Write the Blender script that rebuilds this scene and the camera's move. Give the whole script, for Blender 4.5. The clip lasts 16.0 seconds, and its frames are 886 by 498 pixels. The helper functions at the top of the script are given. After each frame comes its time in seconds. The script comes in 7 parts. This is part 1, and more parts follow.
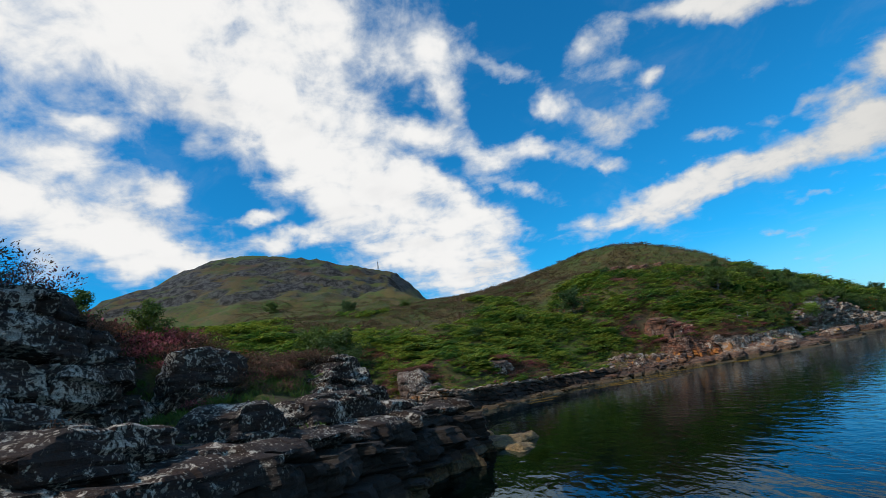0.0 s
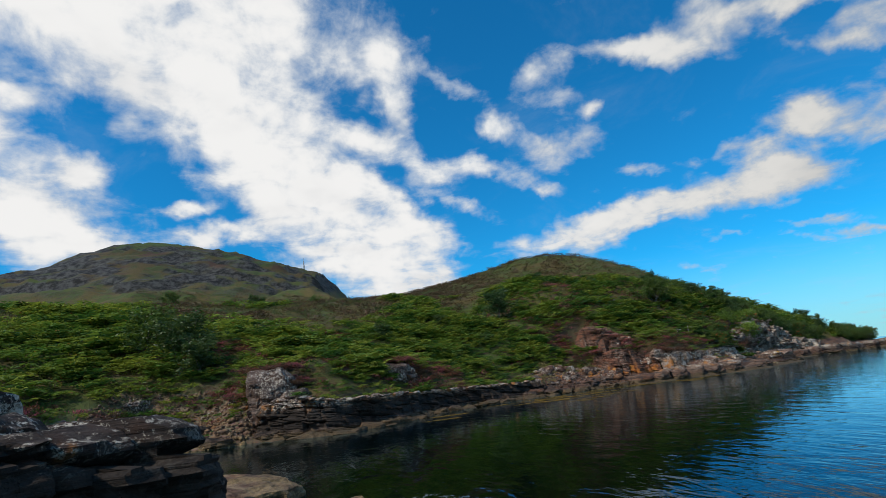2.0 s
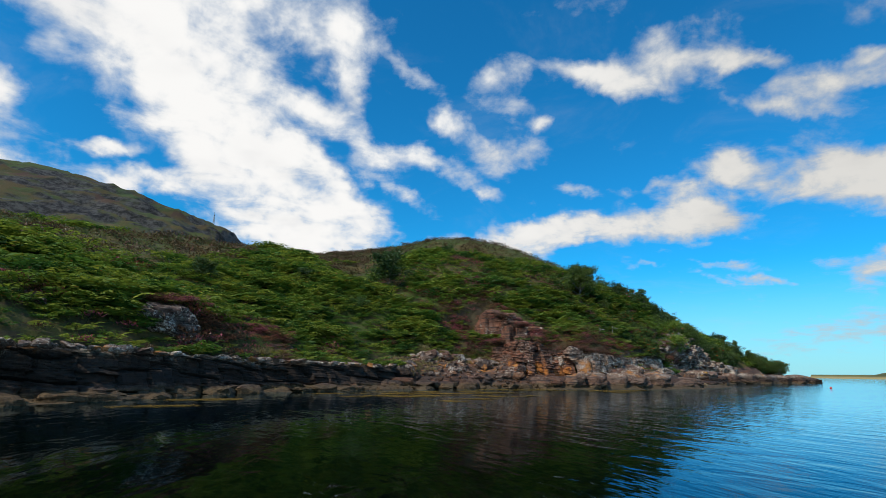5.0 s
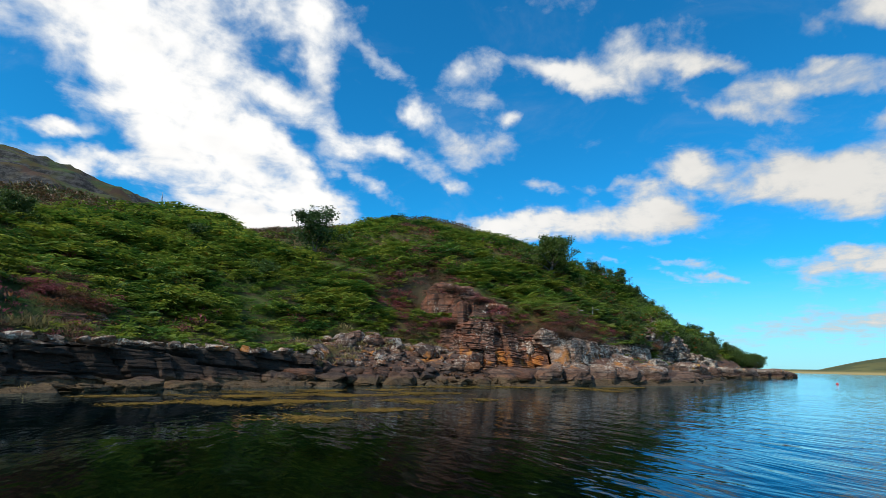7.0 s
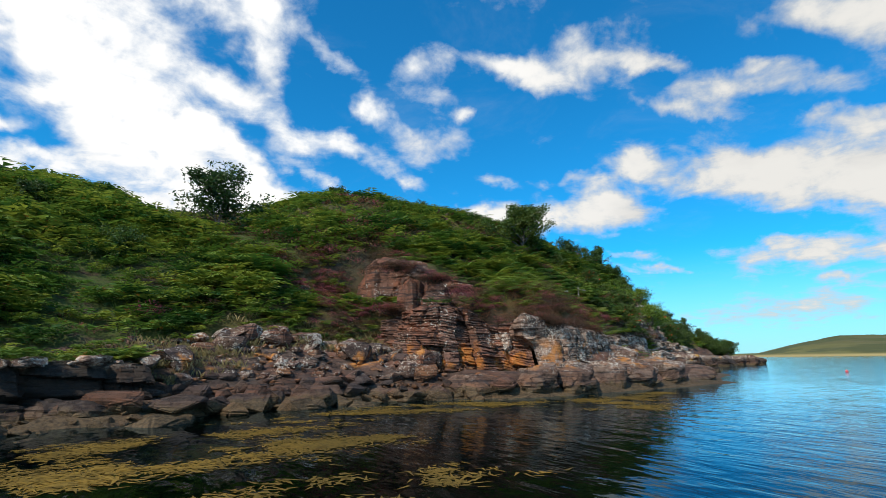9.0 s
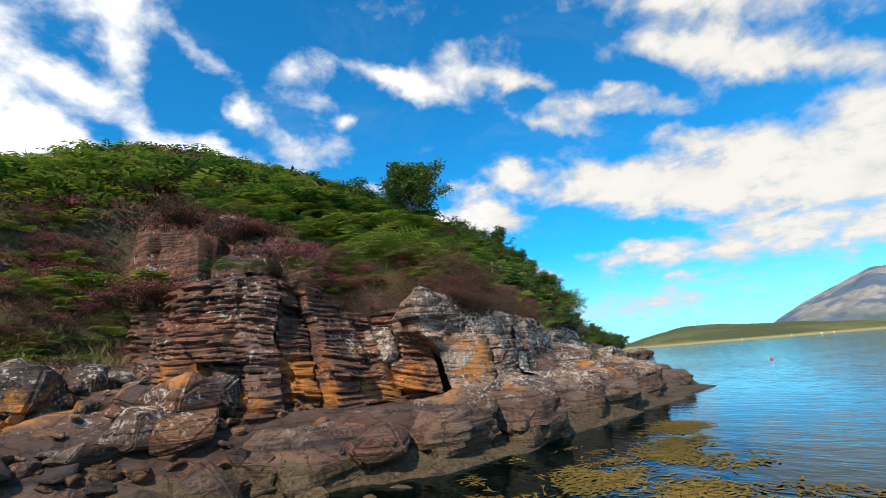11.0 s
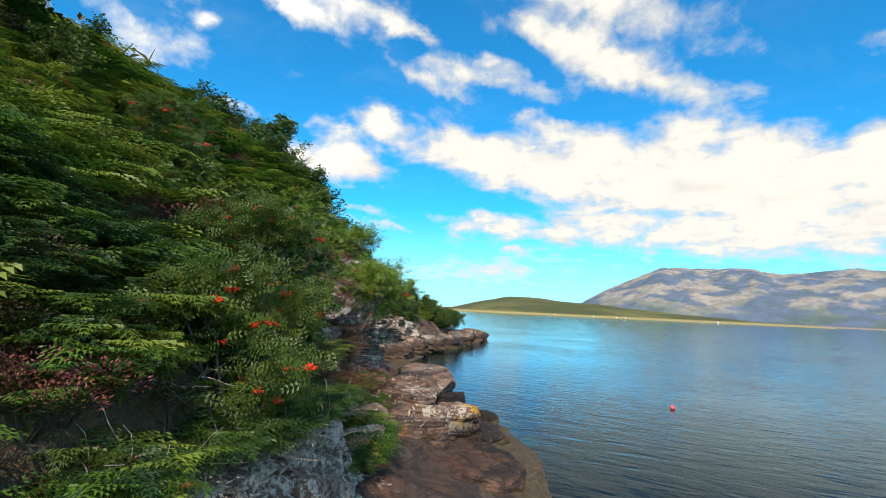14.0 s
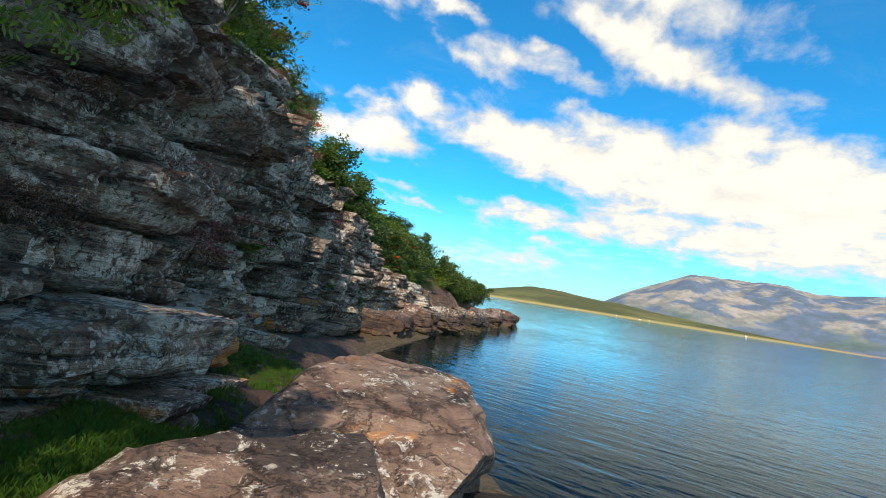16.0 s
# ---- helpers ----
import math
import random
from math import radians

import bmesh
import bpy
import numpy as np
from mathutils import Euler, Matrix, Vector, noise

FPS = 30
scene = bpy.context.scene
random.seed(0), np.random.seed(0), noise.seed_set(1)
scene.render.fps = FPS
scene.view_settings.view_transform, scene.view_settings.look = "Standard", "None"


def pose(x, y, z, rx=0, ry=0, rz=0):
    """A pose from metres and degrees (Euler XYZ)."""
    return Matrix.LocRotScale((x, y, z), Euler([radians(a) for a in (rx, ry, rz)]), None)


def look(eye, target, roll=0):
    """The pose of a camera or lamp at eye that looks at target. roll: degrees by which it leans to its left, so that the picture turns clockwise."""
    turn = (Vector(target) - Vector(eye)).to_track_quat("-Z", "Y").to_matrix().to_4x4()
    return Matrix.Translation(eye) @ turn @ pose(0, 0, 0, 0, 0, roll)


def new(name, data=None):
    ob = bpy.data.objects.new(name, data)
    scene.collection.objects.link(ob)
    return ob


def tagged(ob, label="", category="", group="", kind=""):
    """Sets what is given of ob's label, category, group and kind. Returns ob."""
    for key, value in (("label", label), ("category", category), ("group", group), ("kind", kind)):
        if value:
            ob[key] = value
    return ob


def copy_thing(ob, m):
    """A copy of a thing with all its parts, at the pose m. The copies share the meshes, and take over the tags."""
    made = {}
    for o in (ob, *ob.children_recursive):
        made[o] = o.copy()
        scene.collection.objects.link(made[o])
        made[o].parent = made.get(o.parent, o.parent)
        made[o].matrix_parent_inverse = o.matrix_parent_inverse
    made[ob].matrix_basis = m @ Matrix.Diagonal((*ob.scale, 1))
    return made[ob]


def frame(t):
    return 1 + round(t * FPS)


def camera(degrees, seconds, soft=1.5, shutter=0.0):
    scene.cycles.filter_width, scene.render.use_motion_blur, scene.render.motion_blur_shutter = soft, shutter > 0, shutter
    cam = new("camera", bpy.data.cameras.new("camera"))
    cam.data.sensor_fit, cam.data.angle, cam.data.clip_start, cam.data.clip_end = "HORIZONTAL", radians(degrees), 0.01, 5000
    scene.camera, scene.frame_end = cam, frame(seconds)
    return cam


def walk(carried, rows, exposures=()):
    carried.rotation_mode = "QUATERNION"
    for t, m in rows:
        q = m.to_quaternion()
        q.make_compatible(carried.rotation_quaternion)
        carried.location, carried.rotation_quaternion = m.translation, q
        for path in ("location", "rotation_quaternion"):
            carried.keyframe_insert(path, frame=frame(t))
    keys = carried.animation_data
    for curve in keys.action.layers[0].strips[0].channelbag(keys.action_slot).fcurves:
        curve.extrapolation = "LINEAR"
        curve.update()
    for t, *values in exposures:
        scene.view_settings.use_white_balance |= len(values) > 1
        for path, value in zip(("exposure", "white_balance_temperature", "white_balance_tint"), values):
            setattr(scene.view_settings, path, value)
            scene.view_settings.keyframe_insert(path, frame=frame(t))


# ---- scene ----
cam = camera(81.79, 16.0, 0.6)
PATH = [
    (0.0, pose(0.000, 0.000, 2.412, 104.75, 8.76, 0.00)),
    (0.5, pose(0.571, 2.911, 2.317, 105.56, 9.53, -1.01)),
    (1.0, pose(1.273, 5.831, 2.162, 105.54, 8.63, -3.42)),
    (1.5, pose(2.193, 8.360, 1.976, 105.16, 7.36, -5.79)),
    (2.0, pose(3.184, 10.862, 1.834, 104.91, 6.18, -8.10)),
    (2.5, pose(4.347, 13.171, 1.719, 104.58, 4.87, -10.14)),
    (3.0, pose(5.547, 15.363, 1.530, 104.40, 3.36, -12.09)),
    (3.5, pose(6.719, 17.505, 1.312, 104.23, 1.99, -13.75)),
    (4.0, pose(7.868, 19.583, 1.181, 104.00, 1.01, -14.95)),
    (6.5, pose(13.910, 31.201, 0.957, 102.84, -1.90, -21.15)),
    (7.0, pose(15.177, 33.344, 0.932, 102.73, -1.30, -21.66)),
    (7.5, pose(16.062, 35.453, 1.006, 102.56, -1.33, -23.15)),
    (8.0, pose(16.984, 37.369, 1.067, 102.46, -0.72, -24.31)),
    (10.5, pose(23.054, 47.638, 1.476, 102.44, 3.22, -33.83)),
    (11.0, pose(24.767, 49.824, 1.479, 102.66, 4.52, -38.61)),
    (11.5, pose(26.725, 52.010, 1.635, 103.15, 6.01, -43.42)),
    (12.0, pose(29.072, 54.088, 2.112, 103.88, 8.99, -47.54)),
    (12.5, pose(31.437, 55.817, 2.786, 103.59, 11.73, -52.31)),
    (13.0, pose(34.017, 57.278, 3.452, 101.97, 11.08, -55.89)),
    (13.5, pose(36.552, 58.399, 3.857, 99.70, 5.89, -57.58)),
    (14.0, pose(39.326, 59.556, 3.969, 96.65, -2.66, -56.55)),
    (14.5, pose(42.193, 60.863, 3.822, 93.87, -10.01, -54.12)),
    (15.0, pose(45.233, 62.607, 3.374, 93.13, -11.88, -52.25)),
    (15.5, pose(48.429, 64.855, 2.934, 93.38, -11.52, -51.67)),
    (16.0, pose(52.033, 67.887, 2.682, 94.37, -8.99, -54.21)),
]
walk(cam, PATH, [(0.0, -0.40, 6300, 10), (3.0, -0.45, 6300, 10), (6.5, -0.22, 6350, 10), (8.0, -0.17, 6350, 10), (10.5, 0.0, 6400, 10), (11.5, 0.08, 6500, 10), (13.0, 0.16, 6650, 10), (16.0, 0.24, 6950, 10)])

# ---- world, sun, exposure ----
SUN_AZ, SUN_EL = -118.0, 46.0      # degrees clockwise from +y, and above the horizon


def ramp_nodes(nt):
    """Short helpers that add nodes to a tree."""
    def add(kind, *links, **values):
        n = nt.nodes.new(kind)
        for key, value in values.items():
            if key.startswith("i_"):
                n.inputs[int(key[2:])].default_value = value
            else:
                setattr(n, key, value)
        for i, link in links:
            nt.links.new(link, n.inputs[i])
        return n
    return add


def math_node(add, op, a, b=None, clamp=False):
    n = add("ShaderNodeMath", operation=op, use_clamp=clamp)
    for i, v in ((0, a), (1, b)):
        if v is None:
            continue
        if isinstance(v, (int, float)):
            n.inputs[i].default_value = v
        else:
            n.id_data.links.new(v, n.inputs[i])
    return n.outputs[0]


def smooth(add, value, lo, hi):
    """0 at lo, 1 at hi (lo may be the larger)."""
    n = add("ShaderNodeMapRange", (0, value), interpolation_type="SMOOTHSTEP")
    flip = lo > hi
    n.inputs[1].default_value, n.inputs[2].default_value = (hi, lo) if flip else (lo, hi)
    n.inputs[3].default_value, n.inputs[4].default_value = (1.0, 0.0) if flip else (0.0, 1.0)
    return n.outputs[0]


def mix_color(add, f, a, b, blend="MIX"):
    n = add("ShaderNodeMix", data_type="RGBA", blend_type=blend)
    for i, v in ((0, f), (6, a), (7, b)):
        if isinstance(v, (int, float)):
            n.inputs[i].default_value = v
        elif isinstance(v, tuple):
            n.inputs[i].default_value = (*v, 1.0)
        else:
            n.id_data.links.new(v, n.inputs[i])
    return n.outputs[2]


def noise_node(add, vec, scale, detail=4.0, rough=0.55, warp=0.0):
    n = add("ShaderNodeTexNoise", (0, vec))
    n.inputs["Scale"].default_value = scale
    n.inputs["Detail"].default_value = detail
    n.inputs["Roughness"].default_value = rough
    n.inputs["Distortion"].default_value = warp
    return n.outputs[0]


# cloud banks: azimuth, elevation, half length, half width, tilt (degrees), thickness
CLOUDS_A = [
    (-28.3, 39.1, 19.4, 9.0, 11, 1.0), (-13.3, 29.6, 11.1, 5.3, -32, 1.0), (-6.1, 23.2, 11.5, 5.9, -46, 1.0), (2.0, 14.6, 12.0, 4.7, -34, 1.0),
    (-35.0, 20.3, 9.6, 4.8, -16, 1.0), (-25.3, 15.9, 8.1, 1.7, -13, 0.9), (-15.6, 17.4, 5.2, 1.3, 4, 0.85), (-9.5, 38.9, 6.6, 3.2, -1, 0.85),
    (4.5, 35.1, 4.3, 2.6, -63, 0.85), (-2.7, 35.9, 4.6, 1.7, -25, 0.8), (5.6, 30.3, 4.7, 1.5, -80, 0.75), (-34.4, 27.8, 2.9, 1.0, -1, 0.8),
    (-17.8, 20.0, 2.5, 0.8, 8, 0.8), (-35.2, 25.2, 4.1, 1.3, -7, 0.75), (-27.3, 23.7, 2.2, 1.7, -20, 0.75), (12.9, 32.5, 3.3, 1.2, -29, 0.7),
]
CLOUDS_B = [
    (8.5, 24.0, 4.3, 1.8, -21, 0.85), (17.9, 27.4, 2.7, 1.6, -36, 0.75), (24.4, 23.8, 4.6, 2.0, 2, 0.75), (14.9, 23.6, 4.2, 1.2, -24, 0.7),
    (21.8, 20.0, 3.4, 0.9, -11, 0.65), (25.3, 33.1, 3.7, 1.7, 31, 0.65), (25.4, 29.3, 3.2, 1.7, -11, 0.55), (29.2, 26.6, 1.5, 0.8, -6, 0.7),
    (11.1, 20.3, 5.0, 0.9, -27, 0.6), (2.6, 22.1, 4.4, 1.4, -39, 0.8), (7.3, 17.9, 5.0, 1.9, -41, 0.8), (1.5, 27.3, 3.7, 1.8, -28, 0.7),
    (33.8, 14.8, 5.7, 1.2, -3, 0.8), (42.6, 14.9, 5.8, 1.9, -2, 0.95), (25.5, 14.4, 8.1, 1.9, 6, 0.9), (35.7, 31.0, 6.0, 1.4, -20, 0.85),
]
CLOUDS_C = [
    (44.6, 18.5, 1.7, 0.8, -8, 0.6), (33.5, 19.2, 2.9, 0.7, -16, 0.5), (40.1, 10.7, 2.4, 0.5, -4, 0.5), (36.0, 9.0, 2.6, 0.5, -17, 0.4),
    (44.0, 31.7, 5.3, 2.5, 1, 0.95), (50.5, 30.1, 4.7, 0.8, -22, 0.7), (30.6, 15.4, 5.0, 1.1, -2, 0.8), (49.5, 18.9, 2.6, 1.3, -9, 0.75),
    (40.4, 19.4, 2.9, 0.7, 10, 0.45), (54.8, 24.9, 4.4, 0.9, -23, 0.65), (60.7, 26.8, 2.5, 0.8, -13, 0.6), (49.2, 8.8, 4.2, 0.5, -5, 0.6),
    (47.2, 10.3, 2.7, 0.5, -5, 0.5), (62.4, 9.1, 2.8, 0.7, -8, 0.7), (64.3, 6.4, 1.5, 0.4, -6, 0.6), (72.7, 32.4, 10.8, 2.7, -22, 0.9),
]
CLOUDS_D = [
    (70.0, 28.0, 8.9, 1.9, -21, 0.85), (57.6, 25.8, 5.2, 1.2, -17, 0.7), (60.4, 17.2, 11.3, 2.6, -15, 0.95), (73.7, 17.2, 8.9, 2.0, -20, 0.85),
    (88.4, 17.1, 10.7, 2.3, -17, 0.9), (90.8, 11.6, 13.8, 4.0, -21, 1.0), (99.3, 14.5, 5.2, 2.9, 5, 0.95), (44.2, 16.3, 4.5, 1.5, -11, 0.9),
    (49.3, 20.3, 2.7, 1.6, -13, 0.8), (69.0, 8.8, 9.7, 1.9, -3, 0.85), (82.1, 8.6, 10.1, 1.9, -7, 0.85), (68.0, 20.6, 6.1, 0.9, -10, 0.5),
    (100.8, 21.7, 4.1, 1.0, -43, 0.7), (73.2, 25.9, 5.3, 1.9, -22, 0.85), (65.9, 15.8, 9.3, 2.3, -10, 0.95), (80.1, 14.0, 12.6, 4.3, -8, 1.0),
]
CLOUDS_E = [
    (89.6, 10.3, 5.9, 3.0, -3, 0.95), (60.2, 10.0, 3.7, 1.1, 0, 0.65), (58.9, 4.0, 9.9, 1.6, 6, 0.6), (64.0, 24.7, 3.4, 1.3, -22, 0.5),
    (84.9, 22.0, 4.9, 1.4, -22, 0.55),
]
CLOUDS_E += [(150.0, 25.0, 30.0, 10.0, 5, 0.9), (-110.0, 30.0, 40.0, 12.0, 0, 0.9), (-170.0, 40.0, 30.0, 9.0, 20, 0.9)]


def build_world():
    world = bpy.data.worlds.new("world")
    scene.world = world
    world.use_nodes = True
    nt = world.node_tree
    nt.nodes.clear()
    add = ramp_nodes(nt)
    way = add("ShaderNodeTexCoord").outputs["Generated"]
    sky = add("ShaderNodeTexSky", sky_type="NISHITA", sun_disc=False, sun_elevation=radians(SUN_EL),
              sun_rotation=radians(SUN_AZ), air_density=1.0, dust_density=0.3, ozone_density=2.2)
    # ragged edges: the way is warped before the banks are looked up
    bent = way
    for scale, amount, detail in ((7.0, 0.075, 4.0), (26.0, 0.028, 4.0)):
        n1 = add("ShaderNodeTexNoise", (0, way), noise_dimensions="3D")
        n1.inputs["Scale"].default_value, n1.inputs["Detail"].default_value = scale, detail
        n1.inputs["Roughness"].default_value = 0.6
        off = add("ShaderNodeVectorMath", (0, n1.outputs[1]), operation="SUBTRACT", i_1=(0.5, 0.5, 0.5))
        off = add("ShaderNodeVectorMath", (0, off.outputs[0]), operation="SCALE", i_3=amount)
        bent = add("ShaderNodeVectorMath", (0, bent), (1, off.outputs[0]), operation="ADD").outputs[0]
    clear = None
    for az, el, a, b, tilt, thick in CLOUDS_A + CLOUDS_B + CLOUDS_C + CLOUDS_D + CLOUDS_E:
        az, el, tilt = radians(az), radians(el), radians(tilt)
        c = Vector((math.sin(az) * math.cos(el), math.cos(az) * math.cos(el), math.sin(el)))
        east = Vector((math.cos(az), -math.sin(az), 0))
        up = east.cross(c)
        u, v = east * math.cos(tilt) + up * math.sin(tilt), up * math.cos(tilt) - east * math.sin(tilt)
        rot = Matrix((u, v, u.cross(v))).transposed().to_euler()
        m = add("ShaderNodeMapping", (0, bent), vector_type="TEXTURE")
        m.inputs[1].default_value, m.inputs[2].default_value = c, rot
        m.inputs[3].default_value = (1.2 * math.sin(radians(a)), 1.15 * math.sin(radians(b)), 0.6)
        r = add("ShaderNodeVectorMath", (0, m.outputs[0]), operation="LENGTH").outputs["Value"]
        gap = math_node(add, "SUBTRACT", 1.0, math_node(add, "MULTIPLY", smooth(add, r, 1.5, 0.0), thick))
        clear = gap if clear is None else math_node(add, "MULTIPLY", clear, gap)
    total = math_node(add, "SUBTRACT", 1.0, clear)
    # fine break-up, seen as on a flat layer overhead
    sep = add("ShaderNodeSeparateXYZ", (0, way))
    up_z = math_node(add, "MAXIMUM", sep.outputs[2], 0.0)
    zz = math_node(add, "ADD", up_z, 0.16)
    flat = add("ShaderNodeCombineXYZ", (0, math_node(add, "DIVIDE", sep.outputs[0], zz)),
               (1, math_node(add, "DIVIDE", sep.outputs[1], zz))).outputs[0]
    f1 = noise_node(add, flat, 5.5, 8.0, 0.60, 0.3)
    f2 = noise_node(add, way, 14.0, 6.0, 0.56, 0.3)
    rough = math_node(add, "ADD", math_node(add, "MULTIPLY", math_node(add, "SUBTRACT", f1, 0.5), 1.9),
                      math_node(add, "MULTIPLY", math_node(add, "SUBTRACT", f2, 0.5), 1.5))
    dens = math_node(add, "ADD", math_node(add, "SUBTRACT", math_node(add, "MULTIPLY", total, 1.38), 0.50), rough)
    cover = smooth(add, dens, -0.30, 0.72)
    veil = smooth(add, noise_node(add, flat, 2.4, 7.0, 0.66, 0.6), 0.50, 0.85)
    cover = math_node(add, "MAXIMUM", cover, math_node(add, "MULTIPLY", veil, 0.12))
    # pale haze low down
    haze = smooth(add, sep.outputs[2], 0.20, -0.02)
    blue = mix_color(add, 1.0, sky.outputs[0], (0.15, 1.38, 1.98), "MULTIPLY")
    blue = mix_color(add, math_node(add, "MULTIPLY", haze, 0.70), blue, (6.2, 9.3, 10.3))
    thick = smooth(add, dens, 0.2, 0.9)
    white = mix_color(add, thick, (8.8, 9.2, 9.5), (12.2, 11.9, 11.4))
    shade = smooth(add, noise_node(add, flat, 2.1, 4.0, 0.5), 0.5, 0.75)
    white = mix_color(add, math_node(add, "MULTIPLY", shade, 0.28), white, (5.2, 5.4, 5.8))
    # the banks away from the sun are duller
    white = mix_color(add, smooth(add, sep.outputs[0], 0.2, 0.85), white, mix_color(add, 1.0, white, (0.76, 0.755, 0.735), "MULTIPLY"))
    color = mix_color(add, cover, blue, white)
    bg = add("ShaderNodeBackground", (0, color), i_1=0.1)
    out = add("ShaderNodeOutputWorld", (0, bg.outputs[0]))


build_world()
sun = new("sun", bpy.data.lights.new("sun", "SUN"))
sun.data.energy, sun.data.angle, sun.data.color = 4.5, radians(0.6), (1.0, 0.92, 0.80)
_a, _e = radians(SUN_AZ), radians(SUN_EL)
sun.matrix_world = look(Vector((math.sin(_a) * math.cos(_e), math.cos(_a) * math.cos(_e), math.sin(_e))) * 50, (0, 0, 0))
scene.view_settings.exposure = 0.0

# ---- numeric noise ----
def lattice(ix, iy, seed):
    h = (ix.astype(np.int64) * 374761393 + iy.astype(np.int64) * 668265263 + seed * 974634777) & 0xFFFFFFFF
    h = ((h ^ (h >> 13)) * 1274126177) & 0xFFFFFFFF
    return ((h ^ (h >> 16)) & 0xFFFF) / 65535.0


def value_noise(x, y, seed=0):
    ix, iy = np.floor(x), np.floor(y)
    fx, fy = x - ix, y - iy
    fx, fy = fx * fx * (3 - 2 * fx), fy * fy * (3 - 2 * fy)
    a, b = lattice(ix, iy, seed), lattice(ix + 1, iy, seed)
    c, d = lattice(ix, iy + 1, seed), lattice(ix + 1, iy + 1, seed)
    return (a + (b - a) * fx) * (1 - fy) + (c + (d - c) * fx) * fy


def fbm(x, y, scale, octaves=4, seed=0):
    """About -1 to 1."""
    out, amp, tot = 0.0, 1.0, 0.0
    for k in range(octaves):
        out = out + amp * (value_noise(x * scale + 17.3 * k, y * scale - 9.1 * k, seed + k) * 2 - 1)
        tot, amp, scale = tot + amp, amp * 0.5, scale * 2.03
    return out / tot * 1.6


def step(v, lo, hi):
    t = np.clip((v - lo) / (hi - lo), 0, 1)
    return t * t * (3 - 2 * t)


# ---- the lie of the land ----
SHORE = [(-60, -300), (-14, -40), (-6, -10), (-2.6, 4), (-0.6, 12), (0.5, 15.5), (2.1, 18.6), (1.8, 21.2), (-0.6, 23.4), (-4.0, 26.6),
         (-7.0, 30.5), (-8.2, 35.0), (-6.4, 39.0), (-3.0, 40.2), (-0.5, 39.2), (2.2, 38.9), (5.6, 42.6), (8.2, 46.8), (12, 50.6), (17, 54.0), (21, 56.2), (24.4, 57.2),
         (27, 56.7), (29.3, 55.7), (32.3, 56.1), (37.6, 57.0), (40.5, 57.7), (43.6, 58.2), (44.4, 59.6), (46.5, 61.3), (49.2, 62.7),
         (53.6, 65.4), (57.5, 69.6), (60.2, 73.2), (62.4, 76.6), (65.6, 80.2), (70, 82.2), (77, 85.6), (96.9, 91.6)]
SHORE += [(105, 95.5), (112, 100), (108, 105), (98, 118), (96, 140), (110, 210), (160, 420), (320, 1000), (700, 3500)]
LAND = SHORE + [(-3500, 3500), (-3500, -300)]
# stations: x, y, foreshore width and height, cliff-top distance and height, slope, rise
STATIONS_A = [(-4, 0, 1.2, 0.9, 3.2, 2.8, 0.75, 9), (0.5, 15, 1.0, 0.7, 3.4, 2.5, 0.62, 8), (1.6, 21.5, 0.9, 0.4, 3.6, 1.9, 0.30, 8),
              (-8.4, 34, 5.5, 0.9, 8.5, 2.2, 0.36, 14), (-2.2, 40.4, 1.2, 0.8, 2.6, 2.0, 0.5, 15), (1.5, 38.8, 0.8, 0.6, 2.2, 1.9, 0.55, 16), (9, 47.8, 1.0, 0.7, 2.4, 1.7, 0.62, 17),
              (19, 55.2, 2.6, 1.0, 4.4, 1.7, 0.38, 17), (25, 57, 2.6, 1.2, 4.4, 2.0, 0.66, 20.5)]
STATIONS_B = [(28.3, 56, 1.8, 1.1, 3.0, 3.2, 0.66, 23.5), (32.8, 56.1, 1.3, 1.05, 2.2, 2.7, 0.68, 23), (36, 56.8, 2.1, 1.3, 2.8, 2.5, 0.74, 22), (39, 57.3, 3.4, 1.4, 4.6, 2.7, 0.76, 21),
              (45.5, 60.6, 3.0, 1.2, 4.1, 2.5, 0.98, 19.5), (52, 64.5, 5.2, 1.25, 6.3, 4.4, 1.15, 19.5), (59, 71.6, 4.7, 1.3, 5.7, 6.2, 0.92, 18),
              (65, 79.6, 1.8, 0.9, 3.4, 5.2, 0.90, 17.5), (78, 86, 2.4, 0.9, 4.2, 2.6, 0.92, 17), (105, 96, 3.5, 0.9, 6.0, 1.6, 0.25, 3.5),
              (110, 210, 3, 1, 6, 3, 0.3, 12)]
# rock walls: line along the foot and line along the top edge (x, y, z)
SEA_FOOT = [(26.3, 62.4, 2.0), (26.6, 60.6, 1.6), (26.8, 59.2, 1.2), (27.8, 58.1, 1.0), (29.2, 58.0, 1.0), (30.3, 58.3, 1.0), (31.2, 57.6, 1.0), (32.2, 57.35, 1.1), (33.4, 58.0, 1.4),
            (35.2, 58.9, 1.6), (36.8, 60.0, 1.7), (38.8, 61.4, 1.7), (40.6, 62.2, 1.7), (42.2, 62.6, 1.4), (43.8, 63.2, 1.2), (45.3, 64.3, 1.0), (46.4, 65.6, 1.2)]
SEA_TOP = [(26.9, 62.6, 3.0), (27.2, 60.9, 3.3), (27.3, 59.7, 3.35), (28.2, 59.1, 3.5), (29.2, 59.3, 3.35), (30.3, 59.7, 2.7), (31.3, 58.6, 2.95), (32.35, 58.0, 2.7), (33.5, 58.5, 2.6),
           (35.2, 59.3, 2.5), (36.8, 60.4, 2.45), (38.7, 61.9, 2.4), (40.5, 62.8, 2.6), (42.0, 63.1, 2.65), (43.5, 63.8, 2.6), (45.0, 64.8, 2.5), (45.9, 66.0, 2.3)]
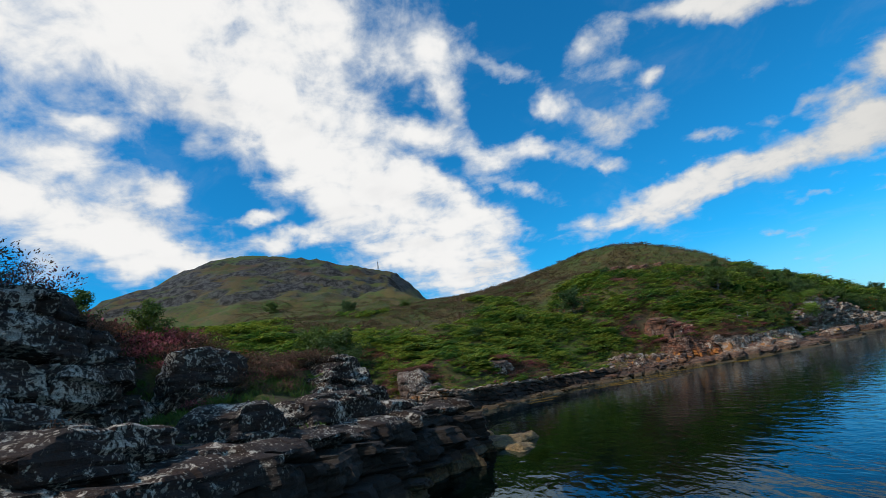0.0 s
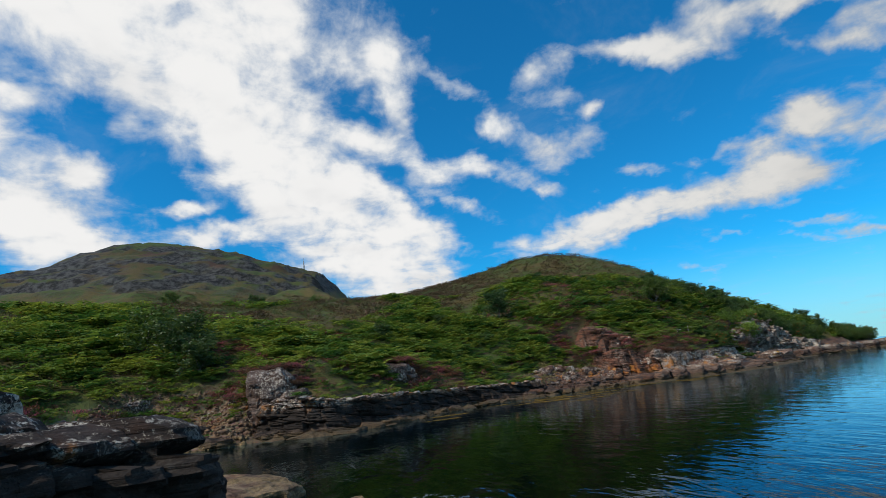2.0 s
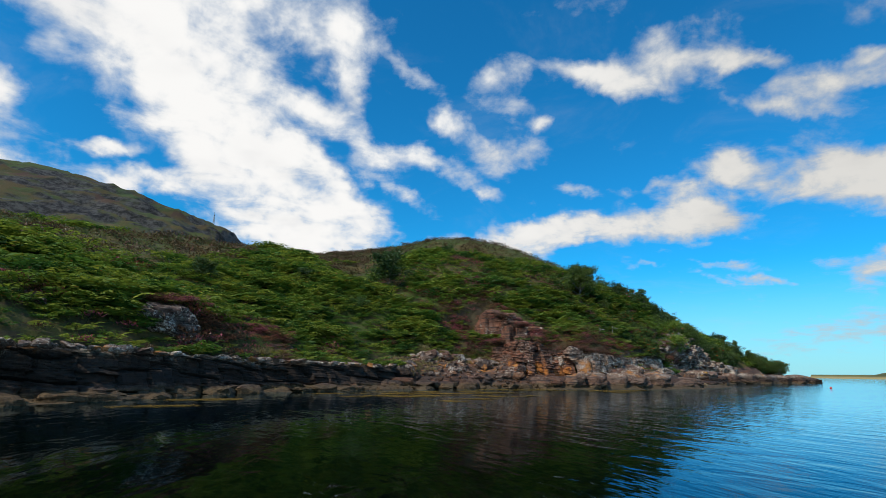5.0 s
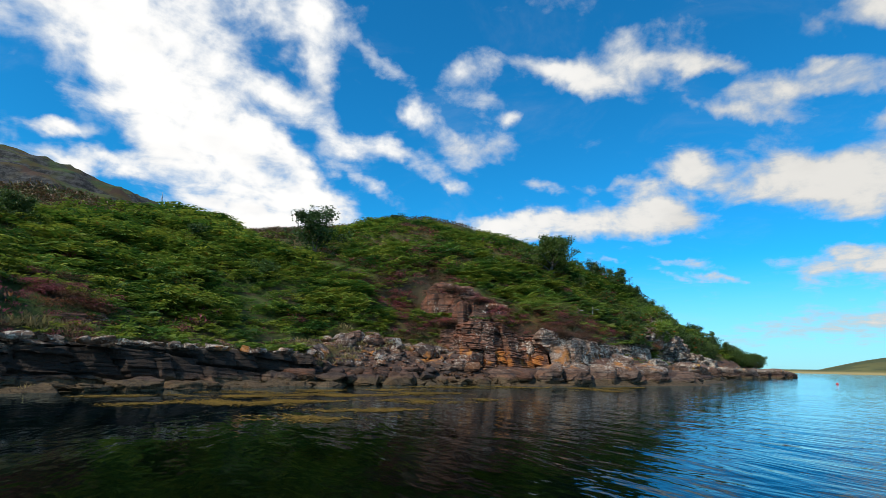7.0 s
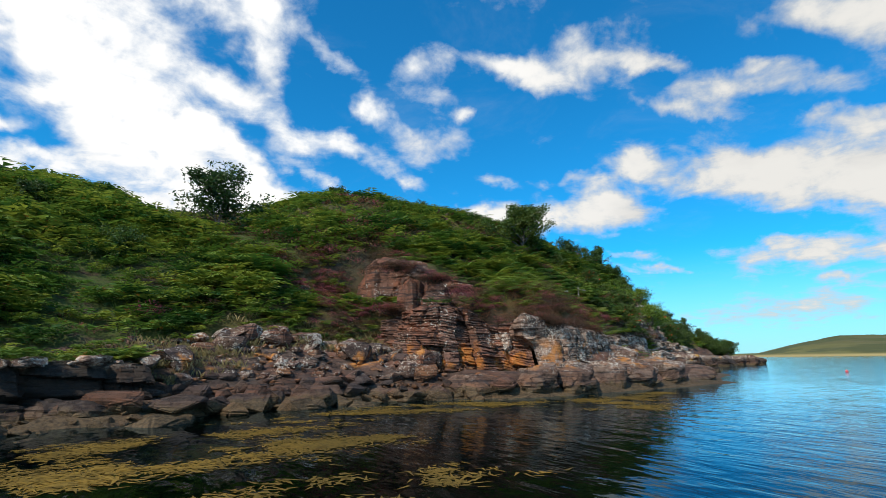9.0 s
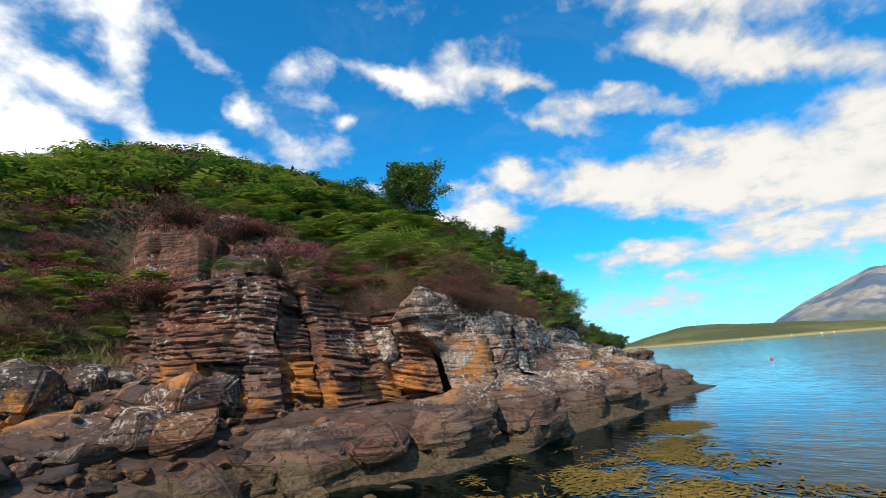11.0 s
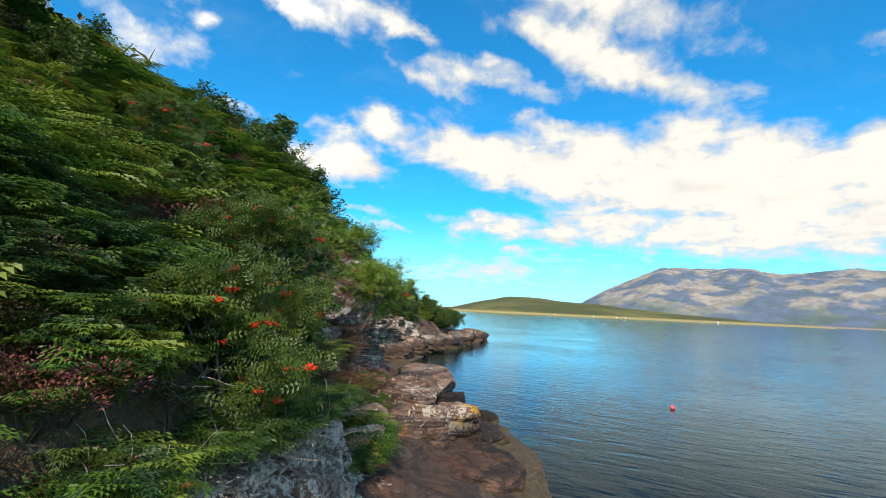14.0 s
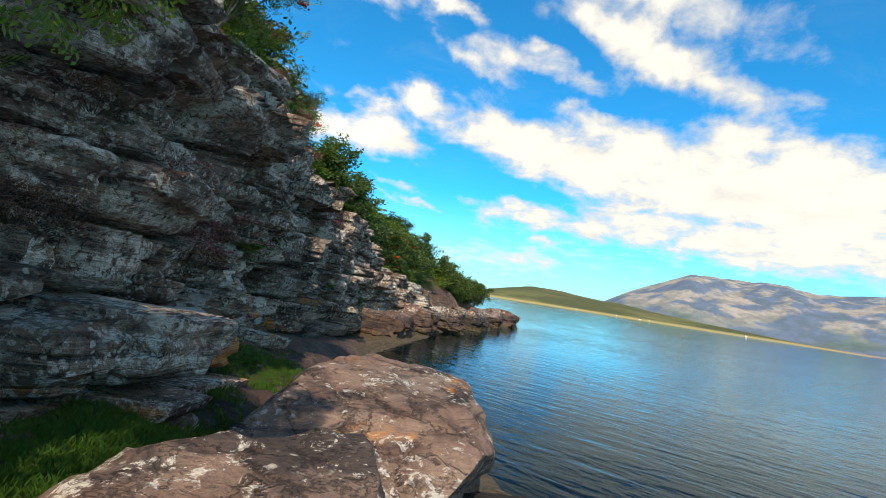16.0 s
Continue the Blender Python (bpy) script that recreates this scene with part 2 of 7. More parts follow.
UP_FOOT = [(26.7, 67.4, 4.6), (26.9, 66.2, 3.9), (27.1, 65.0, 3.5), (28.0, 64.3, 3.4), (28.0, 62.9, 3.3), (29.3, 62.1, 3.6), (30.6, 61.5, 4.0)]
UP_TOP = [(26.9, 67.6, 5.2), (27.05, 66.4, 6.2), (27.3, 65.4, 6.45), (28.3, 64.8, 6.3), (28.3, 63.2, 5.35), (29.6, 62.6, 5.2), (30.9, 61.9, 4.7)]
EAST_FOOT = [(46.1, 67.3, 2.8), (47.4, 68.4, 2.5), (48.9, 69.3, 2.1), (50.6, 70.6, 1.5), (52.6, 72.9, 1.3), (54.6, 74.3, 1.3), (56.8, 76.6, 1.2), (59.4, 78.5, 1.1),
             (61.8, 80.0, 0.8), (64.2, 81.4, 0.5), (66.8, 82.8, 0.3), (69.5, 83.8, 0.3), (74.0, 86.0, 0.3), (79.0, 87.8, 0.3)]
EAST_TOP = [(46.0, 67.7, 3.3), (47.2, 68.7, 3.85), (48.8, 69.6, 4.25), (50.6, 71.3, 4.8), (52.6, 73.2, 5.3), (55.0, 74.7, 5.9), (57.4, 77.3, 6.6), (59.9, 79.3, 6.9),
            (62.0, 81.2, 4.9), (64.4, 82.8, 5.4), (67.0, 84.8, 6.6), (70.0, 86.0, 5.2), (74.2, 88.0, 3.4), (79.2, 89.6, 2.6)]
NEAR_FOOT = [(-6.0, -6.0, -0.1), (-3.4, 2.0, -0.1), (-1.6, 8.0, -0.1), (-0.4, 12.4, -0.1), (0.6, 15.6, -0.1), (1.7, 18.2, -0.1), (1.3, 20.4, -0.1), (-0.6, 22.4, 0.0), (-2.8, 24.4, 0.2)]
NEAR_TOP = [(-7.4, -5.6, 2.0), (-4.9, 2.4, 2.1), (-3.1, 8.4, 2.0), (-1.8, 12.8, 1.9), (-0.8, 16.0, 1.8), (0.2, 18.3, 1.8), (0.0, 19.8, 1.9), (-1.7, 21.3, 1.8), (-3.7, 23.1, 1.5)]
BACK_FOOT = [(-3.3, 16.5, 2.1), (-2.1, 18.2, 2.0), (-2.3, 20.0, 1.9), (-3.6, 21.6, 1.9)]
BACK_TOP = [(-4.0, 17.0, 3.1), (-3.5, 18.2, 4.0), (-3.5, 19.4, 3.9), (-4.5, 20.9, 3.2)]
STACK_FOOT = [(-7.9, 3.5, 2.3), (-6.6, 7.5, 2.3), (-6.0, 9.6, 2.3), (-5.9, 11.0, 2.4), (-6.6, 12.6, 2.8)]
STACK_TOP = [(-9.2, 4.0, 5.2), (-8.0, 8.1, 5.6), (-7.4, 10.2, 5.5), (-7.2, 11.4, 4.6), (-7.8, 12.8, 3.9)]
BANK_FOOT = [(-3.4, 41.4, 0.5), (-2.4, 40.4, 0.3), (-0.6, 39.6, 0.1), (1.7, 39.4, 0.1), (3.7, 41.2, 0.1), (5.1, 42.9, 0.1), (6.5, 45.1, 0.1), (7.8, 47.1, 0.1), (9.7, 49.2, 0.1), (11.7, 51.0, 0.1), (14.1, 52.7, 0.15), (16.4, 54.4, 0.3), (18.6, 55.9, 0.5)]
BANK_TOP = [(-3.0, 42.4, 1.8), (-1.9, 41.4, 2.2), (-0.6, 40.8, 2.0), (0.9, 40.5, 1.75), (2.8, 42.1, 1.6), (4.1, 43.6, 1.65), (5.5, 45.8, 1.55), (6.8, 47.8, 1.5), (8.8, 50.0, 1.45), (10.9, 51.9, 1.4), (13.4, 53.8, 1.35), (15.7, 55.5, 1.3), (17.9, 57.1, 1.3)]
KNOLLS = [(-2.2, 44.6, 0.7, 2.4), (2.2, 47.2, 0.4, 2.2), (5.8, 50.6, 0.7, 2.4), (10.4, 55.6, 0.5, 2.4)]


def wall_side(x, y, foot, top):
    """Signed metres from a wall's foot line, positive uphill; foot and top heights there; 1 alongside it, fading past its ends; how far back its top lies."""
    best = np.full(x.shape, 1e9)
    side, zf, zt, on, run = (np.zeros(x.shape) for _ in range(5))
    last = len(foot) - 2
    for k in range(last + 1):
        (x0, y0, a0), (x1, y1, a1) = foot[k], foot[k + 1]
        dx, dy = x1 - x0, y1 - y0
        raw = ((x - x0) * dx + (y - y0) * dy) / (dx * dx + dy * dy)
        t = np.clip(raw, 0, 1)
        r = np.hypot(x - x0 - t * dx, y - y0 - t * dy)
        past = np.maximum(-raw if k == 0 else 0, raw - 1 if k == last else 0) * math.hypot(dx, dy)
        near = r < best
        side = np.where(near, np.sign(dx * (y - y0) - dy * (x - x0)), side)
        zf, zt = np.where(near, a0 + (a1 - a0) * t, zf), np.where(near, top[k][2] + (top[k + 1][2] - top[k][2]) * t, zt)
        w0, w1 = math.dist(foot[k][:2], top[k][:2]), math.dist(foot[k + 1][:2], top[k + 1][:2])
        run = np.where(near, w0 + (w1 - w0) * t, run)
        on = np.where(near, np.exp(-(np.maximum(past, 0) / 0.7) ** 2), on)
        best = np.minimum(best, r)
    return best * side, zf, zt, on, run


def carve(land, x, y, foot, top, apron, rise):
    """Keeps the ground clear of the wall's face and level with its top behind it."""
    s, zf, zt, on, run = wall_side(x, y, foot, top)
    low = np.minimum(land, zf - 0.1 + apron * np.maximum(-s, 0))
    b = s - run
    w = on * (1 - step(b, 0.30, 0.75)) * step(s, -5.0, -2.0)
    land = land * (1 - w) + low * w
    w = on * step(b, 0.2, 0.5) * (1 - step(b, 2.5, 4.5))
    land = land * (1 - w) + np.minimum(land, zt + 0.1 + rise * np.maximum(b - 0.3, 0)) * w
    high = np.maximum(land, zt - 0.10)
    w = on * step(b, 0.35, 0.8) * (1 - step(b, 1.2, 4.0))
    return land * (1 - w) + high * w


def shore_distance(x, y):
    """Metres from the water's edge, positive on land."""
    best = np.full(x.shape, 1e9)
    pts = SHORE
    for (x0, y0), (x1, y1) in zip(pts[:-1], pts[1:]):
        dx, dy = x1 - x0, y1 - y0
        t = np.clip(((x - x0) * dx + (y - y0) * dy) / (dx * dx + dy * dy), 0, 1)
        best = np.minimum(best, np.hypot(x - x0 - t * dx, y - y0 - t * dy))
    inside = np.zeros(x.shape, bool)
    ring = LAND
    for (x0, y0), (x1, y1) in zip(ring, ring[1:] + ring[:1]):
        if y0 == y1:
            continue
        cut = ((y0 > y) != (y1 > y)) & (x < (x1 - x0) * (y - y0) / (y1 - y0) + x0)
        inside ^= cut
    return np.where(inside, best, -best)


def station_values(x, y):
    num, den = 0.0, 0.0
    for s in STATIONS_A + STATIONS_B:
        w = 1.0 / ((x - s[0]) ** 2 + (y - s[1]) ** 2 + 1.0) ** 2
        num = num + w[..., None] * np.array(s[2:])
        den = den + w
    v = num / den[..., None]
    return [v[..., k] for k in range(6)]


def big_hill(x, y):
    """The crag with the mast, far inland."""
    across = np.interp(x, [-330, -240, -190, -166, -130, -107, -74, -21, -8, 6, 16, 60], [11, 18, 30, 38, 46, 46.5, 41, 23, 8, -10, -12, -12])
    return across * step(y, 150, 330) * (1 - 0.4 * step(y, 380, 700))


def height(x, y, detail=True):
    d = shore_distance(x, y)
    d1, z1, dc, zc, m, hm = station_values(x, y)
    wob = fbm(x, y, 0.35, 3, 3)
    dd = d + (wob * 0.35 * step(d, 0.3, 2.0) if detail else 0)
    fore = z1 * np.clip(dd / d1, -4, 1) ** 1.0
    cliff = (zc - z1) * step(dd, d1, dc)
    up = np.maximum(dd - dc, 0)
    slope = hm * (1 - np.exp(-m * up / hm))
    land = np.where(dd < d1, fore, z1 + cliff + slope)
    # summit, saddle and crag
    land = land + 11.7 * np.exp(-((x - 57.4) / 27.8) ** 2 - ((y - 133.7) / 20.5) ** 2) * step(up, 8, 30)
    land = land + 1.6 * np.exp(-((x - 63.2) / 9.5) ** 2 - ((y - 103.3) / 19.5) ** 2) * step(up, 3, 12)
    land = land - 5.2 * np.exp(-((x - 19) / 6.7) ** 2 - ((y - 80) / 23.4) ** 2) * step(up, 10, 30)
    land = land + 2.2 * np.exp(-((x - 89) / 7.5) ** 2 - ((y - 103) / 8.2) ** 2) * step(up, 3, 12)
    land = land + 0.75 * np.exp(-((x - 27.8) / 3.2) ** 2 - ((y - 77.8) / 3.5) ** 2) - 0.6 * np.exp(-((x - 35) / 3) ** 2 - ((y - 76.5) / 3) ** 2)
    land = land - 1.0 * np.exp(-((x + 4) / 11) ** 2 - ((y - 70) / 12) ** 2)
    # unseen hill beside the start, added to cast shade on the near ledges
    land = land + 13.5 * np.exp(-((x + 21) / 6.5) ** 2 - ((y - 1) / 10) ** 2) * step(up, 2, 8)
    close = (x > -20) & (x < 90) & (y > -10) & (y < 100) & (d > -2) & (d < 26)
    if close.any():
        part_ = land[close]
        for foot, top, apron, rise in ((NEAR_FOOT, NEAR_TOP, 0.0, 0.7), (STACK_FOOT, STACK_TOP, 0.0, 0.7), (BACK_FOOT, BACK_TOP, 0.0, 0.6), (BANK_FOOT, BANK_TOP, 0.0, 0.7), (SEA_FOOT, SEA_TOP, 0.0, 1.15), (UP_FOOT, UP_TOP, 0.0, 0.8), (EAST_FOOT, EAST_TOP, 0.03, 1.1)):
            part_ = carve(part_, x[close], y[close], foot, top, apron, rise)
        land = np.array(land)
        land[close] = part_
    # the head of the cove lies low
    cove = np.exp(-((x + 7.6) / 3.6) ** 4 - ((y - 41.0) / 4.6) ** 4)
    land = land * (1 - cove) + np.minimum(land, 0.15 + 0.17 * np.maximum(dd, 0)) * cove
    for kx, ky, kh, kr in KNOLLS:
        land = land + kh * np.exp(-((x - kx) ** 2 + (y - ky) ** 2) / kr ** 2) * step(up, 0, 1)
    inland = np.clip(y - 118, 0, 240) * 0.155 * step(up, 20, 60)
    land = land + inland + big_hill(x, y) * step(up, 60, 120)
    bed = -np.minimum(0.26 * np.abs(dd) + 0.035 * dd * dd, 9.0) if detail else dd * 0.2
    z = np.where(dd > 0, land, bed)
    if detail:
        far = step(d, 3, 14)
        z = z + np.where(d > 0, step(d, 0.3, 3), 0.5) * (0.16 * fbm(x, y, 0.9, 4, 11) + far * 0.45 * fbm(x, y, 0.16, 3, 21)
                                                        + step(d, 40, 120) * (2.5 * fbm(x, y, 0.022, 5, 31) + step(y, 150, 240) * 6.5 * (0.5 - np.abs(fbm(x, y * 2.2, 0.030, 5, 33)))))
        # broken terraces on the far crag
        rim = z + 0.07 * x + 2.5 * fbm(x, y, 0.03, 3, 35)
        tall = 10.0 + 2.0 * fbm(x, y, 0.012, 2, 36)
        part_of = rim / tall - np.floor(rim / tall)
        z = z + step(big_hill(x, y), 4, 20) * step(y, 150, 200) * (1 - step(y, 245, 300)) * step(fbm(x, y, 0.02, 3, 37), -0.25, 0.15) * tall * 0.85 * (step(part_of, 0.58, 0.80) - part_of)
        # tilted beds show as low steps on the bare shore
        beds = z + 0.10 * x * 0.6 - 0.05 * y
        k = 0.27 + 0.05 * fbm(x, y, 0.3, 2, 41)
        frac = beds / k - np.floor(beds / k)
        rocky = step(d, -6, -0.5) * (1 - step(d, d1 * 0.8 + 1.2, dc + 1.0))
        z = z + rocky * k * 0.75 * (step(frac, 0.55, 0.95) - frac)
    return z


def axis(lo, hi, fine, end_lo, end_hi, grow=1.03):
    mid = list(np.arange(lo, hi, fine))
    out, s = [], fine
    v = mid[-1]
    while v < end_hi:
        s *= grow if abs(v) < 430 else 1.25
        v += s
        out.append(v)
    low, s, v = [], fine, lo
    while v > end_lo:
        s *= grow if abs(v) < 230 else 1.25
        v -= s
        low.append(v)
    return np.array(low[::-1] + mid + out)


def grid_mesh(name, gx, gy, gz, attrs=None):
    nx, ny = len(gx), len(gy)
    xx, yy = np.meshgrid(gx, gy)
    co = np.stack([xx, yy, gz], -1).reshape(-1, 3)
    i = np.arange(nx - 1)[None, :] + np.arange(ny - 1)[:, None] * nx
    quads = np.stack([i, i + 1, i + 1 + nx, i + nx], -1).reshape(-1, 4)
    return mesh_arrays(name, co, quads, attrs)


def mesh_arrays(name, co, faces, attrs=None, smooth_faces=True):
    """A mesh from numpy arrays; all faces have the same number of corners."""
    me = bpy.data.meshes.new(name)
    n, k = faces.shape
    me.vertices.add(len(co))
    me.vertices.foreach_set("co", np.ascontiguousarray(co, dtype=np.float32).ravel())
    me.loops.add(n * k)
    me.loops.foreach_set("vertex_index", np.ascontiguousarray(faces, dtype=np.int32).ravel())
    me.polygons.add(n)
    me.polygons.foreach_set("loop_start", np.arange(0, n * k, k, dtype=np.int32))
    me.polygons.foreach_set("use_smooth", np.full(n, smooth_faces))
    for key, values in (attrs or {}).items():
        at = me.attributes.new(key, "FLOAT", "POINT")
        at.data.foreach_set("value", np.ascontiguousarray(values, dtype=np.float32).ravel())
    me.update(calc_edges=True)
    return me

# ---- materials ----
def material(name):
    m = bpy.data.materials.new(name)
    m.use_nodes = True
    nt = m.node_tree
    nt.nodes.clear()
    return m, nt, ramp_nodes(nt)


def finish(add, color, rough=0.85, bump=None, strength=0.4, dist=0.05, spec=0.3, extra=None):
    b = add("ShaderNodeBsdfPrincipled")
    nt = b.id_data
    if isinstance(color, tuple):
        b.inputs["Base Color"].default_value = (*color, 1)
    else:
        nt.links.new(color, b.inputs["Base Color"])
    if isinstance(rough, float):
        b.inputs["Roughness"].default_value = rough
    else:
        nt.links.new(rough, b.inputs["Roughness"])
    b.inputs["Specular IOR Level"].default_value = spec
    if bump is not None:
        bn = add("ShaderNodeBump", ("Height", bump))
        bn.inputs["Strength"].default_value, bn.inputs["Distance"].default_value = strength, dist
        nt.links.new(bn.outputs[0], b.inputs["Normal"])
    for key, v in (extra or {}).items():
        b.inputs[key].default_value = v
    add("ShaderNodeOutputMaterial", (0, b.outputs[0]))
    return b


def rock_color(add, pos, jitter=None, red=(0.170, 0.072, 0.040), buff=(0.135, 0.090, 0.064), black_top=1.25, black_mix=0.6, crust=0.015, vary=1.0, rust=0.57, lichen=(0.50, 0.20, 0.045), tide=((0.13, 0.088, 0.042), (0.060, 0.043, 0.022)), dark_patches=0.0, tint=1.0):
    """Sandstone with lichen above the tide and dark weed and barnacle zones along it: colour, height for bump, wetness."""
    sep = add("ShaderNodeSeparateXYZ", (0, pos))
    z = sep.outputs[2]
    big = noise_node(add, pos, 0.55, 3.0)
    mid = noise_node(add, pos, 2.3, 4.0, 0.6)
    fine = noise_node(add, pos, 14.0, 5.0, 0.65)
    col = mix_color(add, smooth(add, big, 0.38, 0.62), tuple(1.22 * v for v in red), tuple(1.22 * v for v in buff))
    col = mix_color(add, smooth(add, mid, 0.35, 0.7), col, tuple(tint * v for v in (0.12, 0.064, 0.043)))
    if jitter is not None:
        col = mix_color(add, math_node(add, "MULTIPLY", smooth(add, jitter, 0.55, 0.15), 0.75 * vary), col, (0.050, 0.042, 0.040))
        col = mix_color(add, math_node(add, "MULTIPLY", smooth(add, jitter, 0.78, 0.95), 0.6 * vary), col, (0.30, 0.125, 0.045))
    if dark_patches:
        # large dark patches over whole beds
        dark = add("ShaderNodeMapping", (0, pos), vector_type="POINT")
        dark.inputs[3].default_value = (0.7, 0.7, 1.5)
        patch_mask = smooth(add, noise_node(add, dark.outputs[0], 0.95, 5.0, 0.6, 0.5), 0.47, 0.57)
        col = mix_color(add, math_node(add, "MULTIPLY", patch_mask, dark_patches), col, (0.026, 0.020, 0.017))
    # thin beds
    lay = add("ShaderNodeMapping", (0, pos), vector_type="POINT")
    lay.inputs[2].default_value = (0.06, -0.09, 0.0)
    lay.inputs[3].default_value = (0.35, 0.35, 7.0)
    beds = noise_node(add, lay.outputs[0], 1.6, 5.0, 0.6, 0.4)
    col = mix_color(add, math_node(add, "MULTIPLY", smooth(add, beds, 0.50, 0.38), 0.85), col, (0.035, 0.026, 0.024))
    col = mix_color(add, math_node(add, "MULTIPLY", smooth(add, fine, 0.35, 0.75), 0.28), col, tuple(tint * v for v in (0.20, 0.145, 0.11)))
    grit = noise_node(add, pos, 55.0, 3.0, 0.7)
    col = mix_color(add, math_node(add, "MULTIPLY", smooth(add, grit, 0.54, 0.36), 0.28), col, (0.030, 0.022, 0.020))
    # cracks
    shift = add("ShaderNodeVectorMath", (0, add("ShaderNodeCombineXYZ", (0, mid), (1, fine), (2, big)).outputs[0]), operation="SCALE", i_3=0.9)
    crooked = add("ShaderNodeVectorMath", (0, pos), (1, shift.outputs[0]), operation="ADD")
    net = add("ShaderNodeTexVoronoi", (0, crooked.outputs[0]), feature="DISTANCE_TO_EDGE")
    net.inputs["Scale"].default_value = 2.1
    crack = smooth(add, net.outputs["Distance"], 0.035, 0.010)
    # pale crusts
    l1 = noise_node(add, pos, 7.5, 8.0, 0.78, 0.5)
    l2 = noise_node(add, pos, 0.8, 2.0)
    dry = smooth(add, math_node(add, "ADD", z, math_node(add, "MULTIPLY", mid, 0.8)), 1.0, 1.6)
    pale = math_node(add, "ADD", l1, math_node(add, "MULTIPLY", math_node(add, "SUBTRACT", l2, 0.5), 0.45))
    pale = math_node(add, "MULTIPLY", smooth(add, pale, 0.54 - crust, 0.60 - crust), dry)
    scale_ = mix_color(add, smooth(add, grit, 0.35, 0.65), (0.46, 0.395, 0.315), (0.66, 0.59, 0.49))
    if dark_patches:
        pale = math_node(add, "MULTIPLY", pale, math_node(add, "SUBTRACT", 1.0, math_node(add, "MULTIPLY", patch_mask, 0.85)))
    col = mix_color(add, math_node(add, "MULTIPLY", pale, 0.88), col, scale_)
    spot = add("ShaderNodeTexVoronoi", (0, pos))
    spot.inputs["Scale"].default_value = 13.0
    dots = math_node(add, "ADD", spot.outputs["Distance"], math_node(add, "MULTIPLY", math_node(add, "SUBTRACT", fine, 0.5), 1.1))
    few = smooth(add, noise_node(add, pos, 1.7, 3.0), 0.52 - crust * 2, 0.60 - crust * 2)
    dots = math_node(add, "MULTIPLY", math_node(add, "MULTIPLY", smooth(add, dots, 0.38, 0.26), few), dry)
    col = mix_color(add, math_node(add, "MULTIPLY", dots, 0.6), col, scale_)
    col = mix_color(add, math_node(add, "MULTIPLY", crack, 0.45), col, (0.022, 0.017, 0.015))
    # orange lichen and iron, a band above the tide
    l3 = noise_node(add, pos, 1.15, 4.0, 0.6, 0.3)
    band = math_node(add, "MULTIPLY", smooth(add, z, 0.75, 1.1), smooth(add, z, 2.3, 1.5))
    orange = math_node(add, "MULTIPLY", smooth(add, l3, rust, rust + 0.11), band)
    col = mix_color(add, math_node(add, "MULTIPLY", orange, 0.8), col, lichen)
    # tide zones
    zz = math_node(add, "ADD", z, math_node(add, "MULTIPLY", math_node(add, "SUBTRACT", mid, 0.5), 0.7))
    zb = math_node(add, "ADD", zz, math_node(add, "MULTIPLY", math_node(add, "SUBTRACT", noise_node(add, pos, 0.22, 2.0), 0.5), 1.5))
    black = math_node(add, "MULTIPLY", smooth(add, zz, 0.30, 0.5), smooth(add, zb, black_top, black_top * 0.68))
    col = mix_color(add, math_node(add, "MULTIPLY", black, black_mix), col, (0.030, 0.023, 0.018))
    low = smooth(add, zz, 0.42, 0.2)
    col = mix_color(add, math_node(add, "MULTIPLY", low, 0.85), col, mix_color(add, smooth(add, fine, 0.4, 0.6), *tide))
    weed = smooth(add, zz, 0.02, -0.5)
    col = mix_color(add, weed, col, mix_color(add, smooth(add, mid, 0.45, 0.55), (0.10, 0.085, 0.03), (0.045, 0.05, 0.025)))
    # deep bed painted near black, for light lost in the water
    depth_dark = smooth(add, zz, -0.5, -1.2)
    col = mix_color(add, depth_dark, col, mix_color(add, smooth(add, mid, 0.4, 0.6), (0.012, 0.017, 0.012), (0.03, 0.03, 0.015)))
    h = math_node(add, "ADD", math_node(add, "MULTIPLY", beds, 1.1), math_node(add, "MULTIPLY", fine, 0.35))
    h = math_node(add, "ADD", h, math_node(add, "MULTIPLY", mid, 0.7))
    h = math_node(add, "SUBTRACT", math_node(add, "ADD", h, math_node(add, "MULTIPLY", grit, 0.10)), math_node(add, "MULTIPLY", crack, 0.45))
    return col, h, low


def make_rock(name, **tones):
    m, nt, add = material(name)
    pos = add("ShaderNodeNewGeometry").outputs["Position"]
    rnd = add("ShaderNodeObjectInfo").outputs["Random"]
    col, h, low = rock_color(add, pos, rnd, **tones)
    rough = math_node(add, "SUBTRACT", 0.86, math_node(add, "MULTIPLY", low, 0.2))
    finish(add, col, rough, h, 0.85, 0.10, 0.18)
    return m


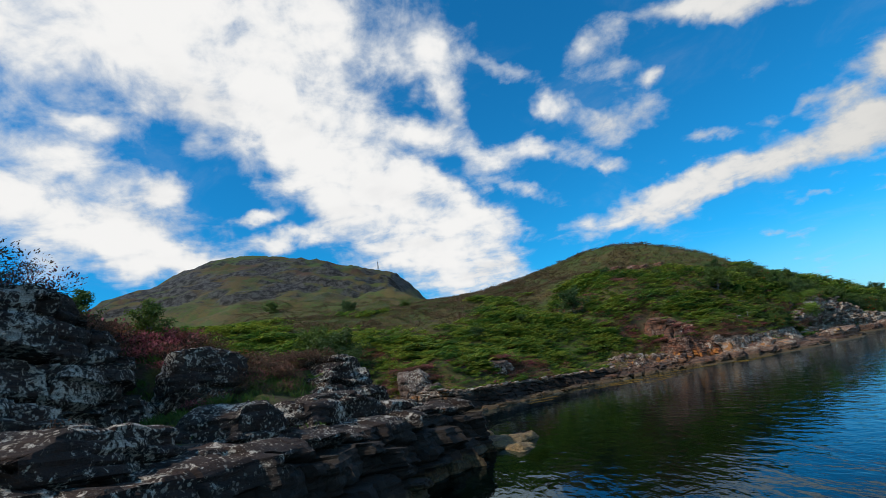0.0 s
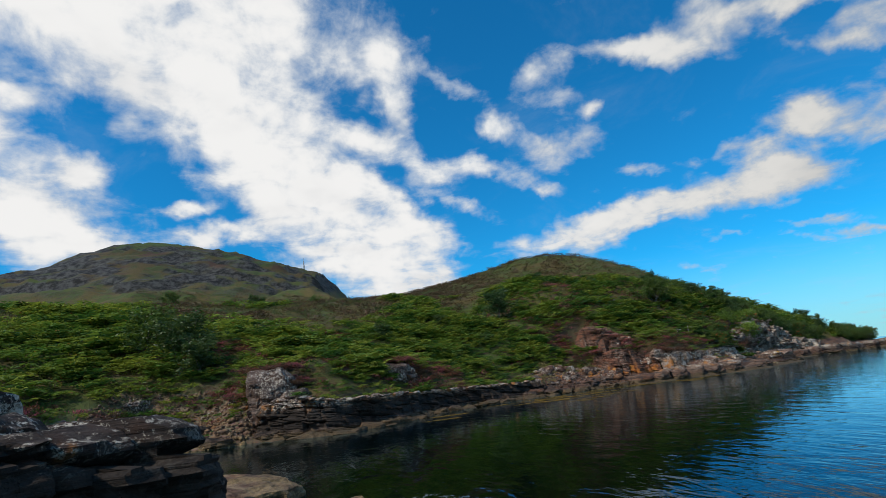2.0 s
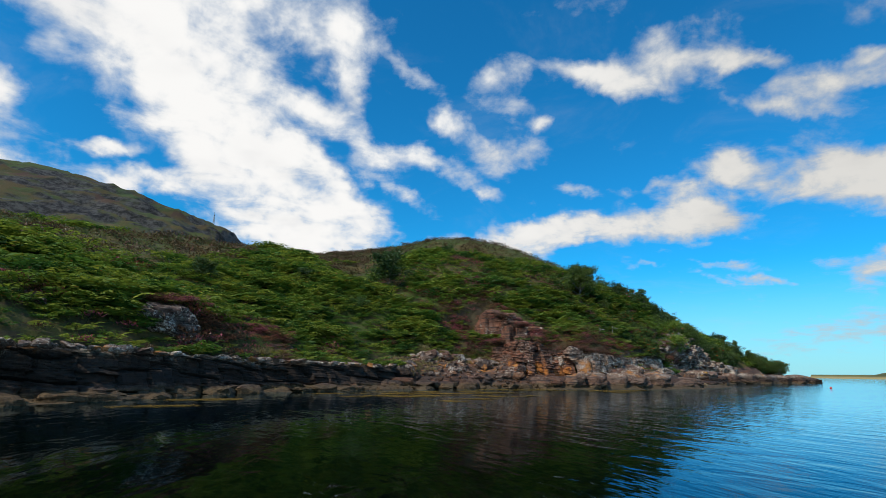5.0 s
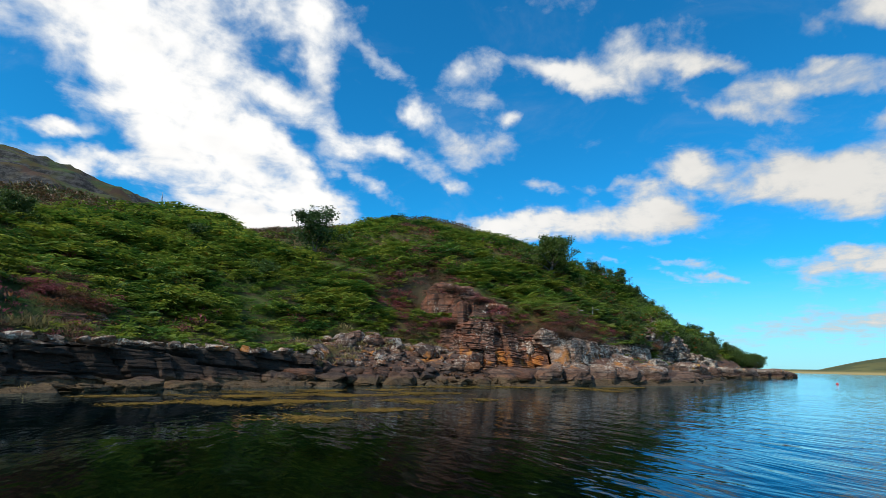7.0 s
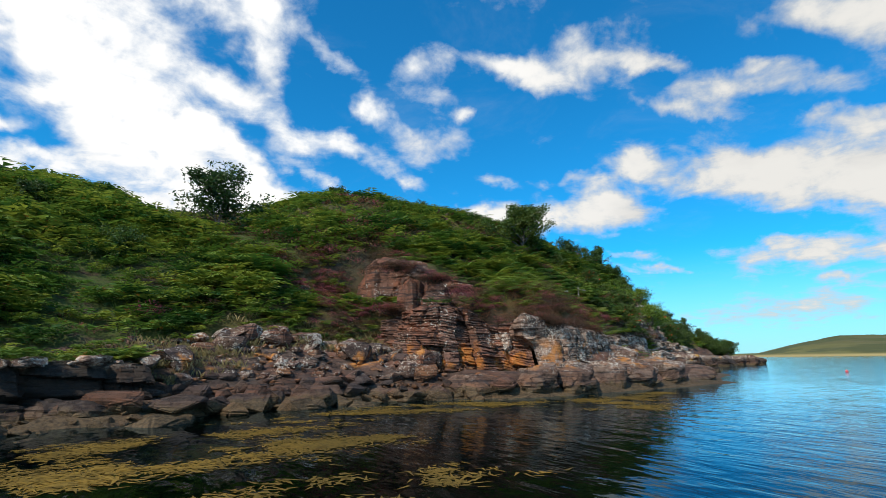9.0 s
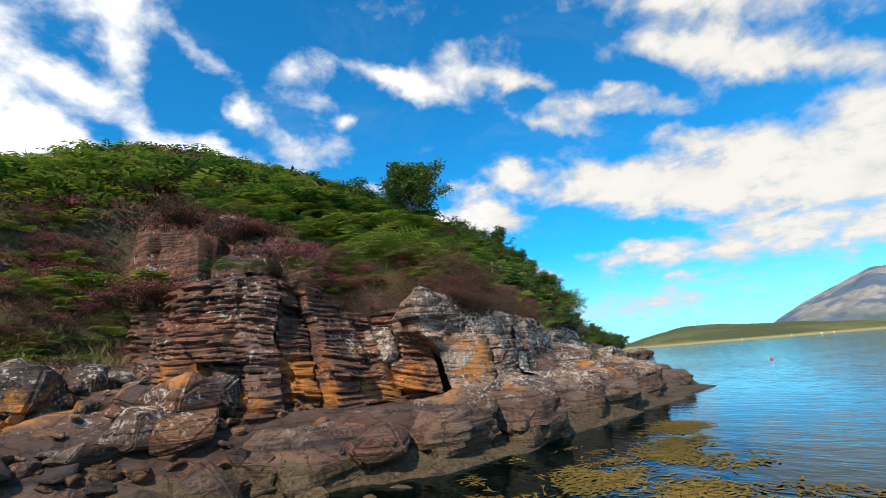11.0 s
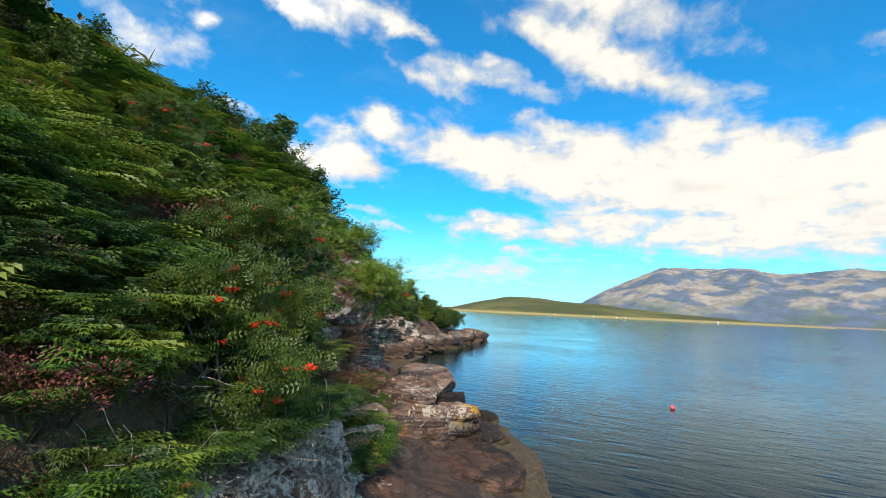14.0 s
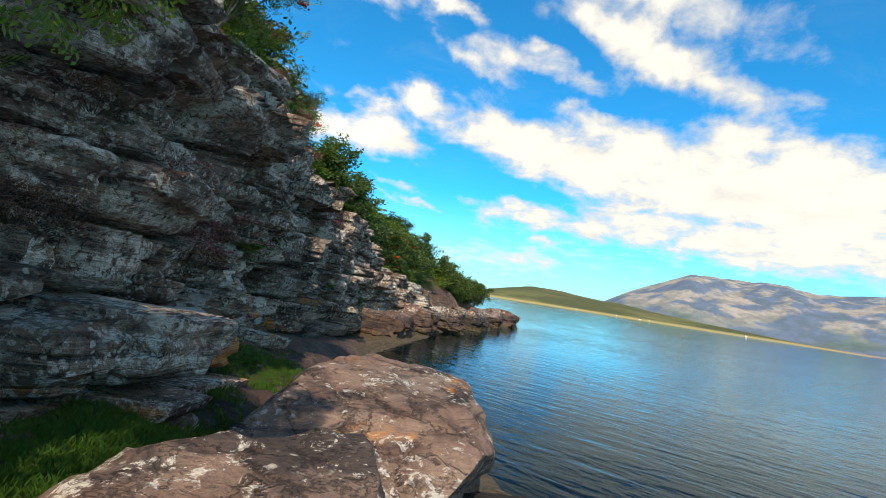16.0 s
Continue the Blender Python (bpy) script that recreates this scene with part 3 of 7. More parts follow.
def make_ground():
    """Bare rock by the shore, turf and peat behind, shingle in the cove."""
    m, nt, add = material("ground")
    geo = add("ShaderNodeNewGeometry")
    pos = geo.outputs["Position"]
    col, h, low = rock_color(add, pos, crust=-0.05)
    a = noise_node(add, pos, 0.12, 4.0, 0.6)
    b = noise_node(add, pos, 0.9, 5.0, 0.65)
    c = noise_node(add, pos, 9.0, 4.0, 0.7)
    turf = mix_color(add, smooth(add, a, 0.42, 0.6), (0.066, 0.088, 0.016), (0.115, 0.082, 0.024))
    turf = mix_color(add, smooth(add, b, 0.5, 0.66), turf, (0.075, 0.046, 0.032))
    turf = mix_color(add, math_node(add, "MULTIPLY", smooth(add, c, 0.35, 0.7), 0.6), turf, (0.03, 0.042, 0.012))
    rock = add("ShaderNodeAttribute", attribute_name="rock").outputs["Fac"]
    sand = add("ShaderNodeAttribute", attribute_name="sand").outputs["Fac"]
    steep = add("ShaderNodeSeparateXYZ", (0, geo.outputs["Normal"])).outputs[2]
    crag = math_node(add, "MULTIPLY", smooth(add, math_node(add, "ADD", steep, math_node(add, "MULTIPLY", a, 0.25)), 1.02, 0.93), 0.95)
    moor = add("ShaderNodeAttribute", attribute_name="crag").outputs["Fac"]
    turf = mix_color(add, moor, turf, mix_color(add, smooth(add, a, 0.4, 0.6), (0.040, 0.046, 0.011), (0.070, 0.050, 0.016)))
    patch = noise_node(add, pos, 0.045, 7.0, 0.65, 0.4)
    turf = mix_color(add, math_node(add, "MULTIPLY", smooth(add, patch, 0.50, 0.58), moor), turf, (0.048, 0.072, 0.016))
    turf = mix_color(add, math_node(add, "MULTIPLY", smooth(add, patch, 0.44, 0.38), moor), turf, (0.060, 0.032, 0.020))
    slab = add("ShaderNodeMapping", (0, pos), vector_type="POINT")
    slab.inputs[2].default_value = (0.0, 0.12, 0.2)
    slab.inputs[3].default_value = (0.5, 0.5, 1.5)
    bands = noise_node(add, slab.outputs[0], 0.055, 8.0, 0.62, 0.5)
    bare = smooth(add, math_node(add, "ADD", bands, math_node(add, "MULTIPLY", moor, 0.045)), 0.575, 0.61)
    crag = math_node(add, "MAXIMUM", crag, math_node(add, "MULTIPLY", bare, smooth(add, moor, 0.05, 0.3)))
    grey = mix_color(add, smooth(add, noise_node(add, pos, 0.35, 6.0, 0.75), 0.40, 0.62), (0.006, 0.006, 0.006), (0.070, 0.066, 0.060))
    near_steep = smooth(add, math_node(add, "ADD", steep, math_node(add, "MULTIPLY", b, 0.25)), 0.74, 0.60)
    turf = mix_color(add, math_node(add, "MULTIPLY", near_steep, 0.7), turf, (0.075, 0.055, 0.036))
    turf = mix_color(add, math_node(add, "MULTIPLY", crag, smooth(add, moor, 0.02, 0.2)), turf, grey)
    edge = smooth(add, math_node(add, "ADD", rock, math_node(add, "MULTIPLY", math_node(add, "SUBTRACT", b, 0.5), 0.9)), 0.42, 0.58)
    col = mix_color(add, edge, turf, col)
    peb = add("ShaderNodeTexVoronoi", (0, pos))
    peb.inputs["Scale"].default_value = 9.0
    grit = mix_color(add, c, (0.16, 0.105, 0.06), (0.30, 0.22, 0.15))
    grit = mix_color(add, 0.4, grit, peb.outputs["Color"], "MULTIPLY")
    col = mix_color(add, sand, col, grit)
    hh = mix_color(add, edge, math_node(add, "ADD", b, c), h)
    finish(add, col, 0.88, hh, 0.8, 0.12, 0.25)
    return m


def make_water():
    m, nt, add = material("water")
    pos = add("ShaderNodeNewGeometry").outputs["Position"]
    st = add("ShaderNodeMapping", (0, pos), vector_type="POINT")
    st.inputs[2].default_value = (0, 0, radians(38))
    st.inputs[3].default_value = (1.0, 0.38, 1.0)
    n1 = noise_node(add, st.outputs[0], 1.7, 3.0, 0.5, 0.6)
    n2 = noise_node(add, st.outputs[0], 5.5, 2.0, 0.5, 0.3)
    n3 = noise_node(add, pos, 0.06, 2.0)
    ruffle = add("ShaderNodeMapRange", (0, n3), i_1=0.35, i_2=0.65, i_3=0.45, i_4=1.0)
    h = math_node(add, "ADD", n1, math_node(add, "MULTIPLY", n2, 0.30))
    h = math_node(add, "MULTIPLY", h, ruffle.outputs[0])
    bn = add("ShaderNodeBump", ("Height", h))
    bn.inputs["Strength"].default_value, bn.inputs["Distance"].default_value = 0.24, 0.14
    fr = add("ShaderNodeFresnel", ("Normal", bn.outputs[0]))
    fr.inputs["IOR"].default_value = 1.33
    clear = add("ShaderNodeBsdfTransparent")
    clear.inputs[0].default_value = (0.105, 0.24, 0.235, 1)
    gl = add("ShaderNodeBsdfGlossy", ("Normal", bn.outputs[0]))
    gl.inputs["Roughness"].default_value = 0.04
    gl.inputs["Color"].default_value = (0.66, 0.86, 1.0, 1)
    calm = math_node(add, "MULTIPLY", math_node(add, "POWER", fr.outputs[0], 1.6), 1.55, True)
    mx = add("ShaderNodeMixShader", (0, calm), (1, clear.outputs[0]), (2, gl.outputs[0]))
    add("ShaderNodeOutputMaterial", (0, mx.outputs[0]))
    return m


def make_far(name, low, high, stone, hz, s=0.004, sand=(0.40, 0.30, 0.12)):
    m, nt, add = material(name)
    pos = add("ShaderNodeNewGeometry").outputs["Position"]
    z = add("ShaderNodeSeparateXYZ", (0, pos)).outputs[2]
    n = noise_node(add, pos, s, 6.0, 0.6)
    n2 = noise_node(add, pos, s * 1.6, 6.0, 0.55)
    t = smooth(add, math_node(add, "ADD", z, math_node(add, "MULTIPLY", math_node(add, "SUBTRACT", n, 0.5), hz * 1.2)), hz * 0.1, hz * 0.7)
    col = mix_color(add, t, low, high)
    # broad patches; on the mountain their blue-grey paints cloud shade
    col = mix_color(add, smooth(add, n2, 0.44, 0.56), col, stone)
    shore = smooth(add, z, 7.0, 2.0)
    bits = smooth(add, noise_node(add, pos, s * 3.5, 5.0, 0.6), 0.38, 0.62)
    col = mix_color(add, math_node(add, "MULTIPLY", bits, 0.45), col, tuple(0.62 * v for v in low))
    col = mix_color(add, shore, col, sand)
    finish(add, col, 0.95, n2, 0.8, hz * 0.08, 0.1)
    return m


def make_plain(name, a, b, scale, rough=0.85, bump=0.4, dist=0.01, metal=0.0):
    m, nt, add = material(name)
    pos = add("ShaderNodeTexCoord").outputs["Object"]
    n = noise_node(add, pos, scale, 5.0, 0.6)
    n2 = noise_node(add, pos, scale * 0.2, 3.0)
    col = mix_color(add, smooth(add, n, 0.3, 0.7), a, b)
    col = mix_color(add, math_node(add, "MULTIPLY", smooth(add, n2, 0.45, 0.7), 0.5), col, tuple(v * 0.55 for v in a))
    finish(add, col, rough, n, bump, dist, 0.3, {"Metallic": metal})
    return m


MAT_ROCK = make_rock("sandstone")
# real black lichen, plus the near shore's shade put into the colour
MAT_ROCK_DARK = make_rock("shade_dark_lichened_sandstone", red=(0.030, 0.021, 0.017), buff=(0.045, 0.035, 0.030), black_top=1.8, black_mix=0.95, crust=0.002, vary=0.0, rust=0.66, tint=0.35)
MAT_ROCK_GREY = make_rock("grey_sandstone", red=(0.31, 0.195, 0.135), buff=(0.28, 0.205, 0.155), black_top=0.7, black_mix=0.6, crust=0.06, vary=0.0, dark_patches=0.4)
MAT_ROCK_PALE = make_rock("pale_crusted_sandstone", red=(0.27, 0.180, 0.130), buff=(0.25, 0.185, 0.14), black_top=0.7, black_mix=0.5, crust=0.035, vary=0.0)
MAT_ROCK_BANK = make_rock("crusted_sandstone", red=(0.080, 0.050, 0.038), buff=(0.10, 0.077, 0.065), black_top=1.75, black_mix=0.95, crust=0.05, vary=0.4)
MAT_BOULDER = make_rock("boulder_sandstone", red=(0.175, 0.066, 0.036), buff=(0.120, 0.078, 0.056), black_top=0.9, black_mix=0.45, crust=0.0)
MAT_SLAB = make_rock("shore_sandstone", red=(0.185, 0.090, 0.048), buff=(0.17, 0.120, 0.085), black_top=1.0, black_mix=0.18, crust=0.008, vary=0.25, rust=0.54)
MAT_ROCK_GOLD = make_rock("gold_lichened_sandstone", vary=0.0, rust=0.53, lichen=(0.66, 0.33, 0.02))
MAT_ROCK_RED = make_rock("red_sandstone", red=(0.235, 0.088, 0.046), buff=(0.165, 0.082, 0.056), crust=-0.055, vary=0.0, rust=0.49, lichen=(0.46, 0.165, 0.032))
MAT_TIDE = make_rock("tan_tide_sandstone", red=(0.24, 0.155, 0.085), buff=(0.27, 0.19, 0.11), black_top=0.6, black_mix=0.2, crust=-0.05, vary=0.3, tide=((0.28, 0.19, 0.085), (0.13, 0.088, 0.040)))
MAT_SHORE = make_rock("speckled_brown_sandstone", red=(0.255, 0.145, 0.098), buff=(0.215, 0.145, 0.105), black_top=0.75, black_mix=0.6, crust=-0.012, vary=0.3, rust=0.60)
MAT_ROCK_CREAM = make_rock("cream_lichened_sandstone", red=(0.33, 0.20, 0.135), buff=(0.30, 0.215, 0.16), black_top=0.8, black_mix=0.5, crust=0.028, vary=0.0, rust=0.50, lichen=(0.46, 0.175, 0.035))
# sandstone of the near stack, its colour darkened for shade as well
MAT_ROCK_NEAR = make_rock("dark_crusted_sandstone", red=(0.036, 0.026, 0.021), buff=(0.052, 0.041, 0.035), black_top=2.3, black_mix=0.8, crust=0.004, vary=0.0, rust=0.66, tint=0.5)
MAT_KNOLL = make_rock("knoll_sandstone", red=(0.13, 0.085, 0.065), buff=(0.15, 0.115, 0.095), black_top=1.0, black_mix=0.5, crust=0.012, vary=0.4, tint=0.8)
MAT_GROUND = make_ground()
MAT_WATER = make_water()
MAT_FAR = make_far("far_moor", (0.17, 0.155, 0.05), (0.12, 0.11, 0.05), (0.075, 0.085, 0.035), 45)
# sunlit slopes, cloud shade and blue haze are painted into these colours
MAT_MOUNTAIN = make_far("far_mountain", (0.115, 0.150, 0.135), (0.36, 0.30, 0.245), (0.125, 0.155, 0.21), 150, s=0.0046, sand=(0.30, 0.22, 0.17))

# ---- ground, water, distance ----
def build_ground():
    gx = axis(-13, 72, 0.34, -2600, 2600, 1.03)
    gy = axis(9, 90, 0.34, -900, 3200, 1.022)
    xx, yy = np.meshgrid(gx, gy)
    z = height(xx, yy)
    d = shore_distance(xx, yy)
    d1, z1, dc, zc, m, hm = station_values(xx, yy)
    rock = 1 - step(d, dc - 1.0, dc + 0.5)
    sand = np.exp(-((xx + 8.5) / 5.5) ** 2 - ((yy - 35) / 7.5) ** 2) * step(d, -2.5, 0.2) * (1 - step(d, 5, 8))
    sand = np.maximum(sand * step(d, -1.0, 0.2), np.exp(-((xx + 7.6) / 3.6) ** 4 - ((yy - 41.0) / 4.6) ** 4) * step(d, -0.8, 0.2) * (1 - step(d, 7, 9)))
    for cx, cy, r in ((57.0, 66.6, 1.6), (49.0, 61.2, 1.2), (53.5, 63.6, 1.2)):
        sand = np.maximum(sand, np.exp(-((xx - cx) ** 2 + (yy - cy) ** 2) / r ** 2) * (1 - step(d, -0.6, -0.2)))
    hill = big_hill(xx, yy)
    crag = step(hill, 6, 30) * step(yy, 170, 240)
    me = grid_mesh("ground", gx, gy, z, {"rock": rock, "crag": crag, "sand": np.clip(sand * 1.6, 0, 1)})
    me.materials.append(MAT_GROUND)
    ob = new("ground", me)
    return tagged(ob, "rocky shore rising to heather and bracken moorland", "ground", kind="structure")


GROUND = build_ground()


def build_water():
    gx, gy = axis(-20, 120, 20, -2700, 4800, 1.4), axis(-20, 120, 20, -2700, 4800, 1.4)
    me = grid_mesh("water", gx, gy, np.zeros((len(gy), len(gx))))
    me.materials.append(MAT_WATER)
    return tagged(new("water", me), "calm blue sea loch with light ripples", "water", kind="structure")


build_water()


def far_land(name, az, r, crest, mat, label, seed, rough):
    """Land across the water: rows at growing distance, with the crest's height angle by bearing."""
    a = np.linspace(az[0], az[1], 260)
    k = np.linspace(0, 1, 60)
    aa, kk = np.meshgrid(a, k)
    rr = r[0] + (r[1] - r[0]) * kk
    top = np.interp(aa, [c[0] for c in crest], [c[1] for c in crest])
    x, y = 45 + rr * np.sin(np.radians(aa)), 62 + rr * np.cos(np.radians(aa))
    rise = np.sin(np.clip(kk / 0.72, 0, 1) * math.pi / 2) ** 1.25
    crest_r = r[0] + 0.72 * (r[1] - r[0])
    z = np.tan(np.radians(top)) * crest_r * rise * (1 - 0.5 * step(kk, 0.74, 1.0))
    ridge = fbm(x, y, rough, 5, seed)
    z = z + np.abs(ridge) * -0.16 * z + ridge * 0.05 * z - 2.0 * (1 - step(kk, 0, 0.04))
    co = np.stack([x, y, z], -1).reshape(-1, 3)
    nx = len(a)
    i = np.arange(nx - 1)[None, :] + np.arange(len(k) - 1)[:, None] * nx
    quads = np.stack([i, i + 1, i + 1 + nx, i + nx], -1).reshape(-1, 4)
    me = mesh_arrays(name, co, quads)
    me.materials.append(mat)
    return tagged(new(name, me), label, "hill", kind="structure")


far_land("backdrop_moor", (53, 94), (1250, 2100), [(53, 0.3), (57.5, 0.35), (61, 1.25), (64, 1.85), (68, 1.75), (72, 1.5), (76, 1.05), (81, 0.7), (86, 0.38), (90, 0.12), (94, 0.02)],
         MAT_FAR, "low green and brown moor beyond the water", 51, 0.006)
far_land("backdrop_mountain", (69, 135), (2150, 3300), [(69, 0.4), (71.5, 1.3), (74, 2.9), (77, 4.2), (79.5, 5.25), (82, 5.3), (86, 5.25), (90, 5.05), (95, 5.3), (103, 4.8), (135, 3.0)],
         MAT_MOUNTAIN, "bare grey mountain beyond the water, sunlit and cloud-shaded slopes painted into its colour", 61, 0.0028)

# ---- helpers for things ----
def empty(name, m):
    ob = new(name)
    ob.empty_display_size = 0.1
    ob.matrix_world = m
    return ob


def part(name, bm, mat, parent=None, label=""):
    """Links a bmesh as one mesh object under a thing or a part."""
    me = bpy.data.meshes.new(name)
    bm.to_mesh(me)
    bm.free()
    me.materials.append(mat)
    return link_part(name, me, parent, label)


def link_part(name, me, parent=None, label=""):
    ob = new(name, me)
    if parent is not None:
        ob.parent = parent
    if label:
        ob["label"] = label
    return ob


def ground_z(x, y):
    return float(height(np.array([float(x)]), np.array([float(y)]))[0])


MAT_ALGAE = make_plain("pale_algae", (0.42, 0.50, 0.30), (0.58, 0.62, 0.40), 3.0, 0.8, 0.4, 0.03)


# ---- rocks ----
def noise3(p, seed=0):
    """Smooth noise in space, about -1 to 1."""
    f = np.floor(p)
    u = p - f
    u = u * u * (3 - 2 * u)
    x, y, z = f[..., 0], f[..., 1], f[..., 2]
    out = 0.0
    for k in (0, 1):
        a = lattice(x + 57 * (z + k), y + 131 * (z + k), seed)
        b = lattice(x + 1 + 57 * (z + k), y + 131 * (z + k), seed)
        c = lattice(x + 57 * (z + k), y + 1 + 131 * (z + k), seed)
        e = lattice(x + 1 + 57 * (z + k), y + 1 + 131 * (z + k), seed)
        v = (a + (b - a) * u[..., 0]) * (1 - u[..., 1]) + (c + (e - c) * u[..., 0]) * u[..., 1]
        out = out + v * (u[..., 2] if k else 1 - u[..., 2])
    return out * 2 - 1


import functools


@functools.lru_cache(maxsize=None)
def cube_ball(n):
    """Points of a round cube with n squares to an edge, and its quads."""
    t = np.tan(np.linspace(-1, 1, n + 1) * math.pi / 4)
    a, b = np.meshgrid(t, t)
    one = np.ones_like(a)
    sides = [(one, a, b), (-one, -a, b), (-a, one, b), (a, -one, b), (a, b, one), (-a, b, -one)]
    pts = np.concatenate([np.stack(q, -1).reshape(-1, 3) for q in sides])
    i = np.arange(n)[None, :] + np.arange(n)[:, None] * (n + 1)
    quads = np.concatenate([np.stack([i, i + 1, i + n + 2, i + n + 1], -1).reshape(-1, 4) + k * (n + 1) ** 2 for k in range(6)])
    uniq, back = np.unique(np.round(pts, 5), axis=0, return_inverse=True)
    return uniq, back.reshape(-1)[quads]


def strata_mesh(name, w, d, h, beds, seed, ragged=0.10, mat=None, fine=0.13):
    """A broken block of layered sandstone: split along joints, its dipping beds standing proud or worn back; base at z = 0."""
    rs = np.random.RandomState(seed)
    n = int(np.clip(max(w, d, h) * 1.15 / fine, 9, 30))
    c, quads = cube_ball(n)
    e = rs.uniform(3.5, 8.0)
    way = c / np.linalg.norm(c, axis=1)[:, None]
    p = way / (np.abs(way) ** e).sum(1)[:, None] ** (1 / e) * np.array([w, d, h]) / 2
    p = p * (1 + (0.10 + ragged) * noise3(way * 1.4 + seed * 7.1, seed))[:, None]
    for k in range(14):
        m = rs.normal(0, 1, 3) * np.array([1, 1, 0.45 if k < 7 else 1.6])
        m /= np.linalg.norm(m)
        reach = p @ m
        o = reach.max() * rs.uniform(0.66, 0.95)
        p = p - m * (np.maximum(reach - o, 0) * 0.94)[:, None]
    # beds and upright joints
    dip = np.array([rs.uniform(-0.10, 0.02), rs.uniform(-0.06, 0.14), 1.0])
    thick = max(h / beds, 0.08)
    q = p @ dip / thick + 0.55 * noise3(p * 0.9 + seed, seed + 1)
    j = np.floor((p[:, 0] + 0.25 * noise3(p * 1.5, seed + 2)) / 0.62) * 5 + np.floor((p[:, 1] + 0.25 * noise3(p * 1.5, seed + 3)) / 0.7) * 17
    q = q + 0.9 * lattice(j, j * 0 + 1, seed)
    fl = np.floor(q)
    fr = q - fl
    jut = 2.0 * ragged * min(w, d, 1.6) * 0.62 * (lattice(fl, j, seed + 4) - 0.5)
    groove = -0.075 * (np.exp(-(fr / 0.16) ** 2) + np.exp(-((1 - fr) / 0.16) ** 2)) * (0.35 + 0.65 * (lattice(fl, fl * 0, seed + 5) > 0.45))
    flat = np.clip(np.abs(way[:, 2]) * 1.25 - 0.1, 0, 1) ** 2
    out = way.copy()
    out[:, 2] *= 0.25
    p = p + out * ((jut + groove) * (1 - flat))[:, None]
    p[:, 2] += flat * ragged * 0.5 * min(h, 1.2) * (lattice(j, j * 0 + 3, seed + 6) - 0.5)
    p = p + way * (0.035 * noise3(p * 2.7, seed + 8) + 0.035 * noise3(p * 6.5, seed + 9))[:, None]
    p[:, 2] += h / 2
    me = mesh_arrays(name, p, quads, None, True)
    me.set_sharp_from_angle(angle=radians(24))
    me.materials.append(mat or MAT_ROCK)
    return me


def boulder_mesh(name, seed, flat=0.7, mat=None):
    """An angular block with worn edges."""
    rng = random.Random(seed)
    bm = bmesh.new()
    for _ in range(16):
        v = Vector((rng.gauss(0, 1), rng.gauss(0, 1), rng.gauss(0, 1))).normalized()
        m = max(abs(v.x), abs(v.y), abs(v.z))
        v = v.lerp(v / m * 0.8, 0.7)
        bm.verts.new((v.x * 0.62, v.y * 0.5, v.z * 0.5 * flat))
    out = bmesh.ops.convex_hull(bm, input=bm.verts)
    loose = [v for v in bm.verts if not v.link_faces]
    bmesh.ops.delete(bm, geom=loose, context="VERTS")
    bmesh.ops.dissolve_limit(bm, angle_limit=radians(14), verts=bm.verts, edges=bm.edges)
    bmesh.ops.bevel(bm, geom=list(bm.edges), offset=0.035, segments=2, affect="EDGES", clamp_overlap=True)
    bmesh.ops.triangulate(bm, faces=bm.faces)
    for v in bm.verts:
        v.co += v.normal * 0.02 * noise.noise(v.co * 5 + Vector((seed, 0, 0)))
    me = bpy.data.meshes.new(name)
    bm.to_mesh(me)
    bm.free()
    me.materials.append(mat or MAT_BOULDER)
    return me


def rock(name, x, y, top, w, d, h, yaw=0.0, beds=8, seed=1, tilt=(0, 0), ragged=0.10, label="", group="", mat=None, fine=0.13):
    me = strata_mesh(name, w, d, h, beds, seed, ragged, mat, fine)
    ob = new(name, me)
    ob.matrix_world = pose(x, y, top - h, tilt[0], tilt[1], yaw)
    return tagged(ob, label, "rock", group)


def resample(pts, n):
    p = np.array(pts, dtype=float)
    seg = np.linalg.norm(np.diff(p[:, :2], axis=0), axis=1)
    s = np.concatenate([[0], np.cumsum(seg)])
    t = np.linspace(0, s[-1], n)
    return np.stack([np.interp(t, s, p[:, k]) for k in range(p.shape[1])], -1), t


def cell(a, b, seed):
    return lattice(np.floor(a), np.floor(b), seed) - 0.5


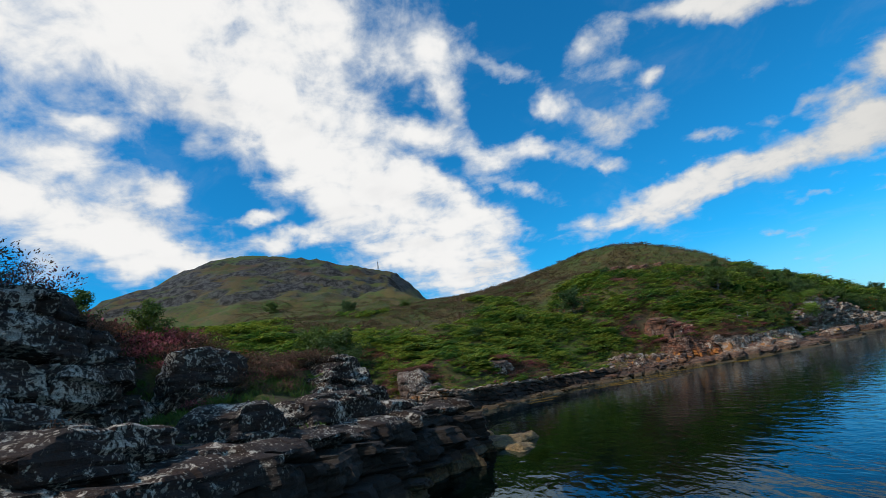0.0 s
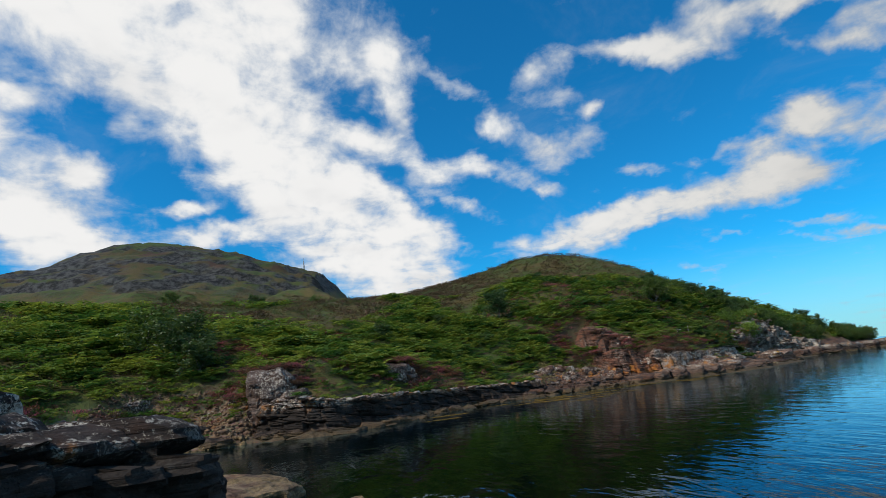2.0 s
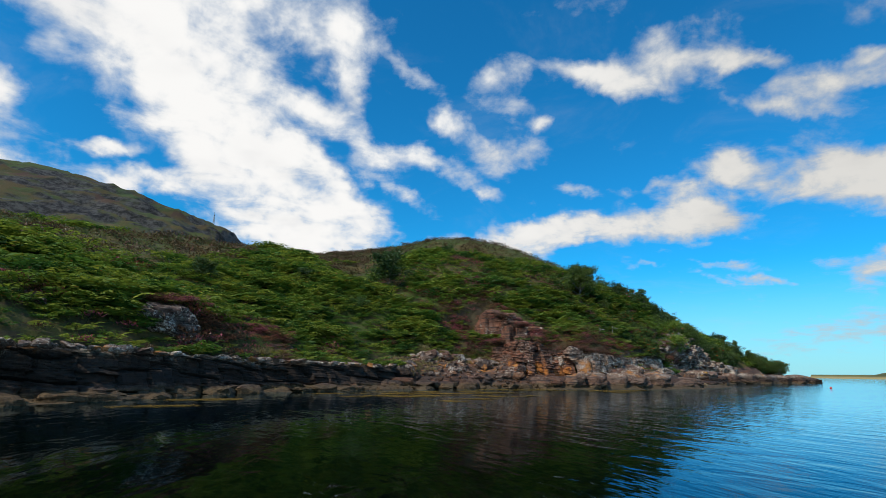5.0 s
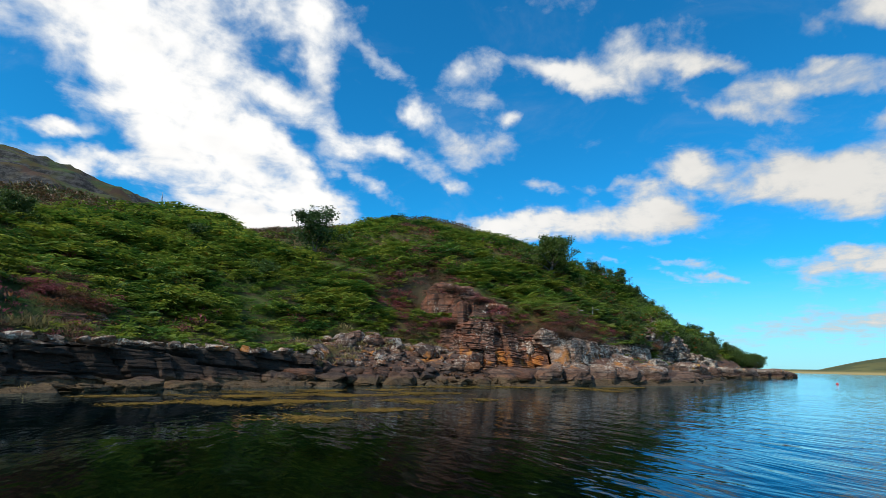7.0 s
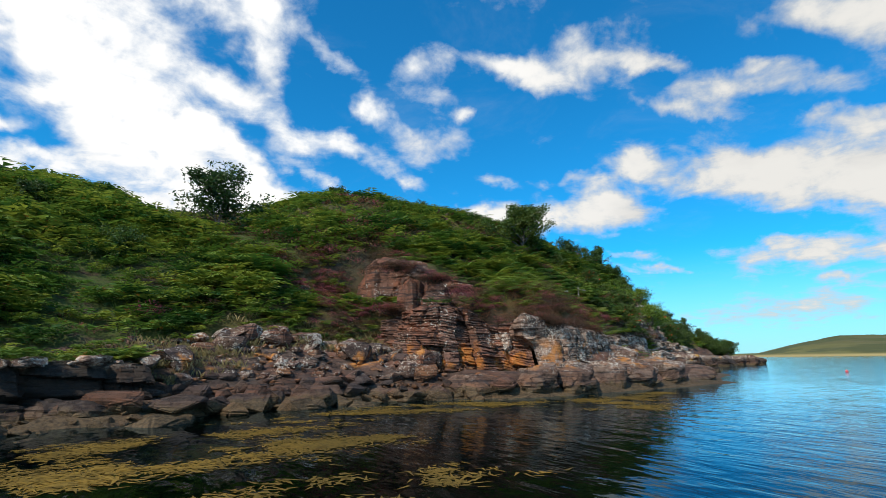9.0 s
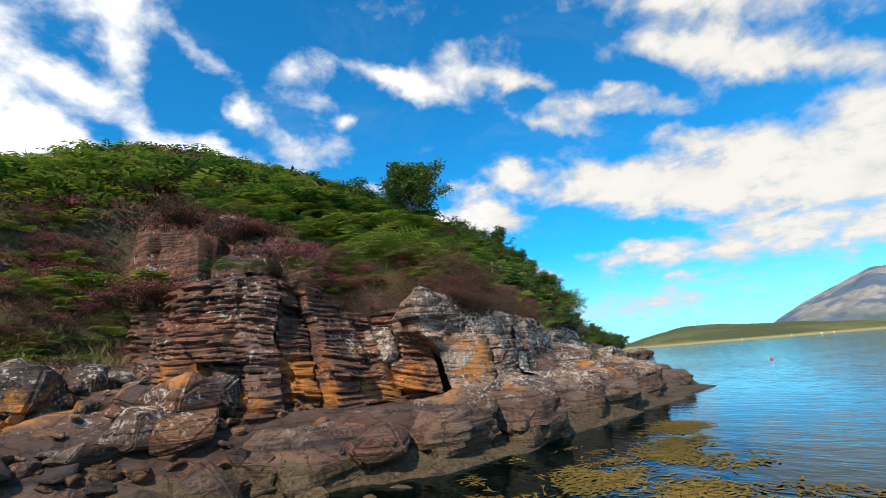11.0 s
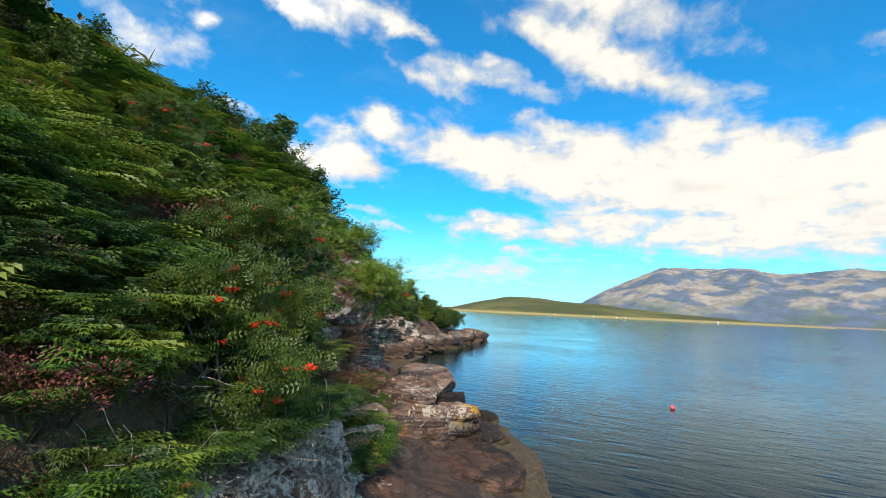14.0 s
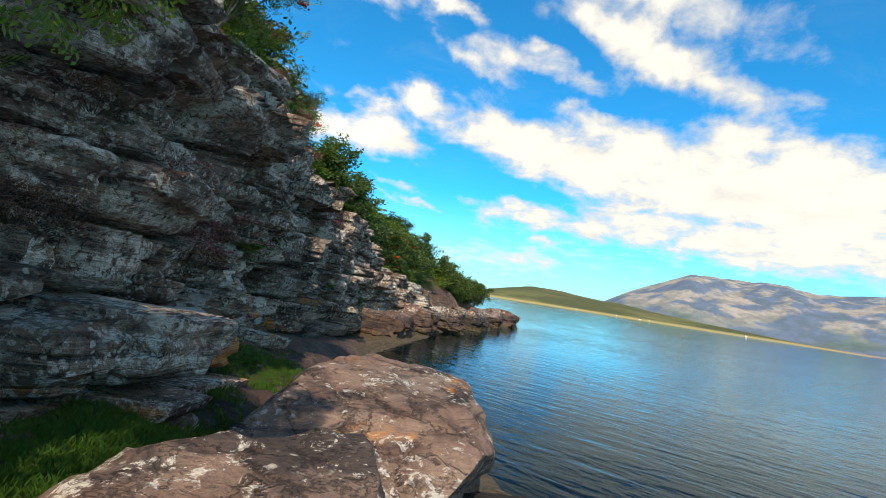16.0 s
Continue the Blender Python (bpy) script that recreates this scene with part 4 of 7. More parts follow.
def cliff_wall(name, foot, top, seed, label, bold=1.0, du=0.075, dv=0.06, cap=1.2, cw=0.85, lh=0.55, bh=0.10, blocky=0.26, ledge=0.0, mat=None, hollows=()):
    """A rock face from a line along its foot to one along its top edge, broken by upright joints and thin beds; it runs back into the hill at the top."""
    length = sum(math.dist(a[:2], b[:2]) for a, b in zip(foot[:-1], foot[1:]))
    n = int(length / du)
    both, u = resample([(*f, *t) for f, t in zip(foot, top)], n)
    k = np.ones(9) / 9
    pad = np.pad(both, ((4, 4), (0, 0)), mode="edge")
    both = np.stack([np.convolve(pad[:, c], k, "valid") for c in range(6)], -1)
    f, t = both[:, :3], both[:, 3:]
    f[:, 2] -= 0.6
    tan = np.gradient(f[:, :2], axis=0)
    tan /= np.linalg.norm(tan, axis=1)[:, None] + 1e-9
    outward = np.stack([tan[:, 1], -tan[:, 0]], -1)
    tall = float(np.max(t[:, 2] - f[:, 2]))
    m = int(tall / dv)
    v = np.linspace(0, 1, m)[:, None]
    uu = np.broadcast_to(u[None, :], (m, n))
    z = f[None, :, 2] + (t[:, 2] - f[:, 2])[None, :] * v
    dip = z + 0.10 * uu
    warp = uu + 0.28 * fbm(uu, z, 0.9, 3, seed)
    col = np.floor(warp / cw)
    edge = np.abs(warp / cw - col - 0.5)
    lev = dip / lh + 3 * lattice(col, col * 0, seed + 2)
    bed = dip / bh + 0.8 * fbm(uu, z, 0.7, 2, seed + 4)
    off = 0.42 * cell(warp / cw, warp * 0, seed + 1) + blocky * cell(warp / cw, lev, seed + 3) + 0.30 * fbm(uu, z, 0.35, 3, seed + 8)
    thin = 0.4 + 0.9 * (fbm(uu, z, 0.5, 2, seed + 9) > -0.1)
    bf = bed - np.floor(bed)
    off = off + thin * (0.055 * cell(bed, np.floor(warp / 0.95), seed + 5) - 0.035 * (np.exp(-((bf - 0.02) / 0.14) ** 2) + np.exp(-((bf - 0.98) / 0.14) ** 2)))
    off = off - 0.16 * np.exp(-((edge - 0.5) / 0.05) ** 2) - 0.05 * np.exp(-((lev - np.floor(lev) - 0.5) / 0.06) ** 2)
    # thick beds that jut and undercut one another
    tier = dip / 0.78 + 0.35 * fbm(uu, z, 0.35, 2, seed + 12) + 0.5 * cell(warp / (cw * 2.1), warp * 0, seed + 13)
    tf = tier - np.floor(tier)
    off = off + ledge * (0.85 * cell(tier, np.floor(warp / (cw * 1.6)), seed + 14) + 0.35 * tf - 0.55 * np.exp(-(tf / 0.10) ** 2))
    off = bold * off + 0.035 * fbm(uu, z, 4.0, 3, seed + 6)
    off = off - 0.35 * bold * step(v, 0.90, 1.0) ** 2
    for hx, hy, hz, wide, high, deep in hollows:
        off = off - deep * np.exp(-(((f[None, :, 0] - hx) ** 2 + (f[None, :, 1] - hy) ** 2) / wide ** 2) ** 2 - ((z - hz) / high) ** 4)
    x = f[None, :, 0] + (t[:, 0] - f[:, 0])[None, :] * v + outward[None, :, 0] * off
    y = f[None, :, 1] + (t[:, 1] - f[:, 1])[None, :] * v + outward[None, :, 1] * off
    rows = [np.stack([x, y, z + 0.05 * fbm(uu, z, 1.2, 2, seed + 7)], -1)]
    for c in (0.12, 0.35, 0.7, 1.0):
        b = rows[0][-1].copy()
        back = cap * c
        b[:, :2] -= outward * back
        b[:, 2] += 0.10 * back * 2 * fbm(b[:, 0], b[:, 1], 1.1, 3, seed) - (0.5 if c == 1.0 else 0.0)
        rows.append(b[None])
    co = np.concatenate(rows)
    r = co.shape[0]
    ob = empty(name, Matrix.Translation(Vector(co[0, n // 2])))
    # one part for each few metres between joints
    per = max(8, int(2.4 / du))
    for a in range(0, n - 1, per):
        e = min(a + per, n - 1)
        sub = co[:, a:e + 1] - co[0, n // 2]
        w = sub.shape[1]
        i = np.arange(w - 1)[None, :] + np.arange(r - 1)[:, None] * w
        quads = np.stack([i, i + 1, i + 1 + w, i + w], -1).reshape(-1, 4)
        me = mesh_arrays("rock_face", sub.reshape(-1, 3), quads, None, True)
        me.set_sharp_from_angle(angle=radians(28))
        me.materials.append(mat or MAT_ROCK)
        link_part("rock_face", me, ob)
    return tagged(ob, label, "cliff")


cliff_wall("sea_cliff", SEA_FOOT[:7], SEA_TOP[:7], 901, "red-brown layered sandstone sea cliff with columns and pale lichen", 1.2, 0.06, 0.035, ledge=0.12, mat=MAT_ROCK_RED)
cliff_wall("sea_buttress", SEA_FOOT[6:10], SEA_TOP[6:10], 902, "cream lichened sandstone buttress with rusty stains", 0.75, 0.06, 0.035, 1.2, 1.5, 1.3, 0.12, 0.3, 0.10, MAT_ROCK_CREAM)
cliff_wall("shore_bluff", SEA_FOOT[8:], SEA_TOP[8:], 906, "pale grey lichen-crusted layered sandstone bluff under heather", 1.1, ledge=0.15, mat=MAT_ROCK_PALE)
cliff_wall("upper_cliff", UP_FOOT, UP_TOP, 921, "smooth red sandstone slabs standing above the gully", 0.8, 0.06, 0.06, 1.0, 1.15, 1.6, 0.45, 0.35, mat=MAT_ROCK_RED)
cliff_wall("east_crag", EAST_FOOT, EAST_TOP, 941, "grey layered sandstone crag with lichen and dark overhangs", 1.5, 0.07, 0.05, 1.2, 1.5, 0.72, 0.30, 0.6, 0.80, MAT_ROCK_GREY,
           [(49.6, 69.9, 2.6, 1.1, 0.5, 0.8), (51.3, 71.6, 2.55, 1.0, 0.45, 0.8), (53.6, 73.6, 3.9, 0.7, 0.35, 0.6), (55.4, 75.2, 4.3, 0.9, 0.4, 0.7), (57.6, 77.2, 3.3, 0.5, 0.6, 0.5)])


cliff_wall("bank_ledge", BANK_FOOT, BANK_TOP, 971, "dark layered rock ledge with a whitish crust under the bracken", 1.0, 0.095, 0.05, 1.2, 1.3, 0.5, 0.13, 0.4, 0.5, MAT_ROCK_BANK)
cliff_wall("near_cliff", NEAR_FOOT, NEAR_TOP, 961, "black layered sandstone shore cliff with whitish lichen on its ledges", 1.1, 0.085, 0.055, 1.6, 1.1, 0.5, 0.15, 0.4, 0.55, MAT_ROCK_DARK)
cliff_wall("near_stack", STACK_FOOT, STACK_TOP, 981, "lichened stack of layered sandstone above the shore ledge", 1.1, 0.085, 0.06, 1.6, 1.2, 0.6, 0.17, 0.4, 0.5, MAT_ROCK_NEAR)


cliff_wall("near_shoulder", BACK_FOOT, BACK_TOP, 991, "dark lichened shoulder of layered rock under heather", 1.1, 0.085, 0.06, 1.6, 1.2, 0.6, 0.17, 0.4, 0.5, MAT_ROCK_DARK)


def cliff_rocks():
    lab = "layered red-brown sandstone block with pale lichen on its ledges"
    R = lambda *a, **k: rock("cliff_block", *a, label=k.pop("label", lab), group="blocks of the sandstone cliff", **k)
    R(22.1, 61.1, 2.05, 2.2, 1.2, 1.2, 10, 5, 24, (2, 4), 0.12, label="low ledge crusted with white lichen", mat=MAT_ROCK_GREY)
    R(24.4, 61.6, 2.0, 1.9, 1.1, 1.2, 24, 5, 25, (0, 4), 0.12, label="low ledge crusted with white lichen", mat=MAT_ROCK_GREY)
    R(20.1, 60.3, 1.75, 1.8, 1.1, 1.2, -6, 5, 26, (0, 4), 0.12, label="low ledge crusted with white lichen", mat=MAT_ROCK_GREY)
    R(30.6, 59.0, 2.5, 0.7, 0.62, 1.0, 35, 3, 22, (-14, 18), 0.08, label="loose pale lichened block wedged on the cliff", mat=MAT_ROCK_CREAM)
    R(31.7, 58.75, 3.0, 2.4, 1.3, 1.4, 12, 5, 27, (3, 4), 0.08, label="pale lichened block topping the cliff", mat=MAT_ROCK_CREAM)
    # pillars that join the upper slabs to the sea cliff
    for k, (x, y, t, w, d, h, yaw) in enumerate([(27.6, 61.9, 4.75, 1.1, 1.0, 2.6, 20), (28.6, 61.3, 4.6, 1.1, 1.0, 2.6, 34), (29.6, 60.9, 4.15, 1.0, 0.9, 2.0, 12), (28.0, 60.5, 3.95, 1.2, 0.8, 1.6, 8)]):
        R(x, y, t, w, d, h, yaw, 7, 230 + k, (2, 3), 0.10, label="red sandstone pillar between the cliff and the slabs above", mat=MAT_ROCK_RED)
    # apron at the water's edge
    for k, (x, y, t, w, d, h, yaw) in enumerate([(28.4, 57.2, 0.75, 2.0, 1.5, 1.3, 12), (30.2, 56.9, 0.95, 2.4, 1.6, 1.6, -6), (32.2, 57.1, 1.0, 2.2, 1.6, 1.7, 14),
                                                 (34.0, 57.6, 1.05, 2.6, 1.8, 1.6, 22), (36.2, 58.2, 1.35, 3.0, 2.2, 1.7, 16), (38.6, 58.9, 1.05, 3.2, 2.0, 1.5, 20),
                                                 (41.2, 59.1, 0.5, 3.2, 1.5, 0.9, 14), (37.6, 60.1, 1.75, 2.6, 1.8, 1.4, 30)]):
        R(x, y, t, w, d, h, yaw, 6, 30 + k, (9, -8), 0.10, label="smooth brown shore slab dipping into the sea", mat=MAT_SLAB)


cliff_rocks()


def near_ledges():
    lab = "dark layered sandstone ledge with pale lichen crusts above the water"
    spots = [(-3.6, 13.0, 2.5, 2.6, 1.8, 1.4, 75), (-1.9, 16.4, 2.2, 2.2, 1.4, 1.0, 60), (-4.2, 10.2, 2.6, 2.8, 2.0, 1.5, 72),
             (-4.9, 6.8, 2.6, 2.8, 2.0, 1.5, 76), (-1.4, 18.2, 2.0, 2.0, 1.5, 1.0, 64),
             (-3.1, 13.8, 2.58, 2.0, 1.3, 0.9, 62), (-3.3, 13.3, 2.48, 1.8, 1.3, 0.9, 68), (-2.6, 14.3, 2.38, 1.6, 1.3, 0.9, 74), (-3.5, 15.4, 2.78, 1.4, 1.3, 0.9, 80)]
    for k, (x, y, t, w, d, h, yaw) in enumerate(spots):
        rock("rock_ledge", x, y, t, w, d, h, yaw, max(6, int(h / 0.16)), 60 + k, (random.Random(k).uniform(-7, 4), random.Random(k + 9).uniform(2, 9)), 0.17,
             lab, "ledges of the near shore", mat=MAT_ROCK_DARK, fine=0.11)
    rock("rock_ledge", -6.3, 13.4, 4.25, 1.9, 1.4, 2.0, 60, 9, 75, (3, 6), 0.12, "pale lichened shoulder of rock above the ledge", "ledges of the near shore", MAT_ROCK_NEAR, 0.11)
    for k, (x, y, t, w, d, h, yaw) in enumerate([(1.9, 19.6, 0.34, 2.6, 1.8, 1.0, 62), (2.3, 18.0, 0.16, 1.9, 1.3, 0.7, 48), (0.9, 21.8, 0.36, 2.2, 1.5, 0.9, 80), (0.2, 23.6, 0.32, 2.2, 1.6, 0.8, 10),
                                                 (-1.4, 25.3, 0.42, 1.9, 1.3, 0.8, -20), (-2.8, 26.6, 0.5, 1.5, 1.1, 0.7, 30)]):
        rock("tide_rock", x, y, t, w, d, h, yaw, 6, 80 + k, (3, 5), 0.13, "tan wave-washed rock at the tide line", "tide rocks by the cove", MAT_TIDE, 0.11)


near_ledges()


def east_rocks():
    R = lambda *a, **k: rock("shore_rock", *a, label=k.pop("label"), group="rocks of the east shore", **k)
    slab = "brown sandstone slab with white lichen spots on the shore"
    grey = "grey layered sandstone crag face beneath heather"
    pale = "pale lichened ledge of layered sandstone above the turf"
    R(51.5, 67.05, 1.40, 1.6, 1.4, 1.3, 35, 3, 101, (3, 8), 0.06, label="rounded brown boulder with a yellow lichen patch", mat=MAT_ROCK_GOLD)
    R(50.6, 67.35, 1.42, 0.5, 1.6, 1.2, 30, 4, 102, (4, 3), 0.08, label="upright brown block split from its neighbour", mat=MAT_SHORE)
    R(49.9, 67.25, 1.38, 0.8, 1.8, 1.2, 26, 4, 103, (10, -8), 0.08, label="leaning brown block with white lichen spots", mat=MAT_SHORE)
    R(53.4, 69.95, 1.55, 3.2, 2.0, 1.5, 27, 4, 104, (6, -11), 0.05, label="broad brown slab with pale lichen beside the turf", mat=MAT_SHORE)
    R(56.3, 71.7, 1.55, 4.4, 2.8, 1.8, 27, 5, 106, (7, -6), 0.05, label="broad brown slab sloping to the water", mat=MAT_SHORE)
    # dark block added for the shaded seaward front of the slab
    R(56.2, 70.3, 0.85, 2.4, 1.2, 1.2, 24, 4, 105, (4, 2), 0.07, label="dark block in place of shade under the edge of the slab", mat=MAT_ROCK_DARK)
    R(52.25, 70.75, 1.62, 1.0, 0.8, 0.8, 20, 3, 118, (4, 6), 0.07, label="grey boulder crusted with white lichen in the turf", mat=MAT_ROCK_PALE)
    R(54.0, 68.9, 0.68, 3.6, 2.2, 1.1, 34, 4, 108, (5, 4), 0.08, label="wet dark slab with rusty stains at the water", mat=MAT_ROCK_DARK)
    R(50.2, 65.6, 0.55, 3.4, 2.0, 1.1, 34, 4, 109, (5, 5), 0.07, label="rust-brown slab sloping into the sea", mat=MAT_ROCK_RED)
    R(47.4, 63.4, 0.55, 3.0, 1.7, 1.1, 32, 4, 110, (5, 6), 0.08, label=slab, mat=MAT_TIDE)
    R(44.6, 61.2, 0.85, 2.8, 2.0, 1.2, 26, 5, 111, (4, 6), 0.10, label=slab, mat=MAT_SLAB)
    R(42.0, 61.4, 1.55, 1.7, 1.2, 1.2, 28, 4, 112, (2, 5), 0.10, label="grey boulder crusted with white lichen", mat=MAT_ROCK_PALE)
    R(46.9, 66.6, 1.75, 3.4, 1.2, 1.4, 33, 7, 113, (3, 6), 0.09, label=pale, mat=MAT_ROCK_PALE)
    R(49.6, 68.9, 1.45, 2.5, 1.4, 1.4, 28, 6, 114, (5, -6), 0.08, label="brown ledge of layered sandstone beside the turf", mat=MAT_SHORE)
    R(49.2, 69.3, 1.78, 2.3, 0.8, 1.2, 18, 5, 115, (2, 2), 0.09, label=pale, mat=MAT_ROCK_PALE)
    R(50.95, 70.85, 2.4, 2.2, 1.1, 1.5, 22, 4, 117, (1, 3), 0.06, label="pale lichened block under the crag", mat=MAT_ROCK_PALE)
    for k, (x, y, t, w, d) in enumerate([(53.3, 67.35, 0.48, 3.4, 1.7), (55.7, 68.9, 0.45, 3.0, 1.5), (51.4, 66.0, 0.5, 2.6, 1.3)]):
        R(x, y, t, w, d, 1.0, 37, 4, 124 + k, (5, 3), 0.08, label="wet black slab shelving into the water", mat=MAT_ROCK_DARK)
    # pale stones just under the surface
    for k, (x, y, w, d) in enumerate([(48.3, 61.3, 1.7, 0.9), (46.4, 58.9, 2.6, 1.0), (57.2, 68.3, 1.3, 0.8), (55.3, 66.7, 1.1, 0.8)]):
        R(x, y, -0.10, w, d, 0.9, 30 + 9 * k, 3, 134 + k, (2, 3), 0.05, label="pale green algae-covered stone under the water", mat=MAT_ALGAE)
    R(51.75, 68.7, 1.02, 2.4, 1.2, 1.0, 30, 4, 119, (4, -5), 0.07, label=slab, mat=MAT_SHORE)
    R(50.3, 67.9, 0.95, 1.6, 0.9, 0.9, 34, 3, 120, (3, -6), 0.07, label=slab, mat=MAT_SHORE)
    for k, (x, y, t, w, d, h) in enumerate([(70.5, 84.2, 1.2, 4.0, 2.6, 1.8), (74.5, 86.0, 1.4, 4.2, 2.6, 2.0), (79.5, 87.4, 1.5, 4.6, 3.0, 2.2), (85, 89, 1.3, 5.0, 3.0, 2.2),
                                            (91, 91.2, 1.2, 5.0, 3.2, 2.0), (97, 93.2, 1.3, 5.2, 3.2, 2.0), (103, 96, 1.2, 5.0, 3.4, 2.0), (108.5, 99.2, 0.9, 4.6, 3.2, 1.6)]):
        R(x, y, t, w, d, h, 25, 6, 140 + k, (2, 4), 0.16, label="brown headland rock at the water's edge")


east_rocks()


def bank_rocks():
    """Low layered outcrops along the foot of the green slope, by station along the shore."""
    rng = random.Random(5)
    pts = [Vector((x, y)) for x, y in SHORE[12:23]]
    k = 0
    for a, b in zip(pts[:-1], pts[1:]):
        run = (b - a).length
        inland = Vector((-(b - a).y, (b - a).x)) / run
        s = rng.uniform(0.2, 1.0)
        while s < run:
            p = a + (b - a) * (s / run)
            q = p + inland * (0.5 + rng.uniform(-0.4, 0.5))
            if q.y > 56.5 or q.y < 38.5:
                s += 1.0
                continue
            w = rng.uniform(1.1, 2.4)
            top = max(ground_z(q.x, q.y), 0.0) + rng.uniform(0.1, 0.35)
            h = rng.uniform(0.6, 1.0)
            yaw = math.degrees(math.atan2((b - a).y, (b - a).x)) + rng.uniform(-12, 12)
            rock("bank_rock", q.x, q.y, top, w, rng.uniform(0.9, 1.5), h, yaw, rng.randint(5, 9), 200 + k, (rng.uniform(-5, 5), rng.uniform(-4, 6)), 0.15,
                 "low layered shore rock with whitish lichen below the bracken", "rocks along the bank", MAT_ROCK_BANK)
            k += 1
            s += rng.uniform(1.3, 2.2)
    # a row of whitened blocks along the top of the ledge
    kinds = [boulder_mesh("bank_block", 430 + k, rng.uniform(0.5, 0.75), MAT_ROCK_PALE) for k in range(6)]
    line, run = resample(BANK_TOP[2:], 96)
    for p in line:
        size = rng.uniform(0.22, 0.62)
        ob = new("bank_block", kinds[rng.randrange(6)])
        ob.matrix_world = pose(p[0] + rng.uniform(-0.3, 0.35), p[1] + rng.uniform(-0.45, 0.15), p[2] + 0.12 * size - 0.04, rng.uniform(-12, 12), rng.uniform(-12, 12), rng.uniform(0, 360)) @ Matrix.Diagonal((size * 1.3, size, size * 0.8, 1))
        tagged(ob, "angular block whitened by lichen on the bank ledge", "rock", "white blocks along the bank")
    # bare knolls on the green slope
    for x, y, t, w in ((9.6, 53.8, 2.6, 2.4), (22.3, 61.3, 1.9, 1.6), (25.9, 69.0, 0, 1.0),
                       (24.0, 66.8, 0, 0.8), (57.5, 90.0, 0, 3.4), (38.0, 104.0, 0, 3.0), (34.0, 103.0, 0, 2.4), (44.0, 108.0, 0, 3.4), (47.0, 109.0, 0, 3.0), (41.0, 110.0, 0, 3.6), (50.0, 108.0, 0, 2.6),
                       (37.5, 97.0, 0, 2.0), (33.0, 92.0, 0, 1.8), (30.5, 84.0, 0, 1.6), (62.5, 96.0, 0, 3.2)):
        z = ground_z(x, y) + 0.25 + 0.2 * w if t == 0 else min(t, ground_z(x, y) + 1.1)
        rock("rock_knoll", x, y, z, w, w * 0.8, 1.8, 20 * w, 6, int(300 + 10 * w + x), (4, -3), 0.14, "pale sandstone outcrop poking from the hillside turf", "outcrops on the hillside", MAT_ROCK_RED)


bank_rocks()


def cove_rocks():
    """Lichened knolls above the cove, ledges and shingle at its head."""
    rng = random.Random(71)
    for k, (x, y, top, w, d, h, yaw) in enumerate([(-2.3, 42.9, 3.75, 2.7, 2.2, 3.2, 12), (-1.0, 42.3, 2.6, 1.6, 1.4, 2.2, 40), (1.8, 45.9, 3.7, 0.9, 0.8, 1.2, 30), (5.3, 49.3, 3.9, 1.9, 1.5, 2.0, 45), (6.3, 49.6, 3.3, 1.2, 1.0, 1.6, 20)]):
        rock("rock_knoll", x, y, top, w, d, h, yaw, 6, 330 + k, (4, -3), 0.13, "pale lichened knoll of rock capped with heather", "knolls above the cove", MAT_KNOLL, 0.10)
    for k in range(26):
        x, y = rng.uniform(-12.5, -4.2), rng.uniform(36.5, 45.0)
        if x > -8.5 and y < 42 and rng.random() < 0.75:
            continue
        w = rng.uniform(0.9, 2.4) * (1.2 if x < -9 else 0.8)
        rock("cove_rock", x, y, ground_z(x, y) + rng.uniform(0.12, 0.45), w, w * rng.uniform(0.5, 0.8), 0.9, rng.uniform(0, 50), 5, 350 + k, (rng.uniform(-5, 5), rng.uniform(-4, 6)), 0.14,
             "dark layered rock on the shingle of the cove", "rocks in the cove", MAT_ROCK_BANK if k % 3 else MAT_ROCK_DARK)
    for k, (x, y, top, w, d, h) in enumerate([(-3.7, 27.3, 1.05, 2.8, 1.8, 1.4), (-2.9, 25.4, 0.95, 2.2, 1.6, 1.3), (-4.9, 29.2, 0.85, 2.2, 1.5, 1.2)]):
        rock("cove_rock", x, y, top, w, d, h, 40, 7, 380 + k, (3, 4), 0.15, "black layered rock at the mouth of the cove", "rocks in the cove", MAT_ROCK_DARK)
    rs = np.random.RandomState(72)
    x, y = rs.uniform(-12, -2.6, 5200), rs.uniform(36, 46, 5200)
    ok = (shore_distance(x, y) > -0.7) & (np.exp(-((x + 7.6) / 3.9) ** 4 - ((y - 41.0) / 4.9) ** 4) > 0.2)
    x, y = x[ok], y[ok]
    z = height(x, y)
    n = len(x)
    ball, quads = cube_ball(2)
    size = rs.uniform(0.035, 0.10, n) * np.where(rs.rand(n) < 0.1, 2.2, 1.0)
    co = ball[None] / np.linalg.norm(ball, axis=1)[None, :, None] * (size[:, None, None] * rs.uniform(0.6, 1.3, (n, 1, 3))) + np.stack([x, y, z + size * 0.2], -1)[:, None]
    me = mesh_arrays("shingle", co.reshape(-1, 3), (quads[None] + (np.arange(n) * len(ball))[:, None, None]).reshape(-1, 4), None, True)
    me.materials.append(MAT_TIDE)
    tagged(new("shingle", me), "tan and brown shingle at the head of the cove", "shingle", kind="stuff")


cove_rocks()


